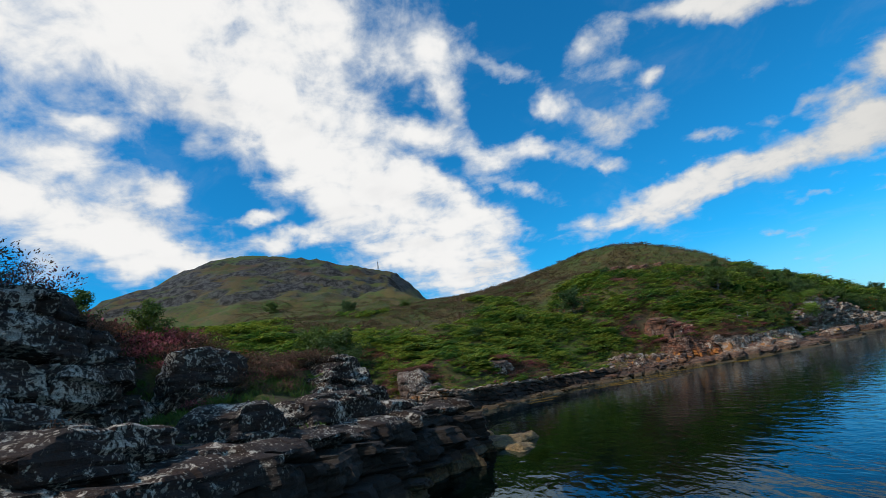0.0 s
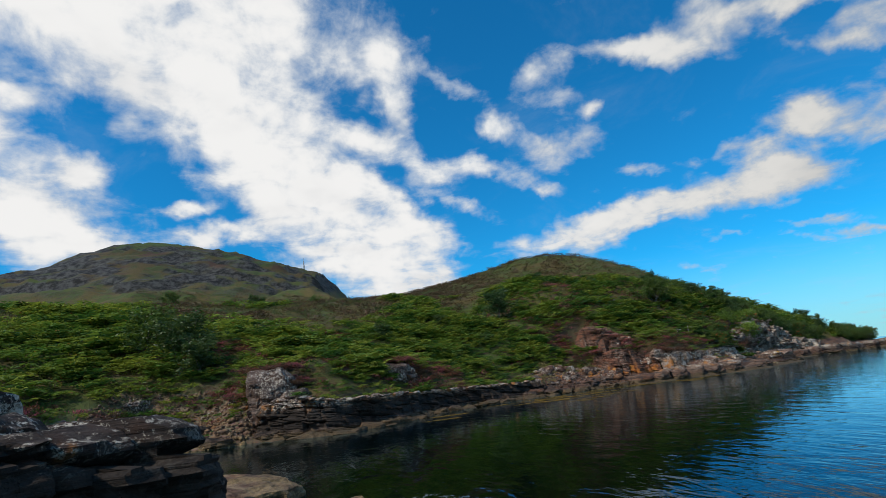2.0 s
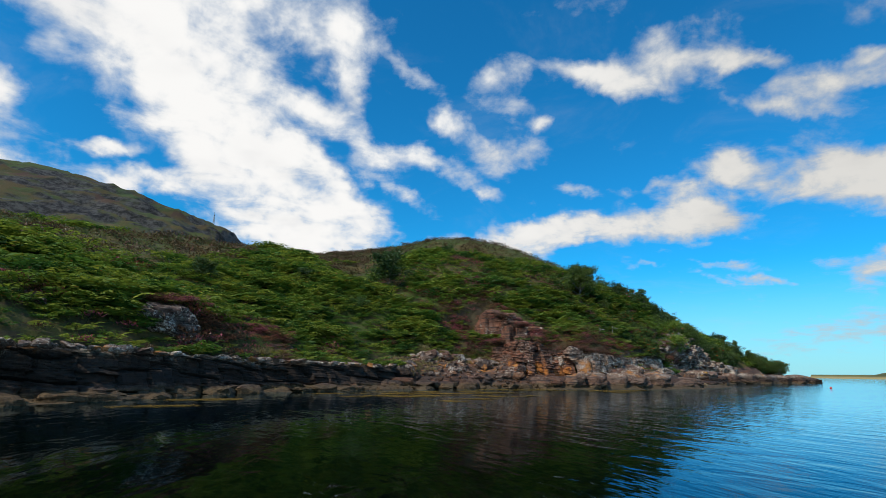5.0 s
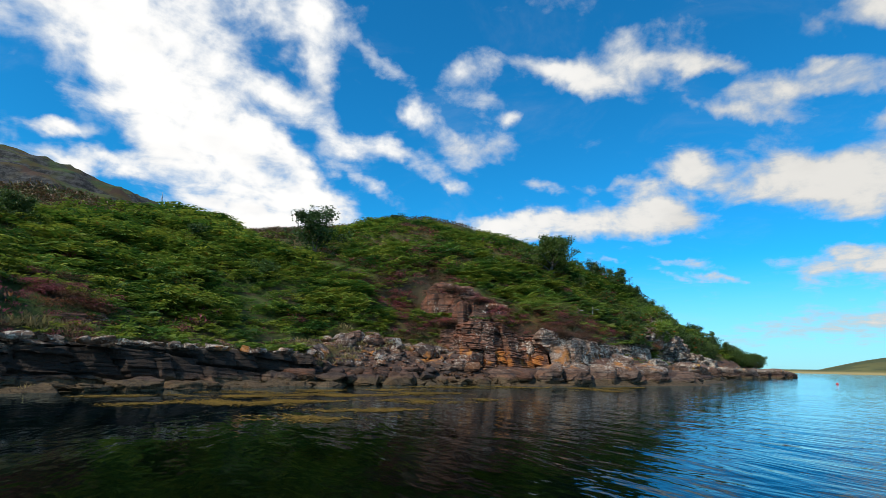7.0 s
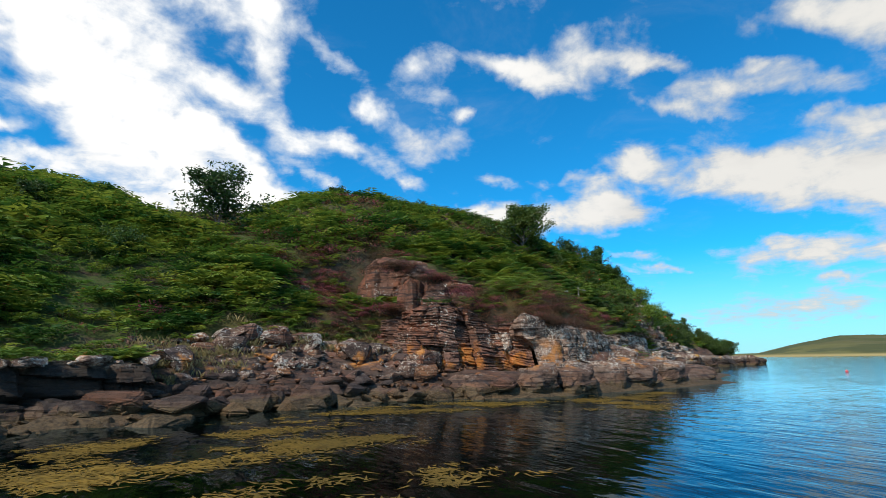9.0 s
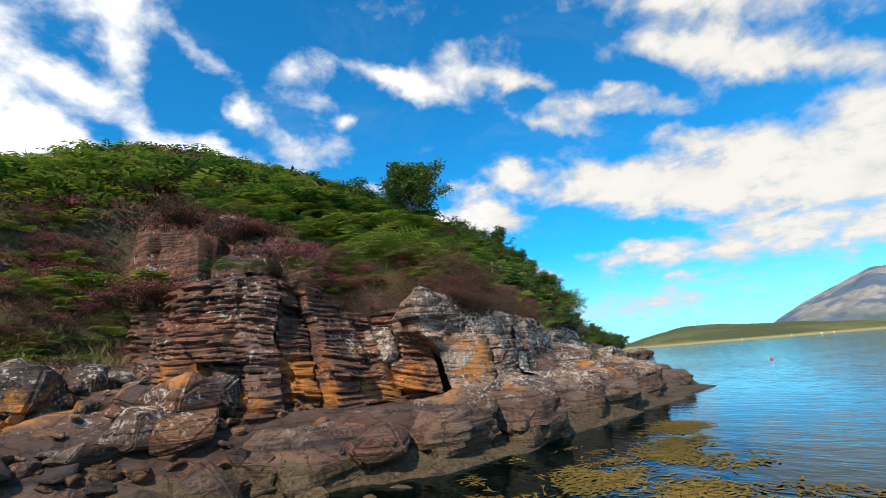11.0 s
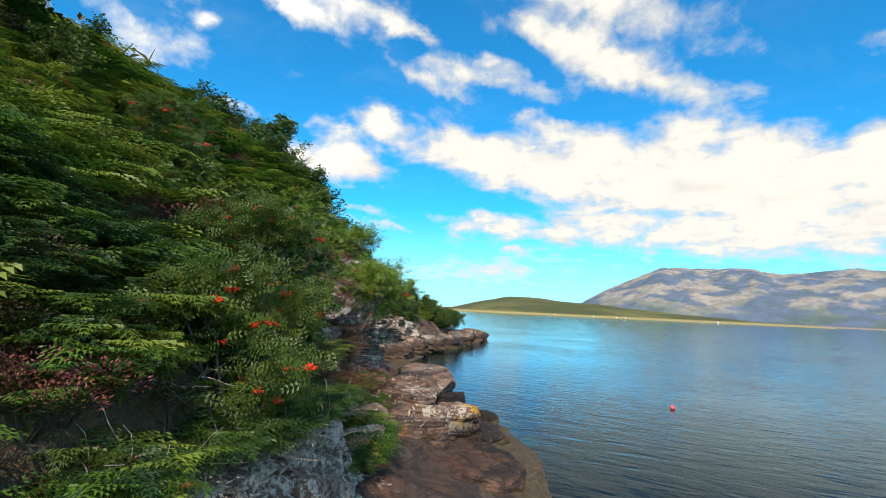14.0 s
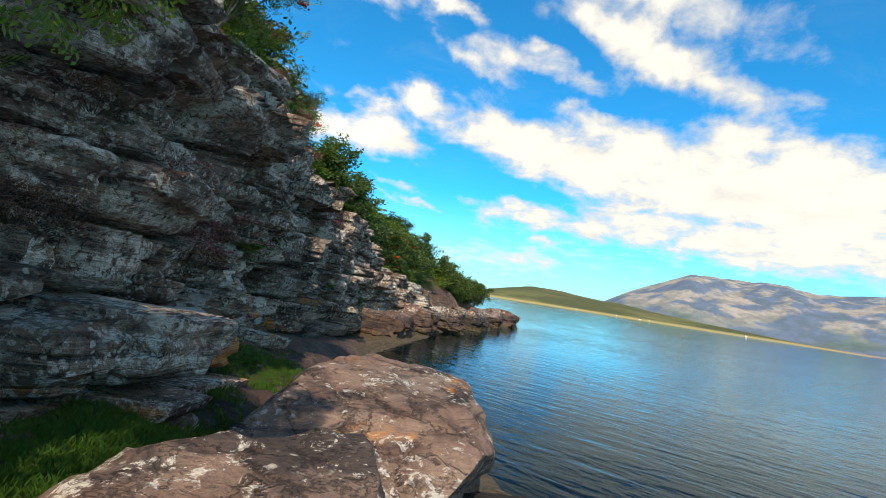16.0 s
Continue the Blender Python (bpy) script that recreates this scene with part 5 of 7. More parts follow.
def boulders():
    """The larger stones singly, the small ones between them as one spread."""
    rng = random.Random(8)
    kinds = [boulder_mesh("boulder", 400 + k, rng.uniform(0.5, 0.85)) for k in range(9)]
    rs = np.random.RandomState(3)
    x = np.concatenate([rs.uniform(15, 29, 2600), rs.uniform(-6, 64, 5200)])
    y = np.concatenate([rs.uniform(50, 63, 2600), rs.uniform(26, 80, 5200)])
    d = shore_distance(x, y)
    z = height(x, y)
    made, small = 0, []
    for px, py, pd, pz in zip(x, y, d, z):
        stony = math.exp(-((px - 22) / 6.0) ** 2) * 1.0 + 0.14 + 0.25 * math.exp(-((px + 1) / 4) ** 2)
        wide = 4.6 if 17 < px < 27.5 else 3.0
        if not -1.3 < pd < wide or rng.random() > stony * (0.95 if pd > -0.4 else 0.5):
            continue
        if made >= 295 or rng.random() < 0.40:
            small.append((px, py, pz))
            continue
        s = rng.uniform(0.3, 0.65) if rng.random() < 0.7 else rng.uniform(0.65, 1.35)
        s *= 0.6 if px < 17 else 1.0
        ob = new("boulder", kinds[rng.randrange(9)])
        ob.matrix_world = pose(px, py, pz + 0.10 * s, rng.uniform(-14, 14), rng.uniform(-14, 14), rng.uniform(0, 360)) @ Matrix.Diagonal((s, s, s, 1))
        tagged(ob, "angular brown and grey boulder on the stony foreshore", "boulder", "boulders on the foreshore")
        made += 1
    co_all, tri_all, base = [], [], 0
    for px, py, pz in small[:520]:
        me = kinds[rng.randrange(9)]
        m = pose(px, py, pz + 0.02, rng.uniform(-20, 20), rng.uniform(-20, 20), rng.uniform(0, 360)) @ Matrix.Diagonal((*[rng.uniform(0.12, 0.32)] * 3, 1))
        co = np.empty(len(me.vertices) * 3)
        me.vertices.foreach_get("co", co)
        mm = np.array(m)
        co = co.reshape(-1, 3) @ mm[:3, :3].T + mm[:3, 3]
        tri = np.empty(len(me.polygons) * 3, dtype=np.int32)
        me.polygons.foreach_get("vertices", tri)
        co_all.append(co)
        tri_all.append(tri.reshape(-1, 3) + base)
        base += len(co)
    me = mesh_arrays("stones", np.concatenate(co_all), np.concatenate(tri_all), None, False)
    me.materials.append(MAT_BOULDER)
    tagged(new("stones", me), "small brown stones strewn between the foreshore boulders", "stones", kind="stuff")


boulders()

# ---- plants: materials ----
def make_leaf(name, a, b, c, glow=0.35, tip=None, tip_chance=0.0, dead=None, pale=None):
    """Leaf with light passing through; tone varies leaf by leaf and over the ground."""
    m, nt, add = material(name)
    geo = add("ShaderNodeNewGeometry")
    rnd = geo.outputs["Random Per Island"]
    big = noise_node(add, geo.outputs["Position"], 0.35, 3.0)
    col = mix_color(add, smooth(add, big, 0.38, 0.62), a, b)
    tone = add("ShaderNodeAttribute", attribute_name="tone").outputs["Fac"]
    if pale is not None:
        # each plant has its own tone
        col = mix_color(add, smooth(add, tone, 0.40, 0.0), col, c)
        col = mix_color(add, math_node(add, "MULTIPLY", smooth(add, tone, 0.55, 0.95), 0.85), col, pale)
    col = mix_color(add, math_node(add, "MULTIPLY", smooth(add, rnd, 0.3, 1.0), 0.7 if pale is None else 0.5), col, c)
    if dead is not None:
        gone = smooth(add, noise_node(add, geo.outputs["Position"], 2.6, 2.0), 0.66, 0.70)
        col = mix_color(add, math_node(add, "MULTIPLY", gone, 0.8), col, dead)
    if tip is not None:
        t = add("ShaderNodeAttribute", attribute_name="tip").outputs["Fac"]
        flowers = smooth(add, noise_node(add, geo.outputs["Position"], 0.9, 2.0), 0.51 - tip_chance, 0.58 - tip_chance)
        bloom = mix_color(add, flowers, tip[0], tip[1])
        if len(tip) > 2:
            # by the plant: withered, rust or in flower
            bloom = mix_color(add, smooth(add, tone, 0.38, 0.56), tip[2], tip[0])
            bloom = mix_color(add, smooth(add, tone, 0.62, 0.72), bloom, tip[1])
        bloom = mix_color(add, math_node(add, "MULTIPLY", rnd, 0.35), bloom, tip[0])
        col = mix_color(add, smooth(add, t, 0.08, 0.5), col, bloom)
    d = add("ShaderNodeBsdfDiffuse", (0, col))
    tr = add("ShaderNodeBsdfTranslucent", (0, col))
    g = add("ShaderNodeBsdfGlossy")
    g.inputs["Roughness"].default_value = 0.5
    mx = add("ShaderNodeMixShader", (1, d.outputs[0]), (2, tr.outputs[0]), i_0=glow)
    mx2 = add("ShaderNodeMixShader", (1, mx.outputs[0]), (2, g.outputs[0]), i_0=0.03)
    add("ShaderNodeOutputMaterial", (0, mx2.outputs[0]))
    return m


MAT_BRACKEN = make_leaf("bracken", (0.088, 0.176, 0.021), (0.185, 0.250, 0.030), (0.032, 0.084, 0.013), 0.42, dead=(0.29, 0.12, 0.025), pale=(0.28, 0.31, 0.035))
# brighter copy for plants near the track, sunlight put into the colour
MAT_BRACKEN_BRIGHT = make_leaf("bright_bracken", (0.105, 0.205, 0.022), (0.190, 0.255, 0.030), (0.042, 0.098, 0.014), 0.45, dead=(0.33, 0.13, 0.03), pale=(0.26, 0.31, 0.035))
# darker copy of the bracken for the terrace, its shade painted in
MAT_FERN_SHADED = make_leaf("fern", (0.038, 0.088, 0.018), (0.058, 0.110, 0.018), (0.022, 0.055, 0.013), pale=(0.10, 0.15, 0.022))
MAT_HEATHER = make_leaf("heather", (0.028, 0.018, 0.012), (0.024, 0.022, 0.010), (0.040, 0.024, 0.014), 0.25, ((0.26, 0.095, 0.038), (0.37, 0.085, 0.115), (0.090, 0.050, 0.026)))
# darker copy of the heather, shade put into its colours
MAT_HEATHER_DARK = make_leaf("shade_dark_heather", (0.045, 0.031, 0.020), (0.042, 0.038, 0.020), (0.055, 0.036, 0.022), 0.25, ((0.15, 0.075, 0.042), (0.20, 0.085, 0.055), (0.11, 0.065, 0.038)))
MAT_HEATH = make_leaf("moor_heath", (0.050, 0.045, 0.018), (0.075, 0.055, 0.022), (0.040, 0.045, 0.014), 0.2, ((0.125, 0.080, 0.032), (0.17, 0.080, 0.055)))
MAT_GRASS = make_leaf("grass", (0.065, 0.135, 0.015), (0.115, 0.155, 0.022), (0.038, 0.095, 0.012))
MAT_MOOR_GRASS = make_leaf("moor_grass", (0.085, 0.105, 0.018), (0.155, 0.120, 0.030), (0.055, 0.070, 0.014))
MAT_STRAW = make_leaf("straw_grass", (0.26, 0.19, 0.075), (0.34, 0.26, 0.11), (0.15, 0.15, 0.045))
MAT_LEAF = make_leaf("rowan_leaf", (0.070, 0.125, 0.020), (0.110, 0.155, 0.022), (0.036, 0.080, 0.015))
MAT_LEAF_LIGHT = make_leaf("light_rowan_leaf", (0.150, 0.240, 0.022), (0.215, 0.280, 0.028), (0.075, 0.140, 0.018))
MAT_LEAF_DARK = make_leaf("bush_leaf", (0.042, 0.086, 0.018), (0.070, 0.110, 0.022), (0.024, 0.056, 0.014))
MAT_BARK = make_plain("bark", (0.085, 0.07, 0.056), (0.17, 0.15, 0.13), 18, 0.9, 0.6, 0.01)
MAT_TWIG = make_plain("dead_twig", (0.20, 0.165, 0.14), (0.33, 0.29, 0.26), 25, 0.9, 0.3, 0.004)
MAT_BERRY = make_plain("berry", (0.62, 0.035, 0.012), (0.75, 0.07, 0.02), 30, 0.35, 0.1, 0.002)
MAT_WOOD = make_plain("weathered_wood", (0.30, 0.27, 0.23), (0.46, 0.43, 0.38), 22, 0.9, 0.5, 0.006)
MAT_WEED = make_leaf("seaweed", (0.27, 0.165, 0.028), (0.17, 0.11, 0.022), (0.10, 0.07, 0.018), 0.1)

# ---- plants: shapes, as triangles ----
RS = np.random.RandomState(12)


class Tris:
    """Collects triangles."""
    def __init__(self):
        self.co, self.tip = [], []

    def tri(self, a, b, c, ta=0.0, tb=0.0, tc=0.0):
        self.co += [a, b, c]
        self.tip += [ta, tb, tc]

    def arrays(self):
        return np.array(self.co, dtype=np.float32), np.array(self.tip, dtype=np.float32)


def frond(out, yaw, length, arch, width, pairs, tris=2):
    """A bracken frond: a bare stalk, then a broad triangular blade bending over to the level, with paired toothed leaflets."""
    c, s = math.cos(yaw), math.sin(yaw)
    blade = 0.74 * length

    def at(t, side=0.0, drop=0.0):
        r = 0.12 * length + blade * t * (0.60 + 0.30 * t)
        z = 0.40 * length + blade * (0.80 * t - (0.42 + 0.34 * arch) * t * t) - drop
        return (c * r - s * side, s * r + c * side, z)
    out.tri((0, 0, 0), (0.012, 0.006, 0), at(0.05))
    out.tri(at(0.0, -0.006), at(0.0, 0.006), at(0.95))
    for k in range(pairs):
        t = (k + 0.35) / pairs
        w = width * 1.45 * (1 - t) ** 0.8 * (0.8 + 0.4 * RS.rand()) + 0.012
        b = 0.42 / pairs
        ahead = 0.45 * w / blade
        for sgn in (-1, 1):
            end = at(t + ahead, sgn * w, w * RS.uniform(0.10, 0.30))
            if tris < 4:
                out.tri(at(t - b), at(t + b), at(t + ahead * 0.6 + b * 0.5, sgn * w * 0.62, w * 0.06)) if tris == 2 else None
                out.tri(at(t - b * 0.8, sgn * w * 0.1), at(t + b * 1.3, sgn * w * 0.2), end)
                continue
            out.tri(at(t - b * 0.4), at(t + b * 0.4), end)
            for q in (0.22, 0.48, 0.72):
                m = t + ahead * q
                h = b * 2.1 * (1.05 - q)
                out.tri(at(m - b * 0.15, sgn * w * (q - 0.10)), at(m + b * 0.15, sgn * w * (q + 0.06)), at(m - h * 0.55, sgn * w * (q + 0.12), w * 0.10))
                out.tri(at(m - b * 0.15, sgn * w * (q - 0.10)), at(m + b * 0.15, sgn * w * (q + 0.06)), at(m + h * 1.15, sgn * w * (q + 0.10), w * 0.10))


def bracken_clump(fronds, pairs, seed, tris=2):
    global RS
    RS = np.random.RandomState(seed)
    out = Tris()
    for k in range(fronds):
        frond(out, 2 * math.pi * (k + 0.7 * RS.rand()) / fronds, RS.uniform(0.70, 1.15), RS.uniform(0.5, 1.25), RS.uniform(0.20, 0.30), pairs, tris)
    return out.arrays()


def heather_clump(sprigs, seed, size=1.0):
    """A bushy cushion: wiry bare stems below, short flowering spikes crowded on rounded heads."""
    rs = np.random.RandomState(seed)
    out = Tris()
    heads = [(rs.uniform(-0.34, 0.34), rs.uniform(-0.34, 0.34), rs.uniform(0.15, 0.24), rs.uniform(0.16, 0.32)) for _ in range(10)]
    for k in range(sprigs):
        lx, ly, lr, lh = heads[rs.randint(10)]
        a, e = rs.uniform(0, 2 * math.pi), math.asin(rs.uniform(-0.45, 1.0))
        f = rs.uniform(0.6, 1.0)
        wx, wy, wz = math.cos(a) * math.cos(e), math.sin(a) * math.cos(e), math.sin(e)
        px, py, pz = lx + wx * lr * f, ly + wy * lr * f, lh * (1 - 0.5 * (lx * lx + ly * ly)) + wz * lr * f * 0.7
        ln, w = 0.022 * size * rs.uniform(0.6, 1.4), 0.0075 * size
        ux, uy, uz = wx * 0.9 + rs.normal(0, 0.45), wy * 0.9 + rs.normal(0, 0.45), wz * 0.6 + 0.45
        q = rs.uniform(0, 2 * math.pi)
        dx, dy, dz = w * math.cos(q), w * math.sin(q), w * rs.uniform(-0.5, 0.5)
        t = max(0.0, (f - 0.5) * 2) * (0.55 + 0.45 * max(wz, 0)) if wz > -0.2 else 0.0
        end = (px + ux * ln, py + uy * ln, pz + uz * ln)
        m = (px + ux * ln * 0.5, py + uy * ln * 0.5, pz + uz * ln * 0.5)
        out.tri((px, py, pz), (m[0] - dx, m[1] - dy, m[2] - dz), (m[0] + dx, m[1] + dy, m[2] + dz), t * 0.5, t * 0.9, t * 0.9)
        out.tri((m[0] - dx, m[1] - dy, m[2] - dz), (m[0] + dx, m[1] + dy, m[2] + dz), end, t * 0.9, t * 0.9, t)
    for lx, ly, lr, lh in heads:
        for k in range(2):
            x, y = lx + rs.normal(0, 0.05), ly + rs.normal(0, 0.05)
            out.tri((x * 0.25, y * 0.25 - 0.004, 0), (x * 0.25, y * 0.25 + 0.004, 0), (x, y, lh))
    return out.arrays()


def grass_clump(blades, seed):
    rs = np.random.RandomState(seed)
    out = Tris()
    for k in range(blades):
        a, u = rs.uniform(0, 2 * math.pi), rs.rand()
        bx, by = 0.22 * u * math.cos(a), 0.22 * u * math.sin(a)
        h = rs.uniform(0.08, 0.26)
        q = rs.uniform(0, 2 * math.pi)
        lx, ly = 0.10 * math.cos(q), 0.10 * math.sin(q)
        dx, dy = -0.0035 * math.sin(q), 0.0035 * math.cos(q)
        m = (bx + lx * 0.35, by + ly * 0.35, h * 0.7)
        out.tri((bx - dx, by - dy, 0), (bx + dx, by + dy, 0), m)
        out.tri((bx + dx, by + dy, h * 0.1), m, (bx + lx, by + ly, h))
    return out.arrays()


def scatter(name, protos, x, y, z, scale, seed, mat, label, category, tall=None, lean=0.10):
    """One object of many plants: each a turned, scaled copy of one of the shapes."""
    rs = np.random.RandomState(seed)
    n = len(x)
    which = rs.randint(0, len(protos), n)
    yaw = rs.uniform(0, 2 * math.pi, n)
    lx, ly = rs.normal(0, lean, n), rs.normal(0, lean, n)
    tall = np.ones(n) if tall is None else tall
    cos_, tips = [], []
    for k, (co, tip) in enumerate(protos):
        i = np.where(which == k)[0]
        if not len(i):
            continue
        c, s = np.cos(yaw[i])[:, None], np.sin(yaw[i])[:, None]
        px = (co[None, :, 0] * c - co[None, :, 1] * s) * scale[i][:, None]
        py = (co[None, :, 0] * s + co[None, :, 1] * c) * scale[i][:, None]
        pz = co[None, :, 2] * (scale[i] * tall[i])[:, None]
        px, py = px + lx[i][:, None] * pz + x[i][:, None], py + ly[i][:, None] * pz + y[i][:, None]
        cos_.append(np.stack([px, py, pz + z[i][:, None]], -1).reshape(-1, 3))
        tips.append(np.tile(tip, len(i)))
    co = np.concatenate(cos_)
    tone = np.clip(0.5 + 0.42 * fbm(x, y, 0.9, 2, 17) + rs.normal(0, 0.30, n), 0, 1)
    tones = np.concatenate([np.repeat(tone[which == k], len(protos[k][0])) for k in range(len(protos)) if (which == k).any()])
    me = mesh_arrays(name, co, np.arange(len(co)).reshape(-1, 3), {"tip": np.concatenate(tips), "tone": tones}, False)
    me.materials.append(mat)
    ob = new(name, me)
    return tagged(ob, label, category, kind="stuff")


# ---- plants: where they grow ----
TRACK = np.array([(0, 0), (3, 10), (8, 20), (14, 31), (17, 37), (23, 47.6), (29, 54), (36.5, 58.4), (45, 62.6), (52, 67.9), (58, 73)])


def track_distance(x, y):
    best = np.full(x.shape, 1e9)
    for (x0, y0), (x1, y1) in zip(TRACK[:-1], TRACK[1:]):
        dx, dy = x1 - x0, y1 - y0
        t = np.clip(((x - x0) * dx + (y - y0) * dy) / (dx * dx + dy * dy), 0, 1)
        best = np.minimum(best, np.hypot(x - x0 - t * dx, y - y0 - t * dy))
    return best


def heath(x, y, d, dc):
    """How far heather takes over from bracken, 0 to 1."""
    low_bank = np.maximum(step(x, 40.2, 41.6) * (1 - step(d - dc, 1.6, 3.2)), 0.5 * step(x, 34.5, 37.0))
    edge = np.exp(-((d - dc - 0.9) / 1.6) ** 2) * (0.10 + 0.90 * step(x, 26, 29)) * (1 - 0.9 * low_bank) * (1 - 0.6 * step(x, 46, 50)) * (0.85 + 0.6 * fbm(x, y, 0.45, 2, 78))
    for foot, top in ((UP_FOOT, UP_TOP), (SEA_FOOT, SEA_TOP)):
        s, zf, zt, on, run = wall_side(x, y, foot, top)
        edge = np.maximum(edge, on * np.exp(-((s - run - 0.6) / 1.2) ** 2) * (1 - 0.9 * low_bank))
    spots = step(fbm(x, y, 0.20, 3, 77), 0.07, 0.26) * (0.95 + 0.1 * step(x, 22, 30)) * (1 - 0.5 * step(x, 42, 44))
    top = step(height(x, y, False), 7, 15) * 0.75 * (0.6 + fbm(x, y, 0.1, 3, 79))
    near_left = (1 - step(y, 22, 30)) * 0.5
    mottle = step(fbm(x, y, 0.50, 2, 81), 0.07, 0.2) * step(x, 31, 34) * (1 - step(x, 48, 51)) * 0.55
    return np.clip(np.maximum((edge * 0.95 + spots * 0.75 + top + near_left) * (1 - 0.85 * low_bank), mottle), 0, 1)


WALLS = ((UP_FOOT, UP_TOP), (SEA_FOOT, SEA_TOP), (EAST_FOOT, EAST_TOP), (NEAR_FOOT, NEAR_TOP), (STACK_FOOT, STACK_TOP), (BACK_FOOT, BACK_TOP), (BANK_FOOT, BANK_TOP))


def plant_cover():
    rs = np.random.RandomState(40)
    n = 150000
    x, y = rs.uniform(-40, 115, n), rs.uniform(2, 135, n)
    d = shore_distance(x, y)
    d1, z1, dc, zc, m, hm = station_values(x, y)
    td = track_distance(x, y)
    behind = np.zeros(len(x), bool)
    for foot, top in WALLS[:3] + WALLS[6:]:
        s, zf, zt, on, run = wall_side(x, y, foot, top)
        behind |= (s > run - 0.4) & (s < run + 1.6) & (on > 0.5)
    keep = (behind | (d > dc - 0.25 + 0.5 * fbm(x, y, 0.8, 2, 5))) & (td < 75)
    keep &= ~((y < 24.5) & (x < 4) & (d < 4.3 + 1.2 * fbm(x, y, 0.6, 2, 6)))
    # the turf strip by the boulders and the camera's way stay clear
    keep &= (td > 2.1) | ((td > 1.2) & (x > 29) & (height(x, y) < 3.2)) | ((td > 0.6) & (x > 34) & (x < 46) & (height(x, y) < 2.75))
    keep &= ~((x > 41.3) & (x < 45.4) & (td < 3.5) & (height(x, y) < 3.3))
    keep &= ~((x > 26.9) & (x < 29.6) & (y > 59.4) & (y < 62.0))
    keep &= ~((np.abs(x - 22) < 3.0) & (d < dc + 0.2))
    for foot, top in WALLS:
        s, zf, zt, on, run = wall_side(x, y, foot, top)
        keep &= ~((s > -0.6) & (s < run - (0.4 if foot is SEA_FOOT else 0.1)) & (on > 0.5))
    x, y, d, dc, td = x[keep], y[keep], d[keep], dc[keep], td[keep]
    z = height(x, y)
    for foot, top in WALLS:
        s, zf, zt, on, run = wall_side(x, y, foot, top)
        z = np.where((s > run - 0.41) & (s < run + 1.1) & (on > 0.5), np.maximum(z, zt - 0.03), z)
    hz = heath(x, y, d, dc)
    r = rs.rand(len(x))
    is_heath = r < hz
    u = rs.rand(len(x))
    near, mid = td < 11, (td >= 11) & (td < 30)
    far = td >= 30
    size = (0.8 + 0.45 * rs.rand(len(x))) * np.clip(0.92 + 0.55 * fbm(x, y, 0.33, 3, 97), 0.5, 1.45)
    hi = [bracken_clump(7, 9, 50 + k, 4) for k in range(5)]
    hm_ = [bracken_clump(6, 8, 55 + k) for k in range(5)]
    me_ = [bracken_clump(6, 5, 60 + k, 1) for k in range(5)]
    lo = [bracken_clump(5, 4, 70 + k, 1) for k in range(5)]
    bare = 0.75 * step(z, 6, 13) * step(fbm(x, y, 0.09, 3, 93), -0.35, 0.15) * step(td, 16, 30)
    s, zf, zt, on, run = wall_side(x, y, SEA_FOOT, SEA_TOP)
    rim = (x > 30.9) & (x < 35.4) & (s < run + 1.1)
    b = ~is_heath & (u > bare) & ~rim & ~((y < 13) & (x < 0))
    low_slope = 0.75 + 0.5 * step(d - dc, 0.5, 3)
    for sel, protos, nm, extra in ((near & b & (td < 5.5) & (x > 30), hi, 14, 1.0), (near & b & (td < 5.5) & (x <= 30), hi, 1, 1.0), (near & b & (td >= 5.5), hm_, 10, 1.0), (mid & b & (u < 0.62), me_, 2, 1.12), (far & b & (z < 17) & (u < 0.45), lo, 3, 1.5)):
        scatter("bracken", protos, x[sel], y[sel], z[sel] - 0.06, (size * extra * low_slope * 0.92)[sel], nm, MAT_BRACKEN_BRIGHT if nm == 14 else MAT_BRACKEN,
                "dense green bracken ferns covering the hillside", "bracken", 0.80 + 0.2 * rs.rand(sel.sum()))
    thin = rs.rand(len(x)) < 0.55
    h0 = [heather_clump(1200, 80 + k, 0.85) for k in range(5)]
    h1 = [heather_clump(380, 86 + k, 1.7) for k in range(5)]
    h2 = [heather_clump(75, 90 + k, 3.8) for k in range(5)]
    h3 = [heather_clump(26, 95 + k, 6.5) for k in range(4)]
    hh_ = [heather_clump(2200, 130 + k, 0.62) for k in range(4)]
    for sel, protos, nm in (((td < 2.8) & thin, hh_, 9), ((td >= 2.8) & (td < 6.5) & thin, h0, 4), ((td >= 6.5) & (td < 13) & thin, h1, 5), ((td >= 13) & (td < 30) & (u < 0.5), h2, 6), (far & (u < 0.35), h3, 8)):
        mat = MAT_HEATH if nm == 8 else MAT_HEATHER
        sel = sel & is_heath
        scatter("heather", protos, x[sel], y[sel], z[sel] - 0.04, np.clip(0.62 + 1.7 * (size - 0.8), 0.55, 1.3)[sel] * 1.15, nm, mat,
                "rust-brown and pink flowering heather cushions on the slope", "heather", 0.85 + 0.4 * rs.rand(sel.sum()))


plant_cover()


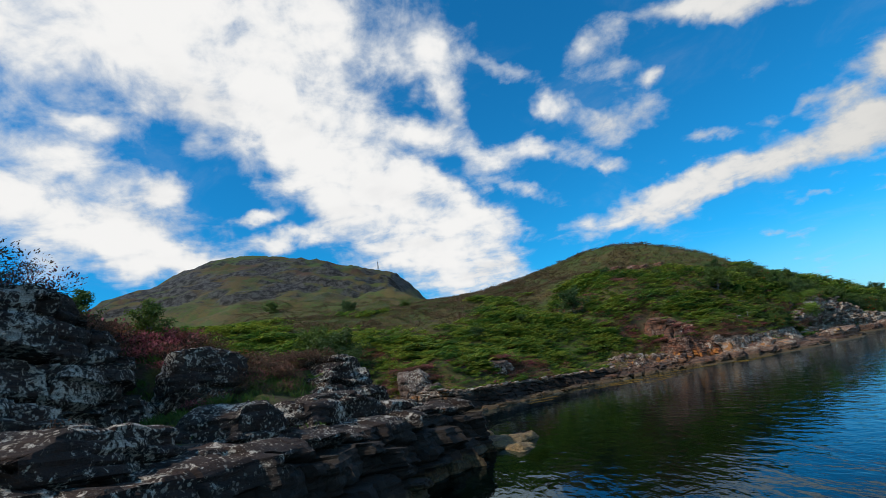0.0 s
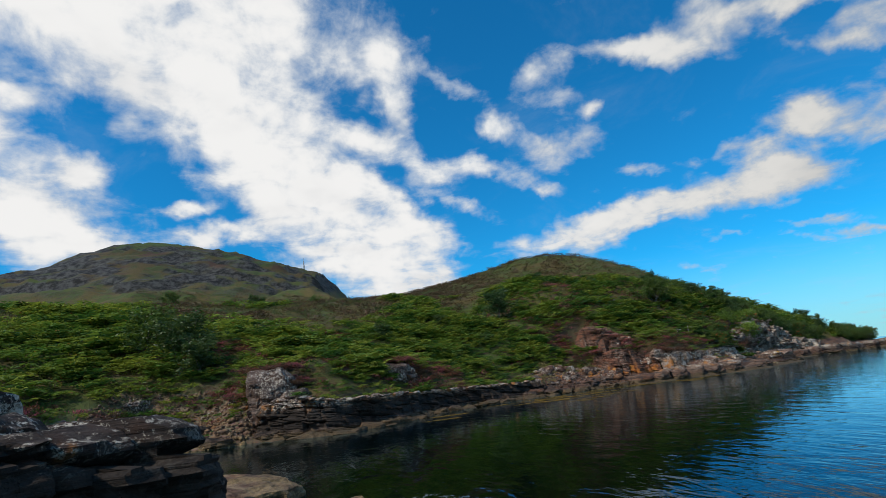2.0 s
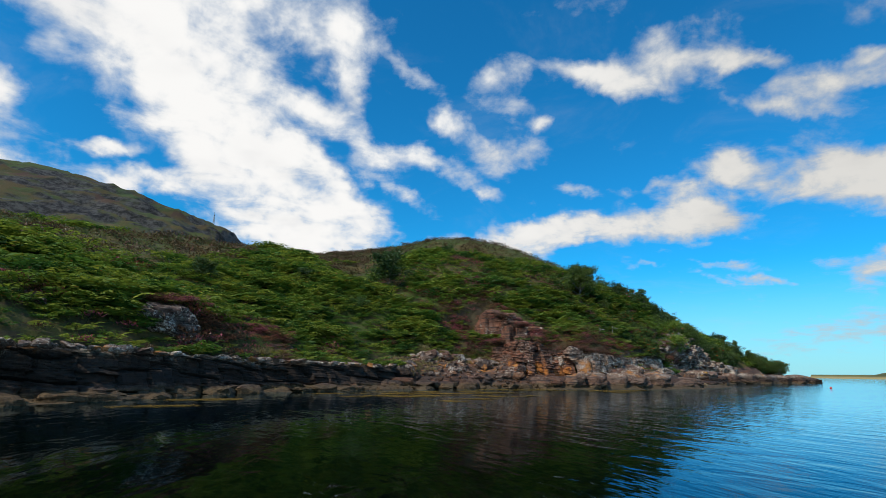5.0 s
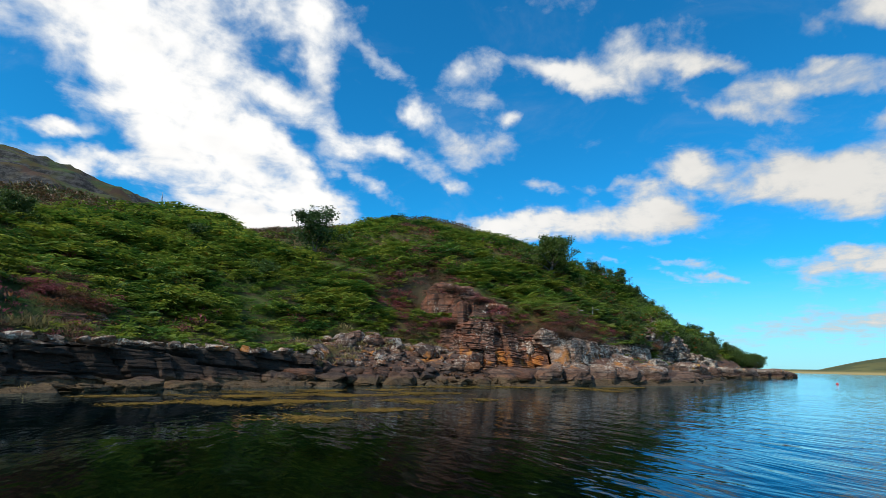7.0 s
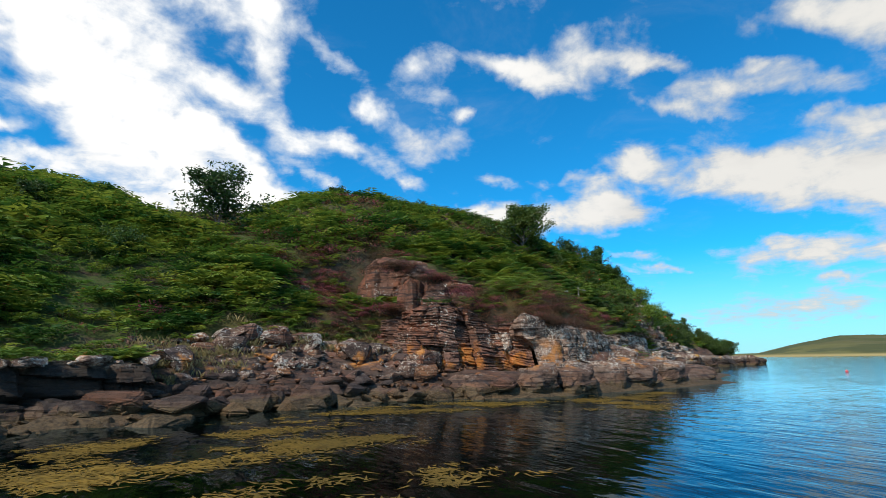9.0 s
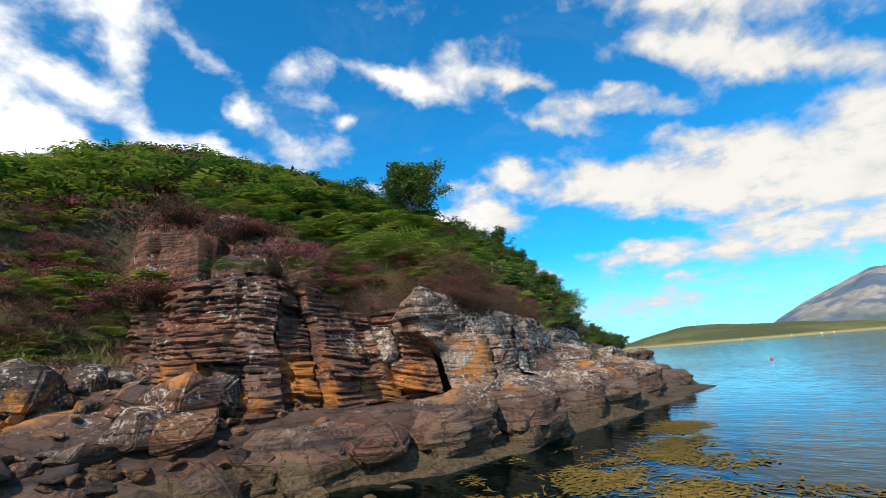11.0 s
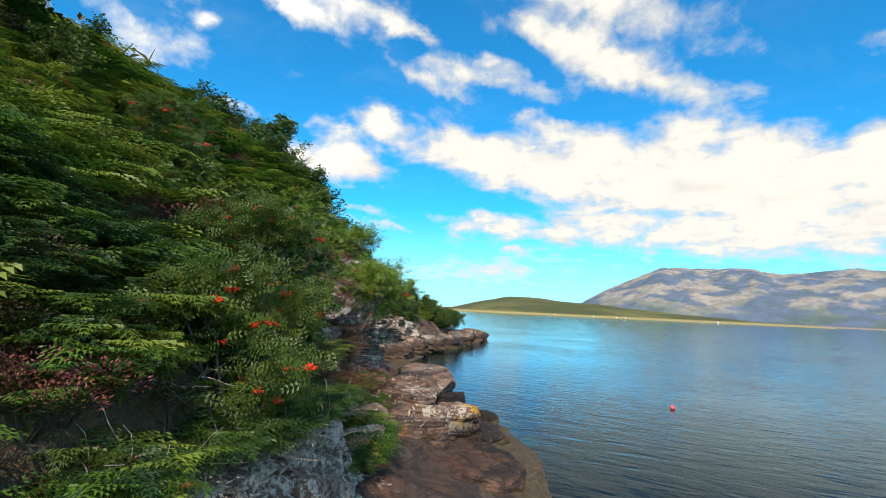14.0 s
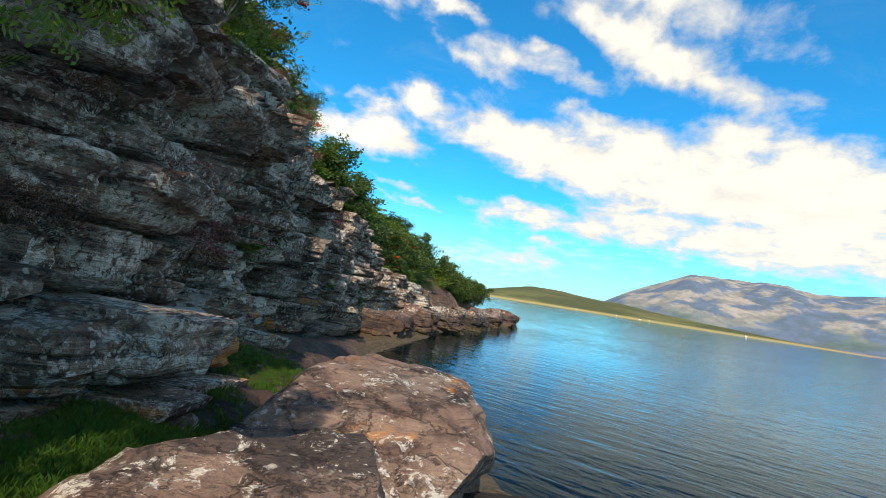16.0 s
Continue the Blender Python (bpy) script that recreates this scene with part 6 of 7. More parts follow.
def moor_grass():
    """Wind-combed grass and low heath over the summit, the saddle and the moor behind."""
    rs = np.random.RandomState(63)
    n = 26000
    x, y = rs.uniform(-75, 95, n), 62 + 150 * rs.rand(n) ** 1.3
    z = height(x, y)
    ok = (z > 8.5) & (shore_distance(x, y) > 9) & (rs.rand(n) < np.clip((z - 8) / 7, 0.1, 1))
    x, y, z = x[ok], y[ok], z[ok]
    heathy = fbm(x, y, 0.10, 3, 65) + rs.normal(0, 0.10, len(x)) > 0.06
    grass = [grass_clump(9, 740 + k) for k in range(5)]
    grass = [(co * np.array([2.2, 2.2, 1.0]), tip) for co, tip in grass]
    g = ~heathy
    scatter("grass", grass, x[g], y[g], z[g] - 0.03, rs.uniform(1.4, 2.6, g.sum()), 32, MAT_MOOR_GRASS, "olive and straw moor grass over the summit and saddle", "grass")
    low = [heather_clump(14, 760 + k, 7.5) for k in range(4)]
    scatter("heather", low, x[heathy], y[heathy], z[heathy] - 0.05, rs.uniform(1.1, 2.2, heathy.sum()), 33, MAT_HEATH, "brown heath over the summit and saddle", "heather", np.full(heathy.sum(), 0.7))


moor_grass()


def heather_caps():
    """Heather crowning the knolls, the near stack and the ledges under the eastern crag."""
    rs = np.random.RandomState(49)
    spots = [(-2.4, 43.5, 1.7, 0.9, 3.85, 60), (-3.8, 43.4, 0.9, 0.9, 2.4, 26), (-1.0, 42.8, 1.0, 0.8, 2.9, 30), (28.6, 61.2, 0.8, 0.5, 4.7, 24), (27.6, 63.4, 1.0, 0.9, 5.5, 26), (29.7, 60.9, 0.6, 0.4, 4.2, 16), (26.9, 62.0, 0.7, 0.8, 3.4, 20), (24.6, 67.6, 1.5, 2.0, 0.0, 46), (27.4, 70.2, 1.6, 1.4, 0.0, 36), (22.6, 67.0, 1.2, 1.2, 0.0, 24), (9.6, 53.9, 2.4, 1.2, 0.0, 50), (7.0, 50.6, 1.4, 0.9, 0.0, 30), (5.4, 49.9, 1.6, 0.9, 3.95, 46), (1.8, 46.6, 1.2, 0.8, 3.4, 18), (-6.2, 52.7, 4.5, 1.0, 0.0, 70), (-5.2, 45.6, 2.2, 0.8, 0.0, 40),
             (-8.9, 7.6, 1.2, 2.6, 5.4, 90), (-8.4, 10.9, 1.1, 1.4, 4.9, 50), (-8.6, 13.0, 1.0, 1.2, 3.9, 40), (-4.9, 18.6, 1.0, 1.6, 3.9, 50), (-4.9, 15.9, 1.0, 1.6, 0.0, 60), (-5.8, 14.2, 1.0, 1.2, 0.0, 40),
             (47.2, 69.9, 2.0, 1.4, 0.0, 80), (49.2, 71.5, 1.6, 1.2, 0.0, 56), (48.0, 69.5, 1.4, 0.5, 3.95, 44)]
    x = np.concatenate([cx + rs.normal(0, 0.5, k) * sx for cx, cy, sx, sy, top, k in spots])
    y = np.concatenate([cy + rs.normal(0, 0.5, k) * sy for cx, cy, sx, sy, top, k in spots])
    z = np.maximum(height(x, y), np.concatenate([np.full(k, top - 0.15) for cx, cy, sx, sy, top, k in spots]))
    tuft = [heather_clump(520, 140 + q, 1.5) for q in range(4)]
    size = rs.uniform(0.7, 1.35, len(x))
    # by the start and on the crag: the copy with shade in its colour
    old = (y < 25) | (x > 46)
    scatter("heather", tuft, x[~old], y[~old], z[~old] - 0.08, size[~old], 15, MAT_HEATHER, "flowering heather crowning the rock knolls", "heather")
    scatter("heather", tuft, x[old], y[old], z[old] - 0.08, size[old], 18, MAT_HEATHER_DARK, "heather coloured dark for shade, crowning the rocks", "heather")
    n = 46
    k = rs.uniform(1.6, 4.2, n)
    i, f = k.astype(int), (k % 1)[:, None]
    foot, top = np.array(EAST_FOOT), np.array(EAST_TOP)
    a, b = foot[i] * (1 - f) + foot[i + 1] * f, top[i] * (1 - f) + top[i + 1] * f
    p = a + (b - a) * ((2.65 + rs.normal(0, 0.28, n) - a[:, 2]) / (b[:, 2] - a[:, 2]))[:, None] + np.array([0.45, -0.45, 0.0]) * rs.uniform(0.3, 1.0, (n, 1))
    # mounds spilling over the rim of the buttress
    m = 96
    k = rs.uniform(6.5, 9.9, m)
    i, f = k.astype(int), (k % 1)[:, None]
    c = np.array(SEA_TOP)[i] * (1 - f) + np.array(SEA_TOP)[i + 1] * f
    back = rs.uniform(-0.35, 1.25, m)
    mx, my = c[:, 0] - back * 0.5, c[:, 1] + back * 0.86
    mz = np.where(back > 0.25, np.maximum(height(mx, my), c[:, 2] + 0.05 * back), c[:, 2] - 0.05 + 0.9 * np.minimum(back, 0))
    mound = [heather_clump(2600, 170 + q, 0.46) for q in range(4)]
    scatter("heather", mound, mx, my, mz - 0.08, rs.uniform(0.75, 1.25, m), 17, MAT_HEATHER, "pink and rust heather mounds spilling over the rim of the buttress", "heather", lean=0.2)
    dense = [heather_clump(1300, 150 + q, 0.9) for q in range(3)]
    scatter("heather", dense, p[:, 0], p[:, 1], p[:, 2] - 0.2, rs.uniform(0.7, 1.15, n), 16, MAT_HEATHER_DARK, "dark heather hanging from the crag", "heather", lean=0.3)


heather_caps()


def ledge_plants():
    """Heather, bush and fern tufts rooted on the ledges of the eastern crag."""
    rs = np.random.RandomState(48)
    foot, top = np.array(EAST_FOOT), np.array(EAST_TOP)
    k = rs.uniform(0.2, 9.5, 95)
    i, f = k.astype(int), (k % 1)[:, None]
    a, b = foot[i] * (1 - f) + foot[i + 1] * f, top[i] * (1 - f) + top[i + 1] * f
    v = rs.choice([0.30, 0.55, 0.8, 1.0], 95)[:, None] + rs.normal(0, 0.05, (95, 1))
    p = a + (b - a) * v + np.array([0.16, -0.16, 0.0])
    h0 = [heather_clump(800, 180 + q, 1.2) for q in range(3)]
    fern = [bracken_clump(6, 8, 190 + q) for q in range(3)]
    pick = rs.rand(95) < 0.6
    scatter("heather", h0, p[pick, 0], p[pick, 1], p[pick, 2] - 0.1, rs.uniform(0.6, 1.2, pick.sum()), 11, MAT_HEATHER, "dark heather cushions rooted on the ledges of the crag", "heather")
    scatter("bracken", fern, p[~pick, 0], p[~pick, 1], p[~pick, 2] - 0.1, rs.uniform(0.5, 0.8, (~pick).sum()), 12, MAT_BRACKEN, "ferns rooted on the ledges of the crag", "bracken")


ledge_plants()


def terrace_ferns():
    """Thick ferns spilling over the rim of the low terrace under the eastern crag."""
    rs = np.random.RandomState(52)
    foot, top = np.array(SEA_FOOT), np.array(SEA_TOP)
    n = 520
    k = rs.uniform(12.5, 16.0, n).clip(0, len(foot) - 1.001)
    i, f = k.astype(int), (k % 1)[:, None]
    b = top[i] * (1 - f) + top[i + 1] * f
    back = rs.uniform(0.05, 2.3, n)
    x, y = b[:, 0] - back * 0.55, b[:, 1] + back * 0.83
    z = np.maximum(height(x, y), b[:, 2] - 0.05) + 0.12 * back
    fern = [bracken_clump(7, 9, 290 + q, 4) for q in range(4)]
    scatter("bracken", fern, x, y, z - 0.05, rs.uniform(0.36, 0.62, n), 13, MAT_FERN_SHADED, "dense ferns coloured dark for shade, spilling over the rim of the rock terrace", "bracken", lean=0.25)


terrace_ferns()


def turf_tufts():
    rs = np.random.RandomState(44)
    spots = [(-14.5, 38, 2.0, 5, 500), (54.4, 72.75, 1.5, 0.75, 1100), (50.9, 69.75, 1.0, 0.6, 750), (57.4, 75.2, 1.5, 0.6, 500), (53.4, 71.5, 1.1, 0.6, 520), (52.2, 70.4, 0.9, 0.5, 360), (40.2, 61.5, 0.9, 0.7, 160), (38.2, 60.9, 0.8, 0.6, 140),
             (57.4, 72.6, 0.9, 0.5, 120), (47.3, 67.0, 1.0, 0.5, 120), (-4.0, 21.5, 3.0, 2.0, 400), (-6.5, 11, 3, 3, 400), (-5.3, 15.4, 1.2, 1.6, 300)]
    xs, ys = [], []
    for cx, cy, sx, sy, k in spots:
        a = radians(40) if cx > 35 else 0.0
        u, v = rs.normal(0, 0.5, (2, k))
        xs.append(cx + u * sx * math.cos(a) - v * sy * math.sin(a))
        ys.append(cy + u * sx * math.sin(a) + v * sy * math.cos(a))
    x, y = np.concatenate(xs), np.concatenate(ys)
    z = height(x, y)
    ok = (z > 0.75) & (z < np.where(x > 35, 2.3, 9))
    protos = [grass_clump(30, 700 + k) for k in range(5)]
    scatter("grass", protos, x[ok], y[ok], z[ok] - 0.02, np.where(x > 15, 0.38, 1.0)[ok] * rs.uniform(0.6, 1.2, len(x))[ok], 7, MAT_GRASS, "tufts of green and straw-coloured grass on the turf", "grass")


turf_tufts()


def straw_bank():
    """Dry straw-coloured grass on the bank between boulders and bracken."""
    rs = np.random.RandomState(61)
    n = 900
    x = rs.uniform(9, 27.5, n)
    y = np.interp(x, [9, 15.7, 17.9, 22, 27.5], [50.6, 55.9, 57.6, 61.2, 61.6]) + rs.normal(0.3, 0.55, n)
    z = height(x, y)
    protos = [grass_clump(26, 720 + k) for k in range(5)]
    scatter("grass", protos, x, y, z - 0.02, rs.uniform(0.7, 1.5, n), 31, MAT_STRAW, "dry straw-coloured grass tufts behind the boulders", "grass")


straw_bank()


def rim_growth():
    """Ferns, heather and bare woody stems on the crumbling rim of the shore bluff."""
    rs = np.random.RandomState(57)
    spots = [(30.2, 60.3, 0.8, 0.6, 70), (37.6, 62.5, 1.3, 0.6, 40), (39.8, 63.2, 1.5, 0.6, 60), (41.0, 63.6, 0.9, 0.6, 40), (25.2, 62.7, 1.2, 0.6, 26), (30.2, 60.9, 0.8, 0.5, 20)]
    spots += [(25.1, 67.9, 1.0, 0.8, 26), (24.2, 67.5, 1.0, 0.8, 26), (25.8, 67.8, 1.0, 0.8, 26), (24.9, 62.9, 1.0, 0.8, 26), (24.7, 62.7, 1.0, 0.8, 26)]
    x = np.concatenate([cx + rs.normal(0, 0.55, k) * sx for cx, cy, sx, sy, k in spots])
    y = np.concatenate([cy + rs.normal(0, 0.55, k) * sy for cx, cy, sx, sy, k in spots])
    ok = track_distance(x, y) > 1.9
    x, y = x[ok], y[ok]
    z = height(x, y)
    pick = rs.rand(len(x)) < 0.5
    fern = [bracken_clump(6, 9, 390 + q, 4) for q in range(4)]
    bush = [heather_clump(1100, 380 + q, 1.0) for q in range(3)]
    scatter("bracken", fern, x[pick], y[pick], z[pick] - 0.05, rs.uniform(0.35, 0.62, pick.sum()), 21, MAT_BRACKEN, "young ferns on the crumbling rim of the bluff", "bracken", lean=0.2)
    scatter("heather", bush, x[~pick], y[~pick], z[~pick] - 0.05, rs.uniform(0.6, 1.2, (~pick).sum()), 22, MAT_HEATHER, "heather cushions on the crumbling rim of the bluff", "heather")
    # ferns filling the corner between terrace and crag
    n = 240
    x, y = rs.normal(46.9, 0.75, n), rs.normal(66.7, 0.6, n)
    z = height(x, y)
    ok = (track_distance(x, y) > 1.5) & (z < np.where(track_distance(x, y) > 2.6, 3.2, 2.1)) & (x < 48.4)
    scatter("bracken", fern, x[ok], y[ok], z[ok] - 0.05, rs.uniform(0.55, 0.95, ok.sum()), 24, MAT_BRACKEN_BRIGHT, "green ferns in the corner under the crag", "bracken", lean=0.2)
    # bare stems
    protos = []
    for s in range(5):
        out = Tris()
        r2 = np.random.RandomState(360 + s)
        for k in range(9):
            p = np.array([r2.normal(0, 0.10), r2.normal(0, 0.10), 0.0])
            a = r2.uniform(0, 2 * math.pi)
            w = np.array([math.cos(a), math.sin(a), r2.uniform(0.5, 1.1)])
            width = r2.uniform(0.004, 0.008)
            for q in range(6):
                w = w + r2.normal(0, 0.30, 3) - np.array([0, 0, 0.16])
                e = p + w / np.linalg.norm(w) * r2.uniform(0.05, 0.10)
                side = np.cross(e - p, (0.3, 0.2, 1.0))
                side = side / (np.linalg.norm(side) + 1e-9) * width
                lift = np.array([0, 0, width])
                out.tri(p - side, p + side, e)
                out.tri(p + lift, p - lift, e)
                out.tri(p + side, e + side * 0.8, e - side * 0.8)
                p, width = e, width * 0.85
        protos.append(out.arrays())
    foot, top = np.array(SEA_FOOT), np.array(SEA_TOP)
    n = 110
    k = rs.uniform(7.6, 15.6, n)
    i, f = k.astype(int), (k % 1)[:, None]
    b = top[i] * (1 - f) + top[i + 1] * f
    back = rs.uniform(-0.05, 0.8, n)
    bx, by = b[:, 0] - back * 0.45, b[:, 1] + back * 0.89
    bz = np.maximum(height(bx, by), b[:, 2] - 0.04)
    scatter("woody_stems", protos, bx, by, bz, rs.uniform(0.7, 1.5, n), 23, MAT_TWIG, "bare grey heather stems trailing over the rim of the bluff", "twigs", lean=0.3)


rim_growth()

# ---- trees and bushes ----
def limb(bm, pts, radii, sides=6):
    """A tapered, bent tube."""
    rings = []
    for i, (p, r) in enumerate(zip(pts, radii)):
        a = pts[max(i - 1, 0)]
        b = pts[min(i + 1, len(pts) - 1)]
        way = (b - a).normalized()
        u = way.orthogonal().normalized()
        v = way.cross(u)
        rings.append([bm.verts.new(p + (u * math.cos(2 * math.pi * k / sides) + v * math.sin(2 * math.pi * k / sides)) * r) for k in range(sides)])
    for r0, r1 in zip(rings[:-1], rings[1:]):
        for k in range(sides):
            bm.faces.new((r0[k], r0[(k + 1) % sides], r1[(k + 1) % sides], r1[k]))
    bm.faces.new(rings[-1])


def wander(start, way, length, bend, rng, steps=5, lift=0.15):
    pts, p, w = [start.copy()], start.copy(), way.normalized()
    for k in range(steps):
        w = (w + Vector((rng.uniform(-bend, bend), rng.uniform(-bend, bend), rng.uniform(-bend, bend) + lift * 0.4))).normalized()
        p = p + w * (length / steps)
        pts.append(p.copy())
    return pts


def make_tree(name, tall, spread, seed, mat_leaf, leaves=2600, leaf=0.085, stems=1, bare=0.25, berries=0, lean=(0.0, 0.0), pinnate=0):
    """A small wind-bent tree: trunk and limbs, a crown of single leaves in clumps, berries in bunches. Its foot is at the origin."""
    rng = random.Random(seed)
    bm = bmesh.new()
    tips = []
    for st in range(stems):
        a0 = rng.uniform(0, 6.28)
        way = Vector((lean[0] + 0.35 * (stems > 1) * math.cos(a0), lean[1] + 0.35 * (stems > 1) * math.sin(a0), 1))
        trunk = wander(Vector((0.06 * st, 0.04 * st, -0.25)), way, tall * 0.72, 0.16, rng, 7)
        r0 = (0.028 if stems == 1 else 0.017) * tall / math.sqrt(stems)
        limb(bm, trunk, [r0 * (1 - 0.11 * k) for k in range(len(trunk))], 7)
        count = int(11 / stems) + 4
        for k in range(count):
            t = bare + (1 - bare) * (k + rng.random()) / count
            i = min(int(t * (len(trunk) - 1)), len(trunk) - 2)
            p = trunk[i].lerp(trunk[i + 1], t * (len(trunk) - 1) - i)
            a = k * 2.4 + rng.uniform(-0.5, 0.5)
            reach = spread * (0.55 + 0.6 * rng.random()) * (1.0 - 0.55 * max(0, t - 0.45) / 0.55)
            way = Vector((math.cos(a), math.sin(a), 0.35 + 0.7 * t))
            br = wander(p, way, reach, 0.25, rng, 5)
            limb(bm, br, [r0 * 0.42 * (1 - 0.16 * q) for q in range(len(br))], 5)
            tips.append((br[-1], 1.0))
            tips.append((br[3], 0.8))
            for q in range(4):
                i2 = rng.randint(2, 4)
                tw = wander(br[i2], Vector((rng.gauss(0, 1), rng.gauss(0, 1), 0.4 + rng.random())), reach * 0.45, 0.3, rng, 3)
                limb(bm, tw, [r0 * 0.14, r0 * 0.11, r0 * 0.08, r0 * 0.05], 3)
                tips.append((tw[-1], 0.8))
                tips.append((tw[1], 0.5))
        tips.append((trunk[-1], 1.0))
    root = empty(name, Matrix.Identity(4))
    part("trunk", bm, MAT_BARK, root)
    rs = np.random.RandomState(seed)
    out = []
    w = np.array([t[1] for t in tips])
    pick = rs.choice(len(tips), leaves, p=w / w.sum())
    centre = np.array([t[0] for t in tips])[pick]
    g = np.clip(rs.normal(0, 1, (leaves, 3)), -1.7, 1.7) * np.array([0.15, 0.15, 0.10]) * spread * 0.62
    c = centre + g
    c[:, 2] = np.maximum(c[:, 2], 0.15)
    a = rs.normal(0, 1, (leaves, 3))
    a[:, 2] *= 0.45
    a /= np.linalg.norm(a, axis=1)[:, None]
    b = np.cross(a, rs.normal(0, 1, (leaves, 3)))
    b /= np.linalg.norm(b, axis=1)[:, None]
    s = leaf * rs.uniform(0.6, 1.3, leaves)[:, None]
    if pinnate:
        # each leaf is a stalk's length of paired leaflets
        quads = []
        for k in range(pinnate):
            for sg in (-1, 1):
                p = c + a * s * (2.0 * (k + 0.5) / pinnate - 1)
                o = b * sg * s * 0.62 * math.sin(math.pi * (0.25 + 0.65 * (k + 0.5) / pinnate)) + a * s * 0.22
                wd = a * s * 0.13
                quads.append(np.stack([p, p + o * 0.55 - wd, p + o, p + o * 0.55 + wd], 1))
        co = np.concatenate(quads).reshape(-1, 3)
    else:
        co = np.stack([c - a * s, c + b * s * 0.42, c + a * s, c - b * s * 0.42], 1).reshape(-1, 3)
    me = mesh_arrays("crown", co, np.arange(len(co)).reshape(-1, 4), None, False)
    me.materials.append(mat_leaf)
    link_part("crown", me, root)
    for k in range(berries):
        bb = bmesh.new()
        p, _ = tips[rng.randrange(len(tips))]
        p = p + Vector((rng.gauss(0, 0.12), rng.gauss(0, 0.12), rng.uniform(-0.1, 0.05)))
        for q in range(24):
            off = Vector((rng.gauss(0, 0.034), rng.gauss(0, 0.034), rng.gauss(0, 0.018)))
            bmesh.ops.create_icosphere(bb, subdivisions=1, radius=0.018, matrix=Matrix.Translation(p + off))
        part("berry_bunch", bb, MAT_BERRY, root, "bunch of scarlet rowan berries")
    return root


def set_tree(proto, x, y, s, yaw, label, z=None, group="", tilt=(0, 0)):
    z = ground_z(x, y) if z is None else z
    ob = copy_thing(proto, pose(x, y, z, tilt[0], tilt[1], yaw))
    ob.scale = (s, s, s)
    return tagged(ob, label, "tree", group)


def build_trees():
    rowan_a = make_tree("rowan_tree", 3.9, 1.95, 1, MAT_LEAF, 15000, 0.066, 1, 0.28)
    rowan_b = make_tree("rowan_tree", 3.3, 1.35, 2, MAT_LEAF, 3800, 0.095, 3, 0.04, 24, pinnate=4)
    bush_a = make_tree("bush", 2.6, 1.5, 3, MAT_LEAF_DARK, 4800, 0.07, 3, 0.08)
    bush_b = make_tree("bush", 2.2, 1.35, 4, MAT_LEAF, 4600, 0.07, 3, 0.06)
    birch = make_tree("birch_tree", 3.8, 1.2, 5, MAT_LEAF, 3800, 0.065, 1, 0.25, lean=(0.12, -0.05))
    gnarl = make_tree("rowan_tree", 2.9, 1.6, 6, MAT_LEAF_LIGHT, 2500, 0.09, 3, 0.30, 6, (0.5, -0.35), pinnate=5)
    top = "small round-crowned tree standing alone on the bracken slope"
    # the lone trees: foot, size
    tagged(rowan_a, "wind-shaped rowan tree with a dense dome crown on the slope", "tree")
    rowan_a.matrix_world = pose(40.4, 71.4, ground_z(40.4, 71.4) - 0.5, 0, 0, 30) @ Matrix.Diagonal((1.32, 1.32, 1.32, 1))
    set_tree(bush_a, 20.2, 73.0, 1.75, 40, top)
    tagged(birch, "slim birch sapling beside the rowan", "tree")
    birch.matrix_world = pose(42.6, 70.3, ground_z(42.6, 70.3) - 0.1, 0, 0, 0) @ Matrix.Diagonal((0.62, 0.62, 0.62, 1))
    set_tree(rowan_b, 43.7, 68.2, 0.62, 10, "small sparse rowan sapling on the skyline")
    # bushes down to the shore, hung with berries
    tagged(rowan_b, "rowan bush hung with bunches of red berries above the shore", "tree")
    rowan_b.matrix_world = pose(42.3, 63.9, ground_z(42.3, 63.9) - 0.1, 0, 0, 0) @ Matrix.Diagonal((0.76, 0.76, 0.76, 1))
    tagged(bush_a, "dense dark green bush on the steep bank", "bush")
    bush_a.matrix_world = pose(45.2, 69.0, ground_z(45.2, 69.0) - 0.3, 0, 0, 0) @ Matrix.Diagonal((0.5, 0.5, 0.5, 1))
    tagged(bush_b, "low rounded green bush on the bank", "bush")
    bush_b.matrix_world = pose(44.2, 64.5, ground_z(44.2, 64.5) - 0.3, 0, 0, 50) @ Matrix.Diagonal((0.5, 0.5, 0.5, 1))
    tagged(gnarl, "gnarled rowan with bare sinuous branches leaning over the rocks", "tree")
    gnarl.matrix_world = pose(51.0, 70.95, 2.8, 0, 0, 0) @ Matrix.Diagonal((1.15, 1.15, 1.2, 1))
    for x, y, s, yaw in ((53.2, 74.6, 0.95, 60), (50.9, 72.6, 1.0, 200), (54.9, 75.3, 1.05, 20), (49.6, 71.2, 0.8, 130)):
        set_tree(gnarl, x, y, s, yaw, "leaning rowan on top of the crag", max(ground_z(x, y), 5.2), "trees on the crag")
    for proto, x, y, s, yaw in ((birch, 49.9, 72.0, 0.8, 300), (rowan_a, 52.4, 75.6, 0.7, 45), (birch, 56.6, 78.6, 0.9, 15),
                                (rowan_b, 43.6, 65.6, 0.85, 140), (bush_a, 44.5, 66.5, 0.85, 200), (bush_b, 43.0, 65.2, 0.7, 30), (rowan_b, 45.3, 67.4, 0.8, 250), (birch, 44.3, 66.9, 0.75, 90)):
        set_tree(proto, x, y, s, yaw, "small tree rooted on the steep bank above the crag", ground_z(x, y) - 0.2, "trees on the bank")
    rng = random.Random(31)
    # thicket along the steep eastern slope
    protos = [rowan_b, bush_a, bush_b, birch, rowan_a]
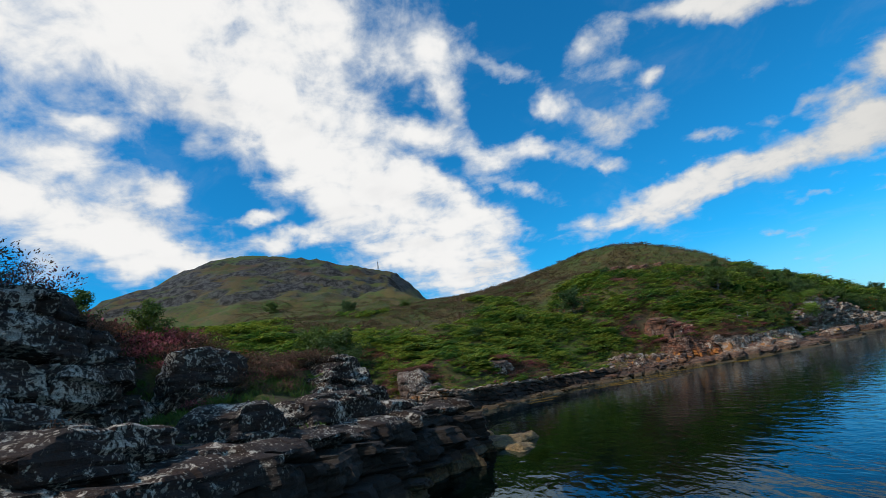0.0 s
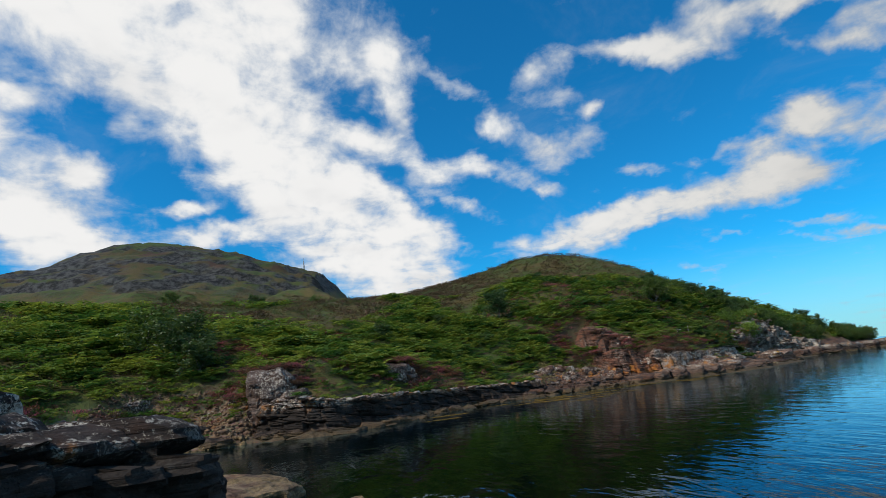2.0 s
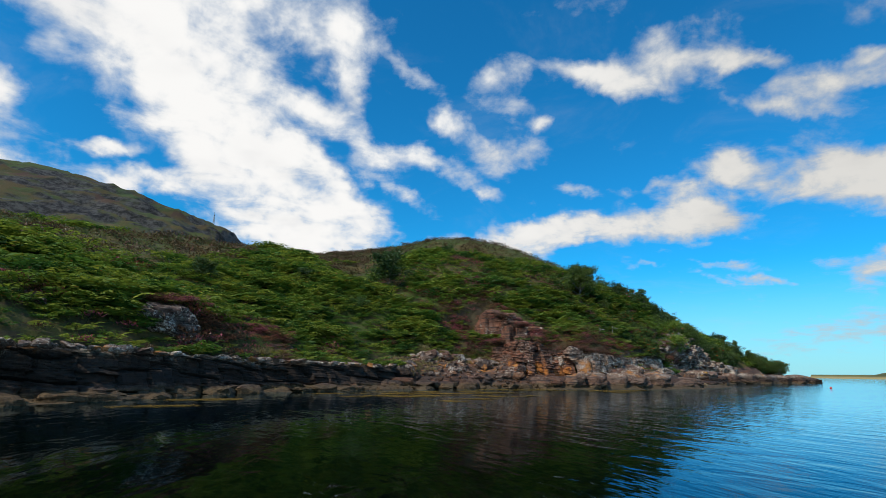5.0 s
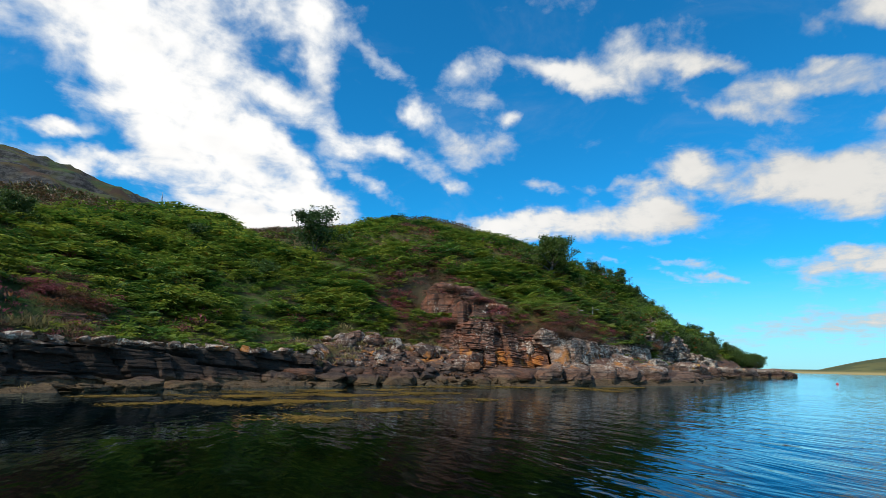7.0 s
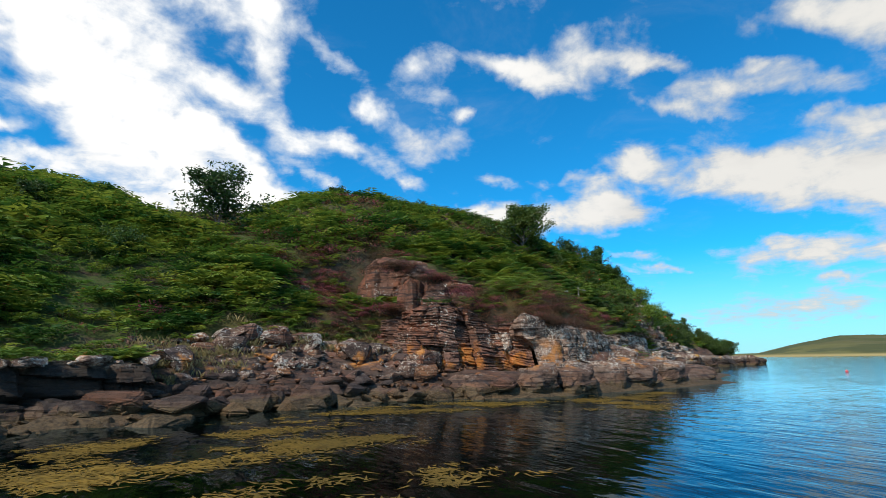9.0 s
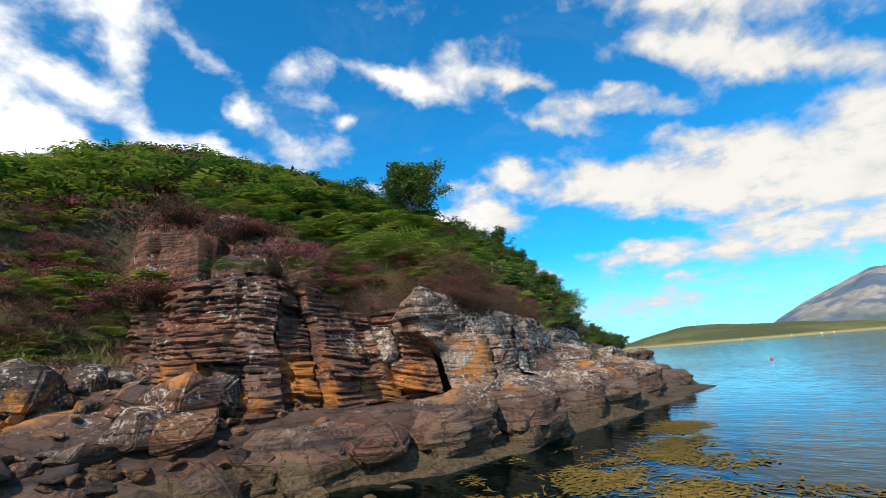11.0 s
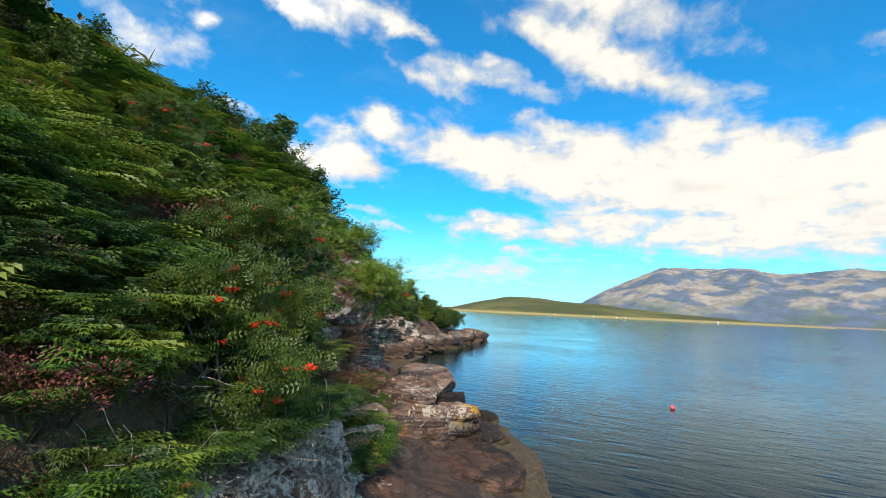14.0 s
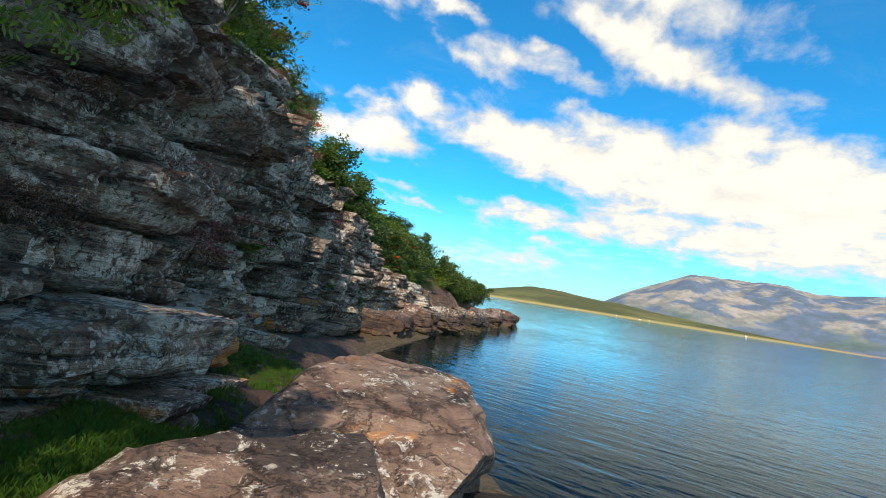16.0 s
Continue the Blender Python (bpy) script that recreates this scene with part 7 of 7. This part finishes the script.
    labs = ["green rowan in the thicket on the eastern slope", "dark bush in the thicket on the eastern slope", "low bush in the thicket on the eastern slope",
            "slender birch in the thicket on the eastern slope", "broad rowan in the thicket on the eastern slope"]
    n = 0
    while n < 74:
        t = rng.random() ** 1.15
        x = 46.5 + t * 54
        base_y = np.interp(x, [46, 52, 59, 65, 78, 97, 103], [67.5, 74.5, 80.0, 84.0, 90.0, 95.5, 99])
        y = base_y + abs(rng.gauss(0, 1)) * 2.8 + 0.2
        if x < 53 and y < 75.5 and rng.random() < 0.75:
            continue
        k = rng.choice((0, 1, 1, 2, 2, 3, 4))
        s = rng.uniform(0.8, 1.2) * (1.0 if k != 4 else 0.75) * (1.2 if x > 57 else 1.0)
        set_tree(protos[k], x, y, s, rng.uniform(0, 360), labs[k], ground_z(x, y) - 0.35, "thicket on the eastern slope")
        n += 1
    # scattered bushes on the main slope, the saddle and the far moor
    for x, y, s, k in ((16.0, 66.0, 0.8, 2), (12.0, 70.5, 0.7, 1), (30.5, 86.0, 0.9, 1), (-5.6, 111.3, 1.5, 2), (47.5, 84.0, 1.2, 1), (53.0, 86.0, 1.3, 2), (60.0, 91.0, 1.3, 1),
                       (5.0, 62.0, 0.8, 1), (-9.5, 49.0, 1.7, 1), (-12.5, 51.5, 1.8, 2), (-7.5, 47.5, 1.2, 1), (-8.3, 14.8, 0.7, 3), (-9.5, 13.2, 0.6, 3), (44.0, 79.0, 0.8, 2), (66.0, 94.0, 1.2, 1), (36.0, 80.0, 0.7, 2),
                       (-24.0, 150.0, 2.2, 1), (-60.0, 190.0, 2.6, 2)):
        set_tree(protos[k], x, y, s, x * 37 % 360, "solitary bush among the bracken and heather", ground_z(x, y) - 0.3, "bushes on the moor")


build_trees()


# ---- fence, mast, buoy, houses, weed ----
def box(bm, lo, hi, m=None):
    r = bmesh.ops.create_cube(bm, size=1.0)
    for v in r["verts"]:
        v.co = Vector([lo[i] + (v.co[i] + 0.5) * (hi[i] - lo[i]) for i in range(3)])
        if m is not None:
            v.co = m @ v.co
    return r["verts"]


def worn(bm, amount, seed):
    bmesh.ops.bevel(bm, geom=list(bm.edges), offset=0.008, segments=2, affect="EDGES", clamp_overlap=True)
    for v in bm.verts:
        v.co += Vector([noise.noise(v.co * 6 + Vector((seed, 7 * i, 0))) * amount for i in range(3)])


def fence_post(x, y, top, yaw, seed, rail=0.0):
    z = ground_z(x, y)
    tall = max(top - z, 0.35)
    ob = empty("fence_post", pose(x, y, z, random.Random(seed).uniform(-4, 4), random.Random(seed + 1).uniform(-4, 4), yaw))
    bm = bmesh.new()
    box(bm, (-0.04, -0.036, -0.3), (0.04, 0.036, tall))
    worn(bm, 0.008, seed)
    part("post", bm, MAT_WOOD, ob)
    if rail:
        bm = bmesh.new()
        box(bm, (0.0, -0.062, tall - 0.20), (rail * 0.8, -0.038, tall - 0.12))
        worn(bm, 0.008, seed + 3)
        part("rail", bm, MAT_WOOD, ob, "broken weathered board")
    return tagged(ob, "weathered grey fence post standing in the bracken", "fence post", "posts of the old fence")


for _k, (_x, _y, _t, _yaw, _r) in enumerate([(39.05, 64.15, 5.3, 8, 0.75), (37.3, 63.5, 5.06, 8, 0.6), (35.6, 61.8, 4.15, 20, 0.0), (34.6, 62.4, 4.9, 10, 0.0), (35.85, 64.3, 5.9, 30, 0.0),
                                              (35.9, 69.1, 8.4, 0, 0.0), (34.5, 71.0, 9.7, 0, 0.0), (33.6, 72.4, 10.3, 0, 0.0), (37.2, 66.6, 7.0, 0, 0.0)]):
    fence_post(_x, _y, _t, _yaw, 500 + _k, _r)


def lattice_mast(x, y, tall):
    z = ground_z(x, y)
    ob = empty("radio_mast", pose(x, y, z - 0.5))
    feet = [Vector((math.cos(a) * 0.8, math.sin(a) * 0.8, 0)) for a in (0.3, 2.4, 4.5)]
    for f in feet:
        bm = bmesh.new()
        limb(bm, [f, f * 0.5 + Vector((0, 0, tall * 0.5)), f * 0.3 + Vector((0, 0, tall))], [0.20, 0.17, 0.15], 6)
        part("leg", bm, MAT_STEEL, ob)
    for k in range(9):
        a, b = feet[k % 3], feet[(k + 1) % 3]
        t0, t1 = k / 9, (k + 1) / 9
        bm = bmesh.new()
        limb(bm, [a * (1 - 0.7 * t0) + Vector((0, 0, tall * t0)), b * (1 - 0.7 * t1) + Vector((0, 0, tall * t1))], [0.10, 0.10], 5)
        part("brace", bm, MAT_STEEL, ob)
    bm = bmesh.new()
    limb(bm, [Vector((0, 0, tall)), Vector((0, 0, tall + 2.0))], [0.12, 0.08], 6)
    part("aerial", bm, MAT_STEEL, ob)
    return tagged(ob, "grey steel lattice radio mast on the crag", "mast")


MAT_STEEL = make_plain("galvanised_steel", (0.30, 0.30, 0.31), (0.42, 0.42, 0.43), 12, 0.5, 0.1, 0.002, 0.6)
lattice_mast(-33.4, 354.0, 8.5)

MAT_BUOY = make_plain("buoy_plastic", (0.72, 0.10, 0.10), (0.80, 0.16, 0.15), 14, 0.4, 0.1, 0.003)


def mooring_buoy(x, y):
    ob = empty("mooring_buoy", pose(x, y, 0.05, 6, 4, 0))
    bm = bmesh.new()
    bmesh.ops.create_uvsphere(bm, u_segments=20, v_segments=14, radius=0.11)
    for f in bm.faces:
        f.smooth = True
    part("float", bm, MAT_BUOY, ob)
    bm = bmesh.new()
    limb(bm, [Vector((0.04 * math.cos(a), 0.0, 0.11 + 0.04 * math.sin(a))) for a in [k * math.pi / 6 - 0.3 for k in range(8)]], [0.014] * 8, 6)
    part("lifting_eye", bm, MAT_STEEL, ob)
    return tagged(ob, "pink-red mooring buoy floating on the loch", "buoy")


mooring_buoy(64.7, 63.8)

MAT_HARL = make_plain("white_harling", (0.78, 0.77, 0.74), (0.84, 0.83, 0.80), 3.0, 0.9, 0.2, 0.01)
MAT_SLATE = make_plain("slate", (0.09, 0.09, 0.10), (0.14, 0.14, 0.15), 4.0, 0.7, 0.2, 0.01)
MAT_PANE = make_plain("dark_pane", (0.03, 0.035, 0.04), (0.05, 0.055, 0.06), 2.0, 0.15, 0.0, 0.01)


def cottage(az, r, yaw, size):
    x, y = 45 + r * math.sin(radians(az)), 62 + r * math.cos(radians(az))
    ob = empty("cottage", pose(x, y, 2.5, 0, 0, yaw))
    w, d, h = 12 * size, 6.5 * size, 4.4 * size
    bm = bmesh.new()
    box(bm, (-w / 2, -d / 2, -3), (w / 2, d / 2, h))
    part("wall", bm, MAT_HARL, ob)
    bm = bmesh.new()
    v = [bm.verts.new(p) for p in ((-w / 2 - .2, -d / 2 - .3, h), (w / 2 + .2, -d / 2 - .3, h), (w / 2 + .2, d / 2 + .3, h), (-w / 2 - .2, d / 2 + .3, h), (-w / 2 - .2, 0, h + 2.8 * size), (w / 2 + .2, 0, h + 2.8 * size))]
    for f in ((0, 1, 5, 4), (2, 3, 4, 5), (0, 4, 3), (1, 2, 5), (3, 2, 1, 0)):
        bm.faces.new([v[i] for i in f])
    roof = part("roof", bm, MAT_SLATE, ob)
    bm = bmesh.new()
    box(bm, (w / 2 - 1.2, -0.5, h + 1.5), (w / 2 - 0.2, 0.5, h + 4.0 * size))
    part("chimney", bm, MAT_HARL, roof)
    for k in range(3):
        bm = bmesh.new()
        cx = (-0.3 + 0.3 * k) * w
        box(bm, (cx - 0.7, -d / 2 - 0.06, 1.4), (cx + 0.7, -d / 2 + 0.02, 3.2))
        part("window", bm, MAT_PANE, ob)
    return tagged(ob, "white cottage with a slate roof on the far shore", "house", "cottages across the water")


for _az, _r, _yaw, _s in ((68.8, 1285, 20, 0.40), (75.2, 1280, -10, 0.36), (72.9, 1280, 5, 0.3), (84.7, 1285, -20, 0.36), (76.1, 1290, 0, 0.3)):
    cottage(_az, _r, _yaw, _s)


def floating_weed():
    rs = np.random.RandomState(6)
    beds = [(16.5, 48.3, 1.6, 0.7), (19.1, 49.2, 2.6, 0.8), (20.6, 46.5, 1.6, 0.7), (15.3, 46.1, 1.6, 0.8), (16.8, 43.0, 1.0, 0.9), (13.1, 54.0, 2.2, 0.9), (18.4, 51.0, 3.4, 0.7), (30.4, 53.9, 1.3, 0.6),
            (29.2, 51.2, 1.6, 0.6), (31.7, 53.8, 0.6, 0.4), (30.9, 52.8, 1.1, 0.4), (32.8, 54.2, 0.5, 0.3), (24.5, 54.2, 3.0, 1.0), (7.4, 40.5, 1.2, 0.4), (8.0, 43.5, 1.2, 0.5), (34.5, 55.0, 1.6, 0.5), (27.5, 54.3, 1.8, 0.7),
            (11.6, 53.2, 1.00, 0.35), (12.8, 48.4, 1.10, 0.35), (13.3, 53.3, 0.60, 0.25), (14.7, 48.2, 1.00, 0.35), (15.5, 48.1, 0.90, 0.35), (16.6, 46.5, 1.00, 0.45), (17.3, 48.2, 0.90, 0.35), (19.9, 49.7, 1.60, 0.50), (17.9, 43.8, 0.80, 0.35), (13.6, 45.7, 0.80, 0.30), (21.8, 49.8, 1.40, 0.50)]
    xs, ys = [], []
    for cx, cy, sx, sy in beds:
        k = int(150 * sx * sy) + 30
        u, v = rs.normal(0, 0.55, (2, k))
        a = radians(15)
        xs.append(cx + u * sx * math.cos(a) - v * sy * math.sin(a))
        ys.append(cy + u * sx * math.sin(a) + v * sy * math.cos(a))
    x, y = np.concatenate(xs), np.concatenate(ys)
    ok = (shore_distance(x, y) < -0.05) & (fbm(x, y, 0.9, 3, 15) > -0.15)
    x, y = x[ok], y[ok]
    protos = []
    for s in range(4):
        out = Tris()
        r2 = np.random.RandomState(800 + s)
        for k in range(12):
            a, b = r2.uniform(0, 6.28), r2.uniform(0.05, 0.22)
            px, py = r2.normal(0, 0.09, 2)
            w = 0.018
            ex, ey = px + b * math.cos(a), py + b * math.sin(a)
            h = r2.uniform(-0.004, 0.012)
            out.tri((px - w * math.sin(a), py + w * math.cos(a), h), (px + w * math.sin(a), py - w * math.cos(a), h), (ex, ey, h * 0.5))
        protos.append(out.arrays())
    scatter("seaweed", protos, x, y, np.full(len(x), 0.006), rs.uniform(0.7, 1.5, len(x)), 9, MAT_WEED, "yellow-brown wrack floating at the surface", "seaweed", None, 0.0)


floating_weed()
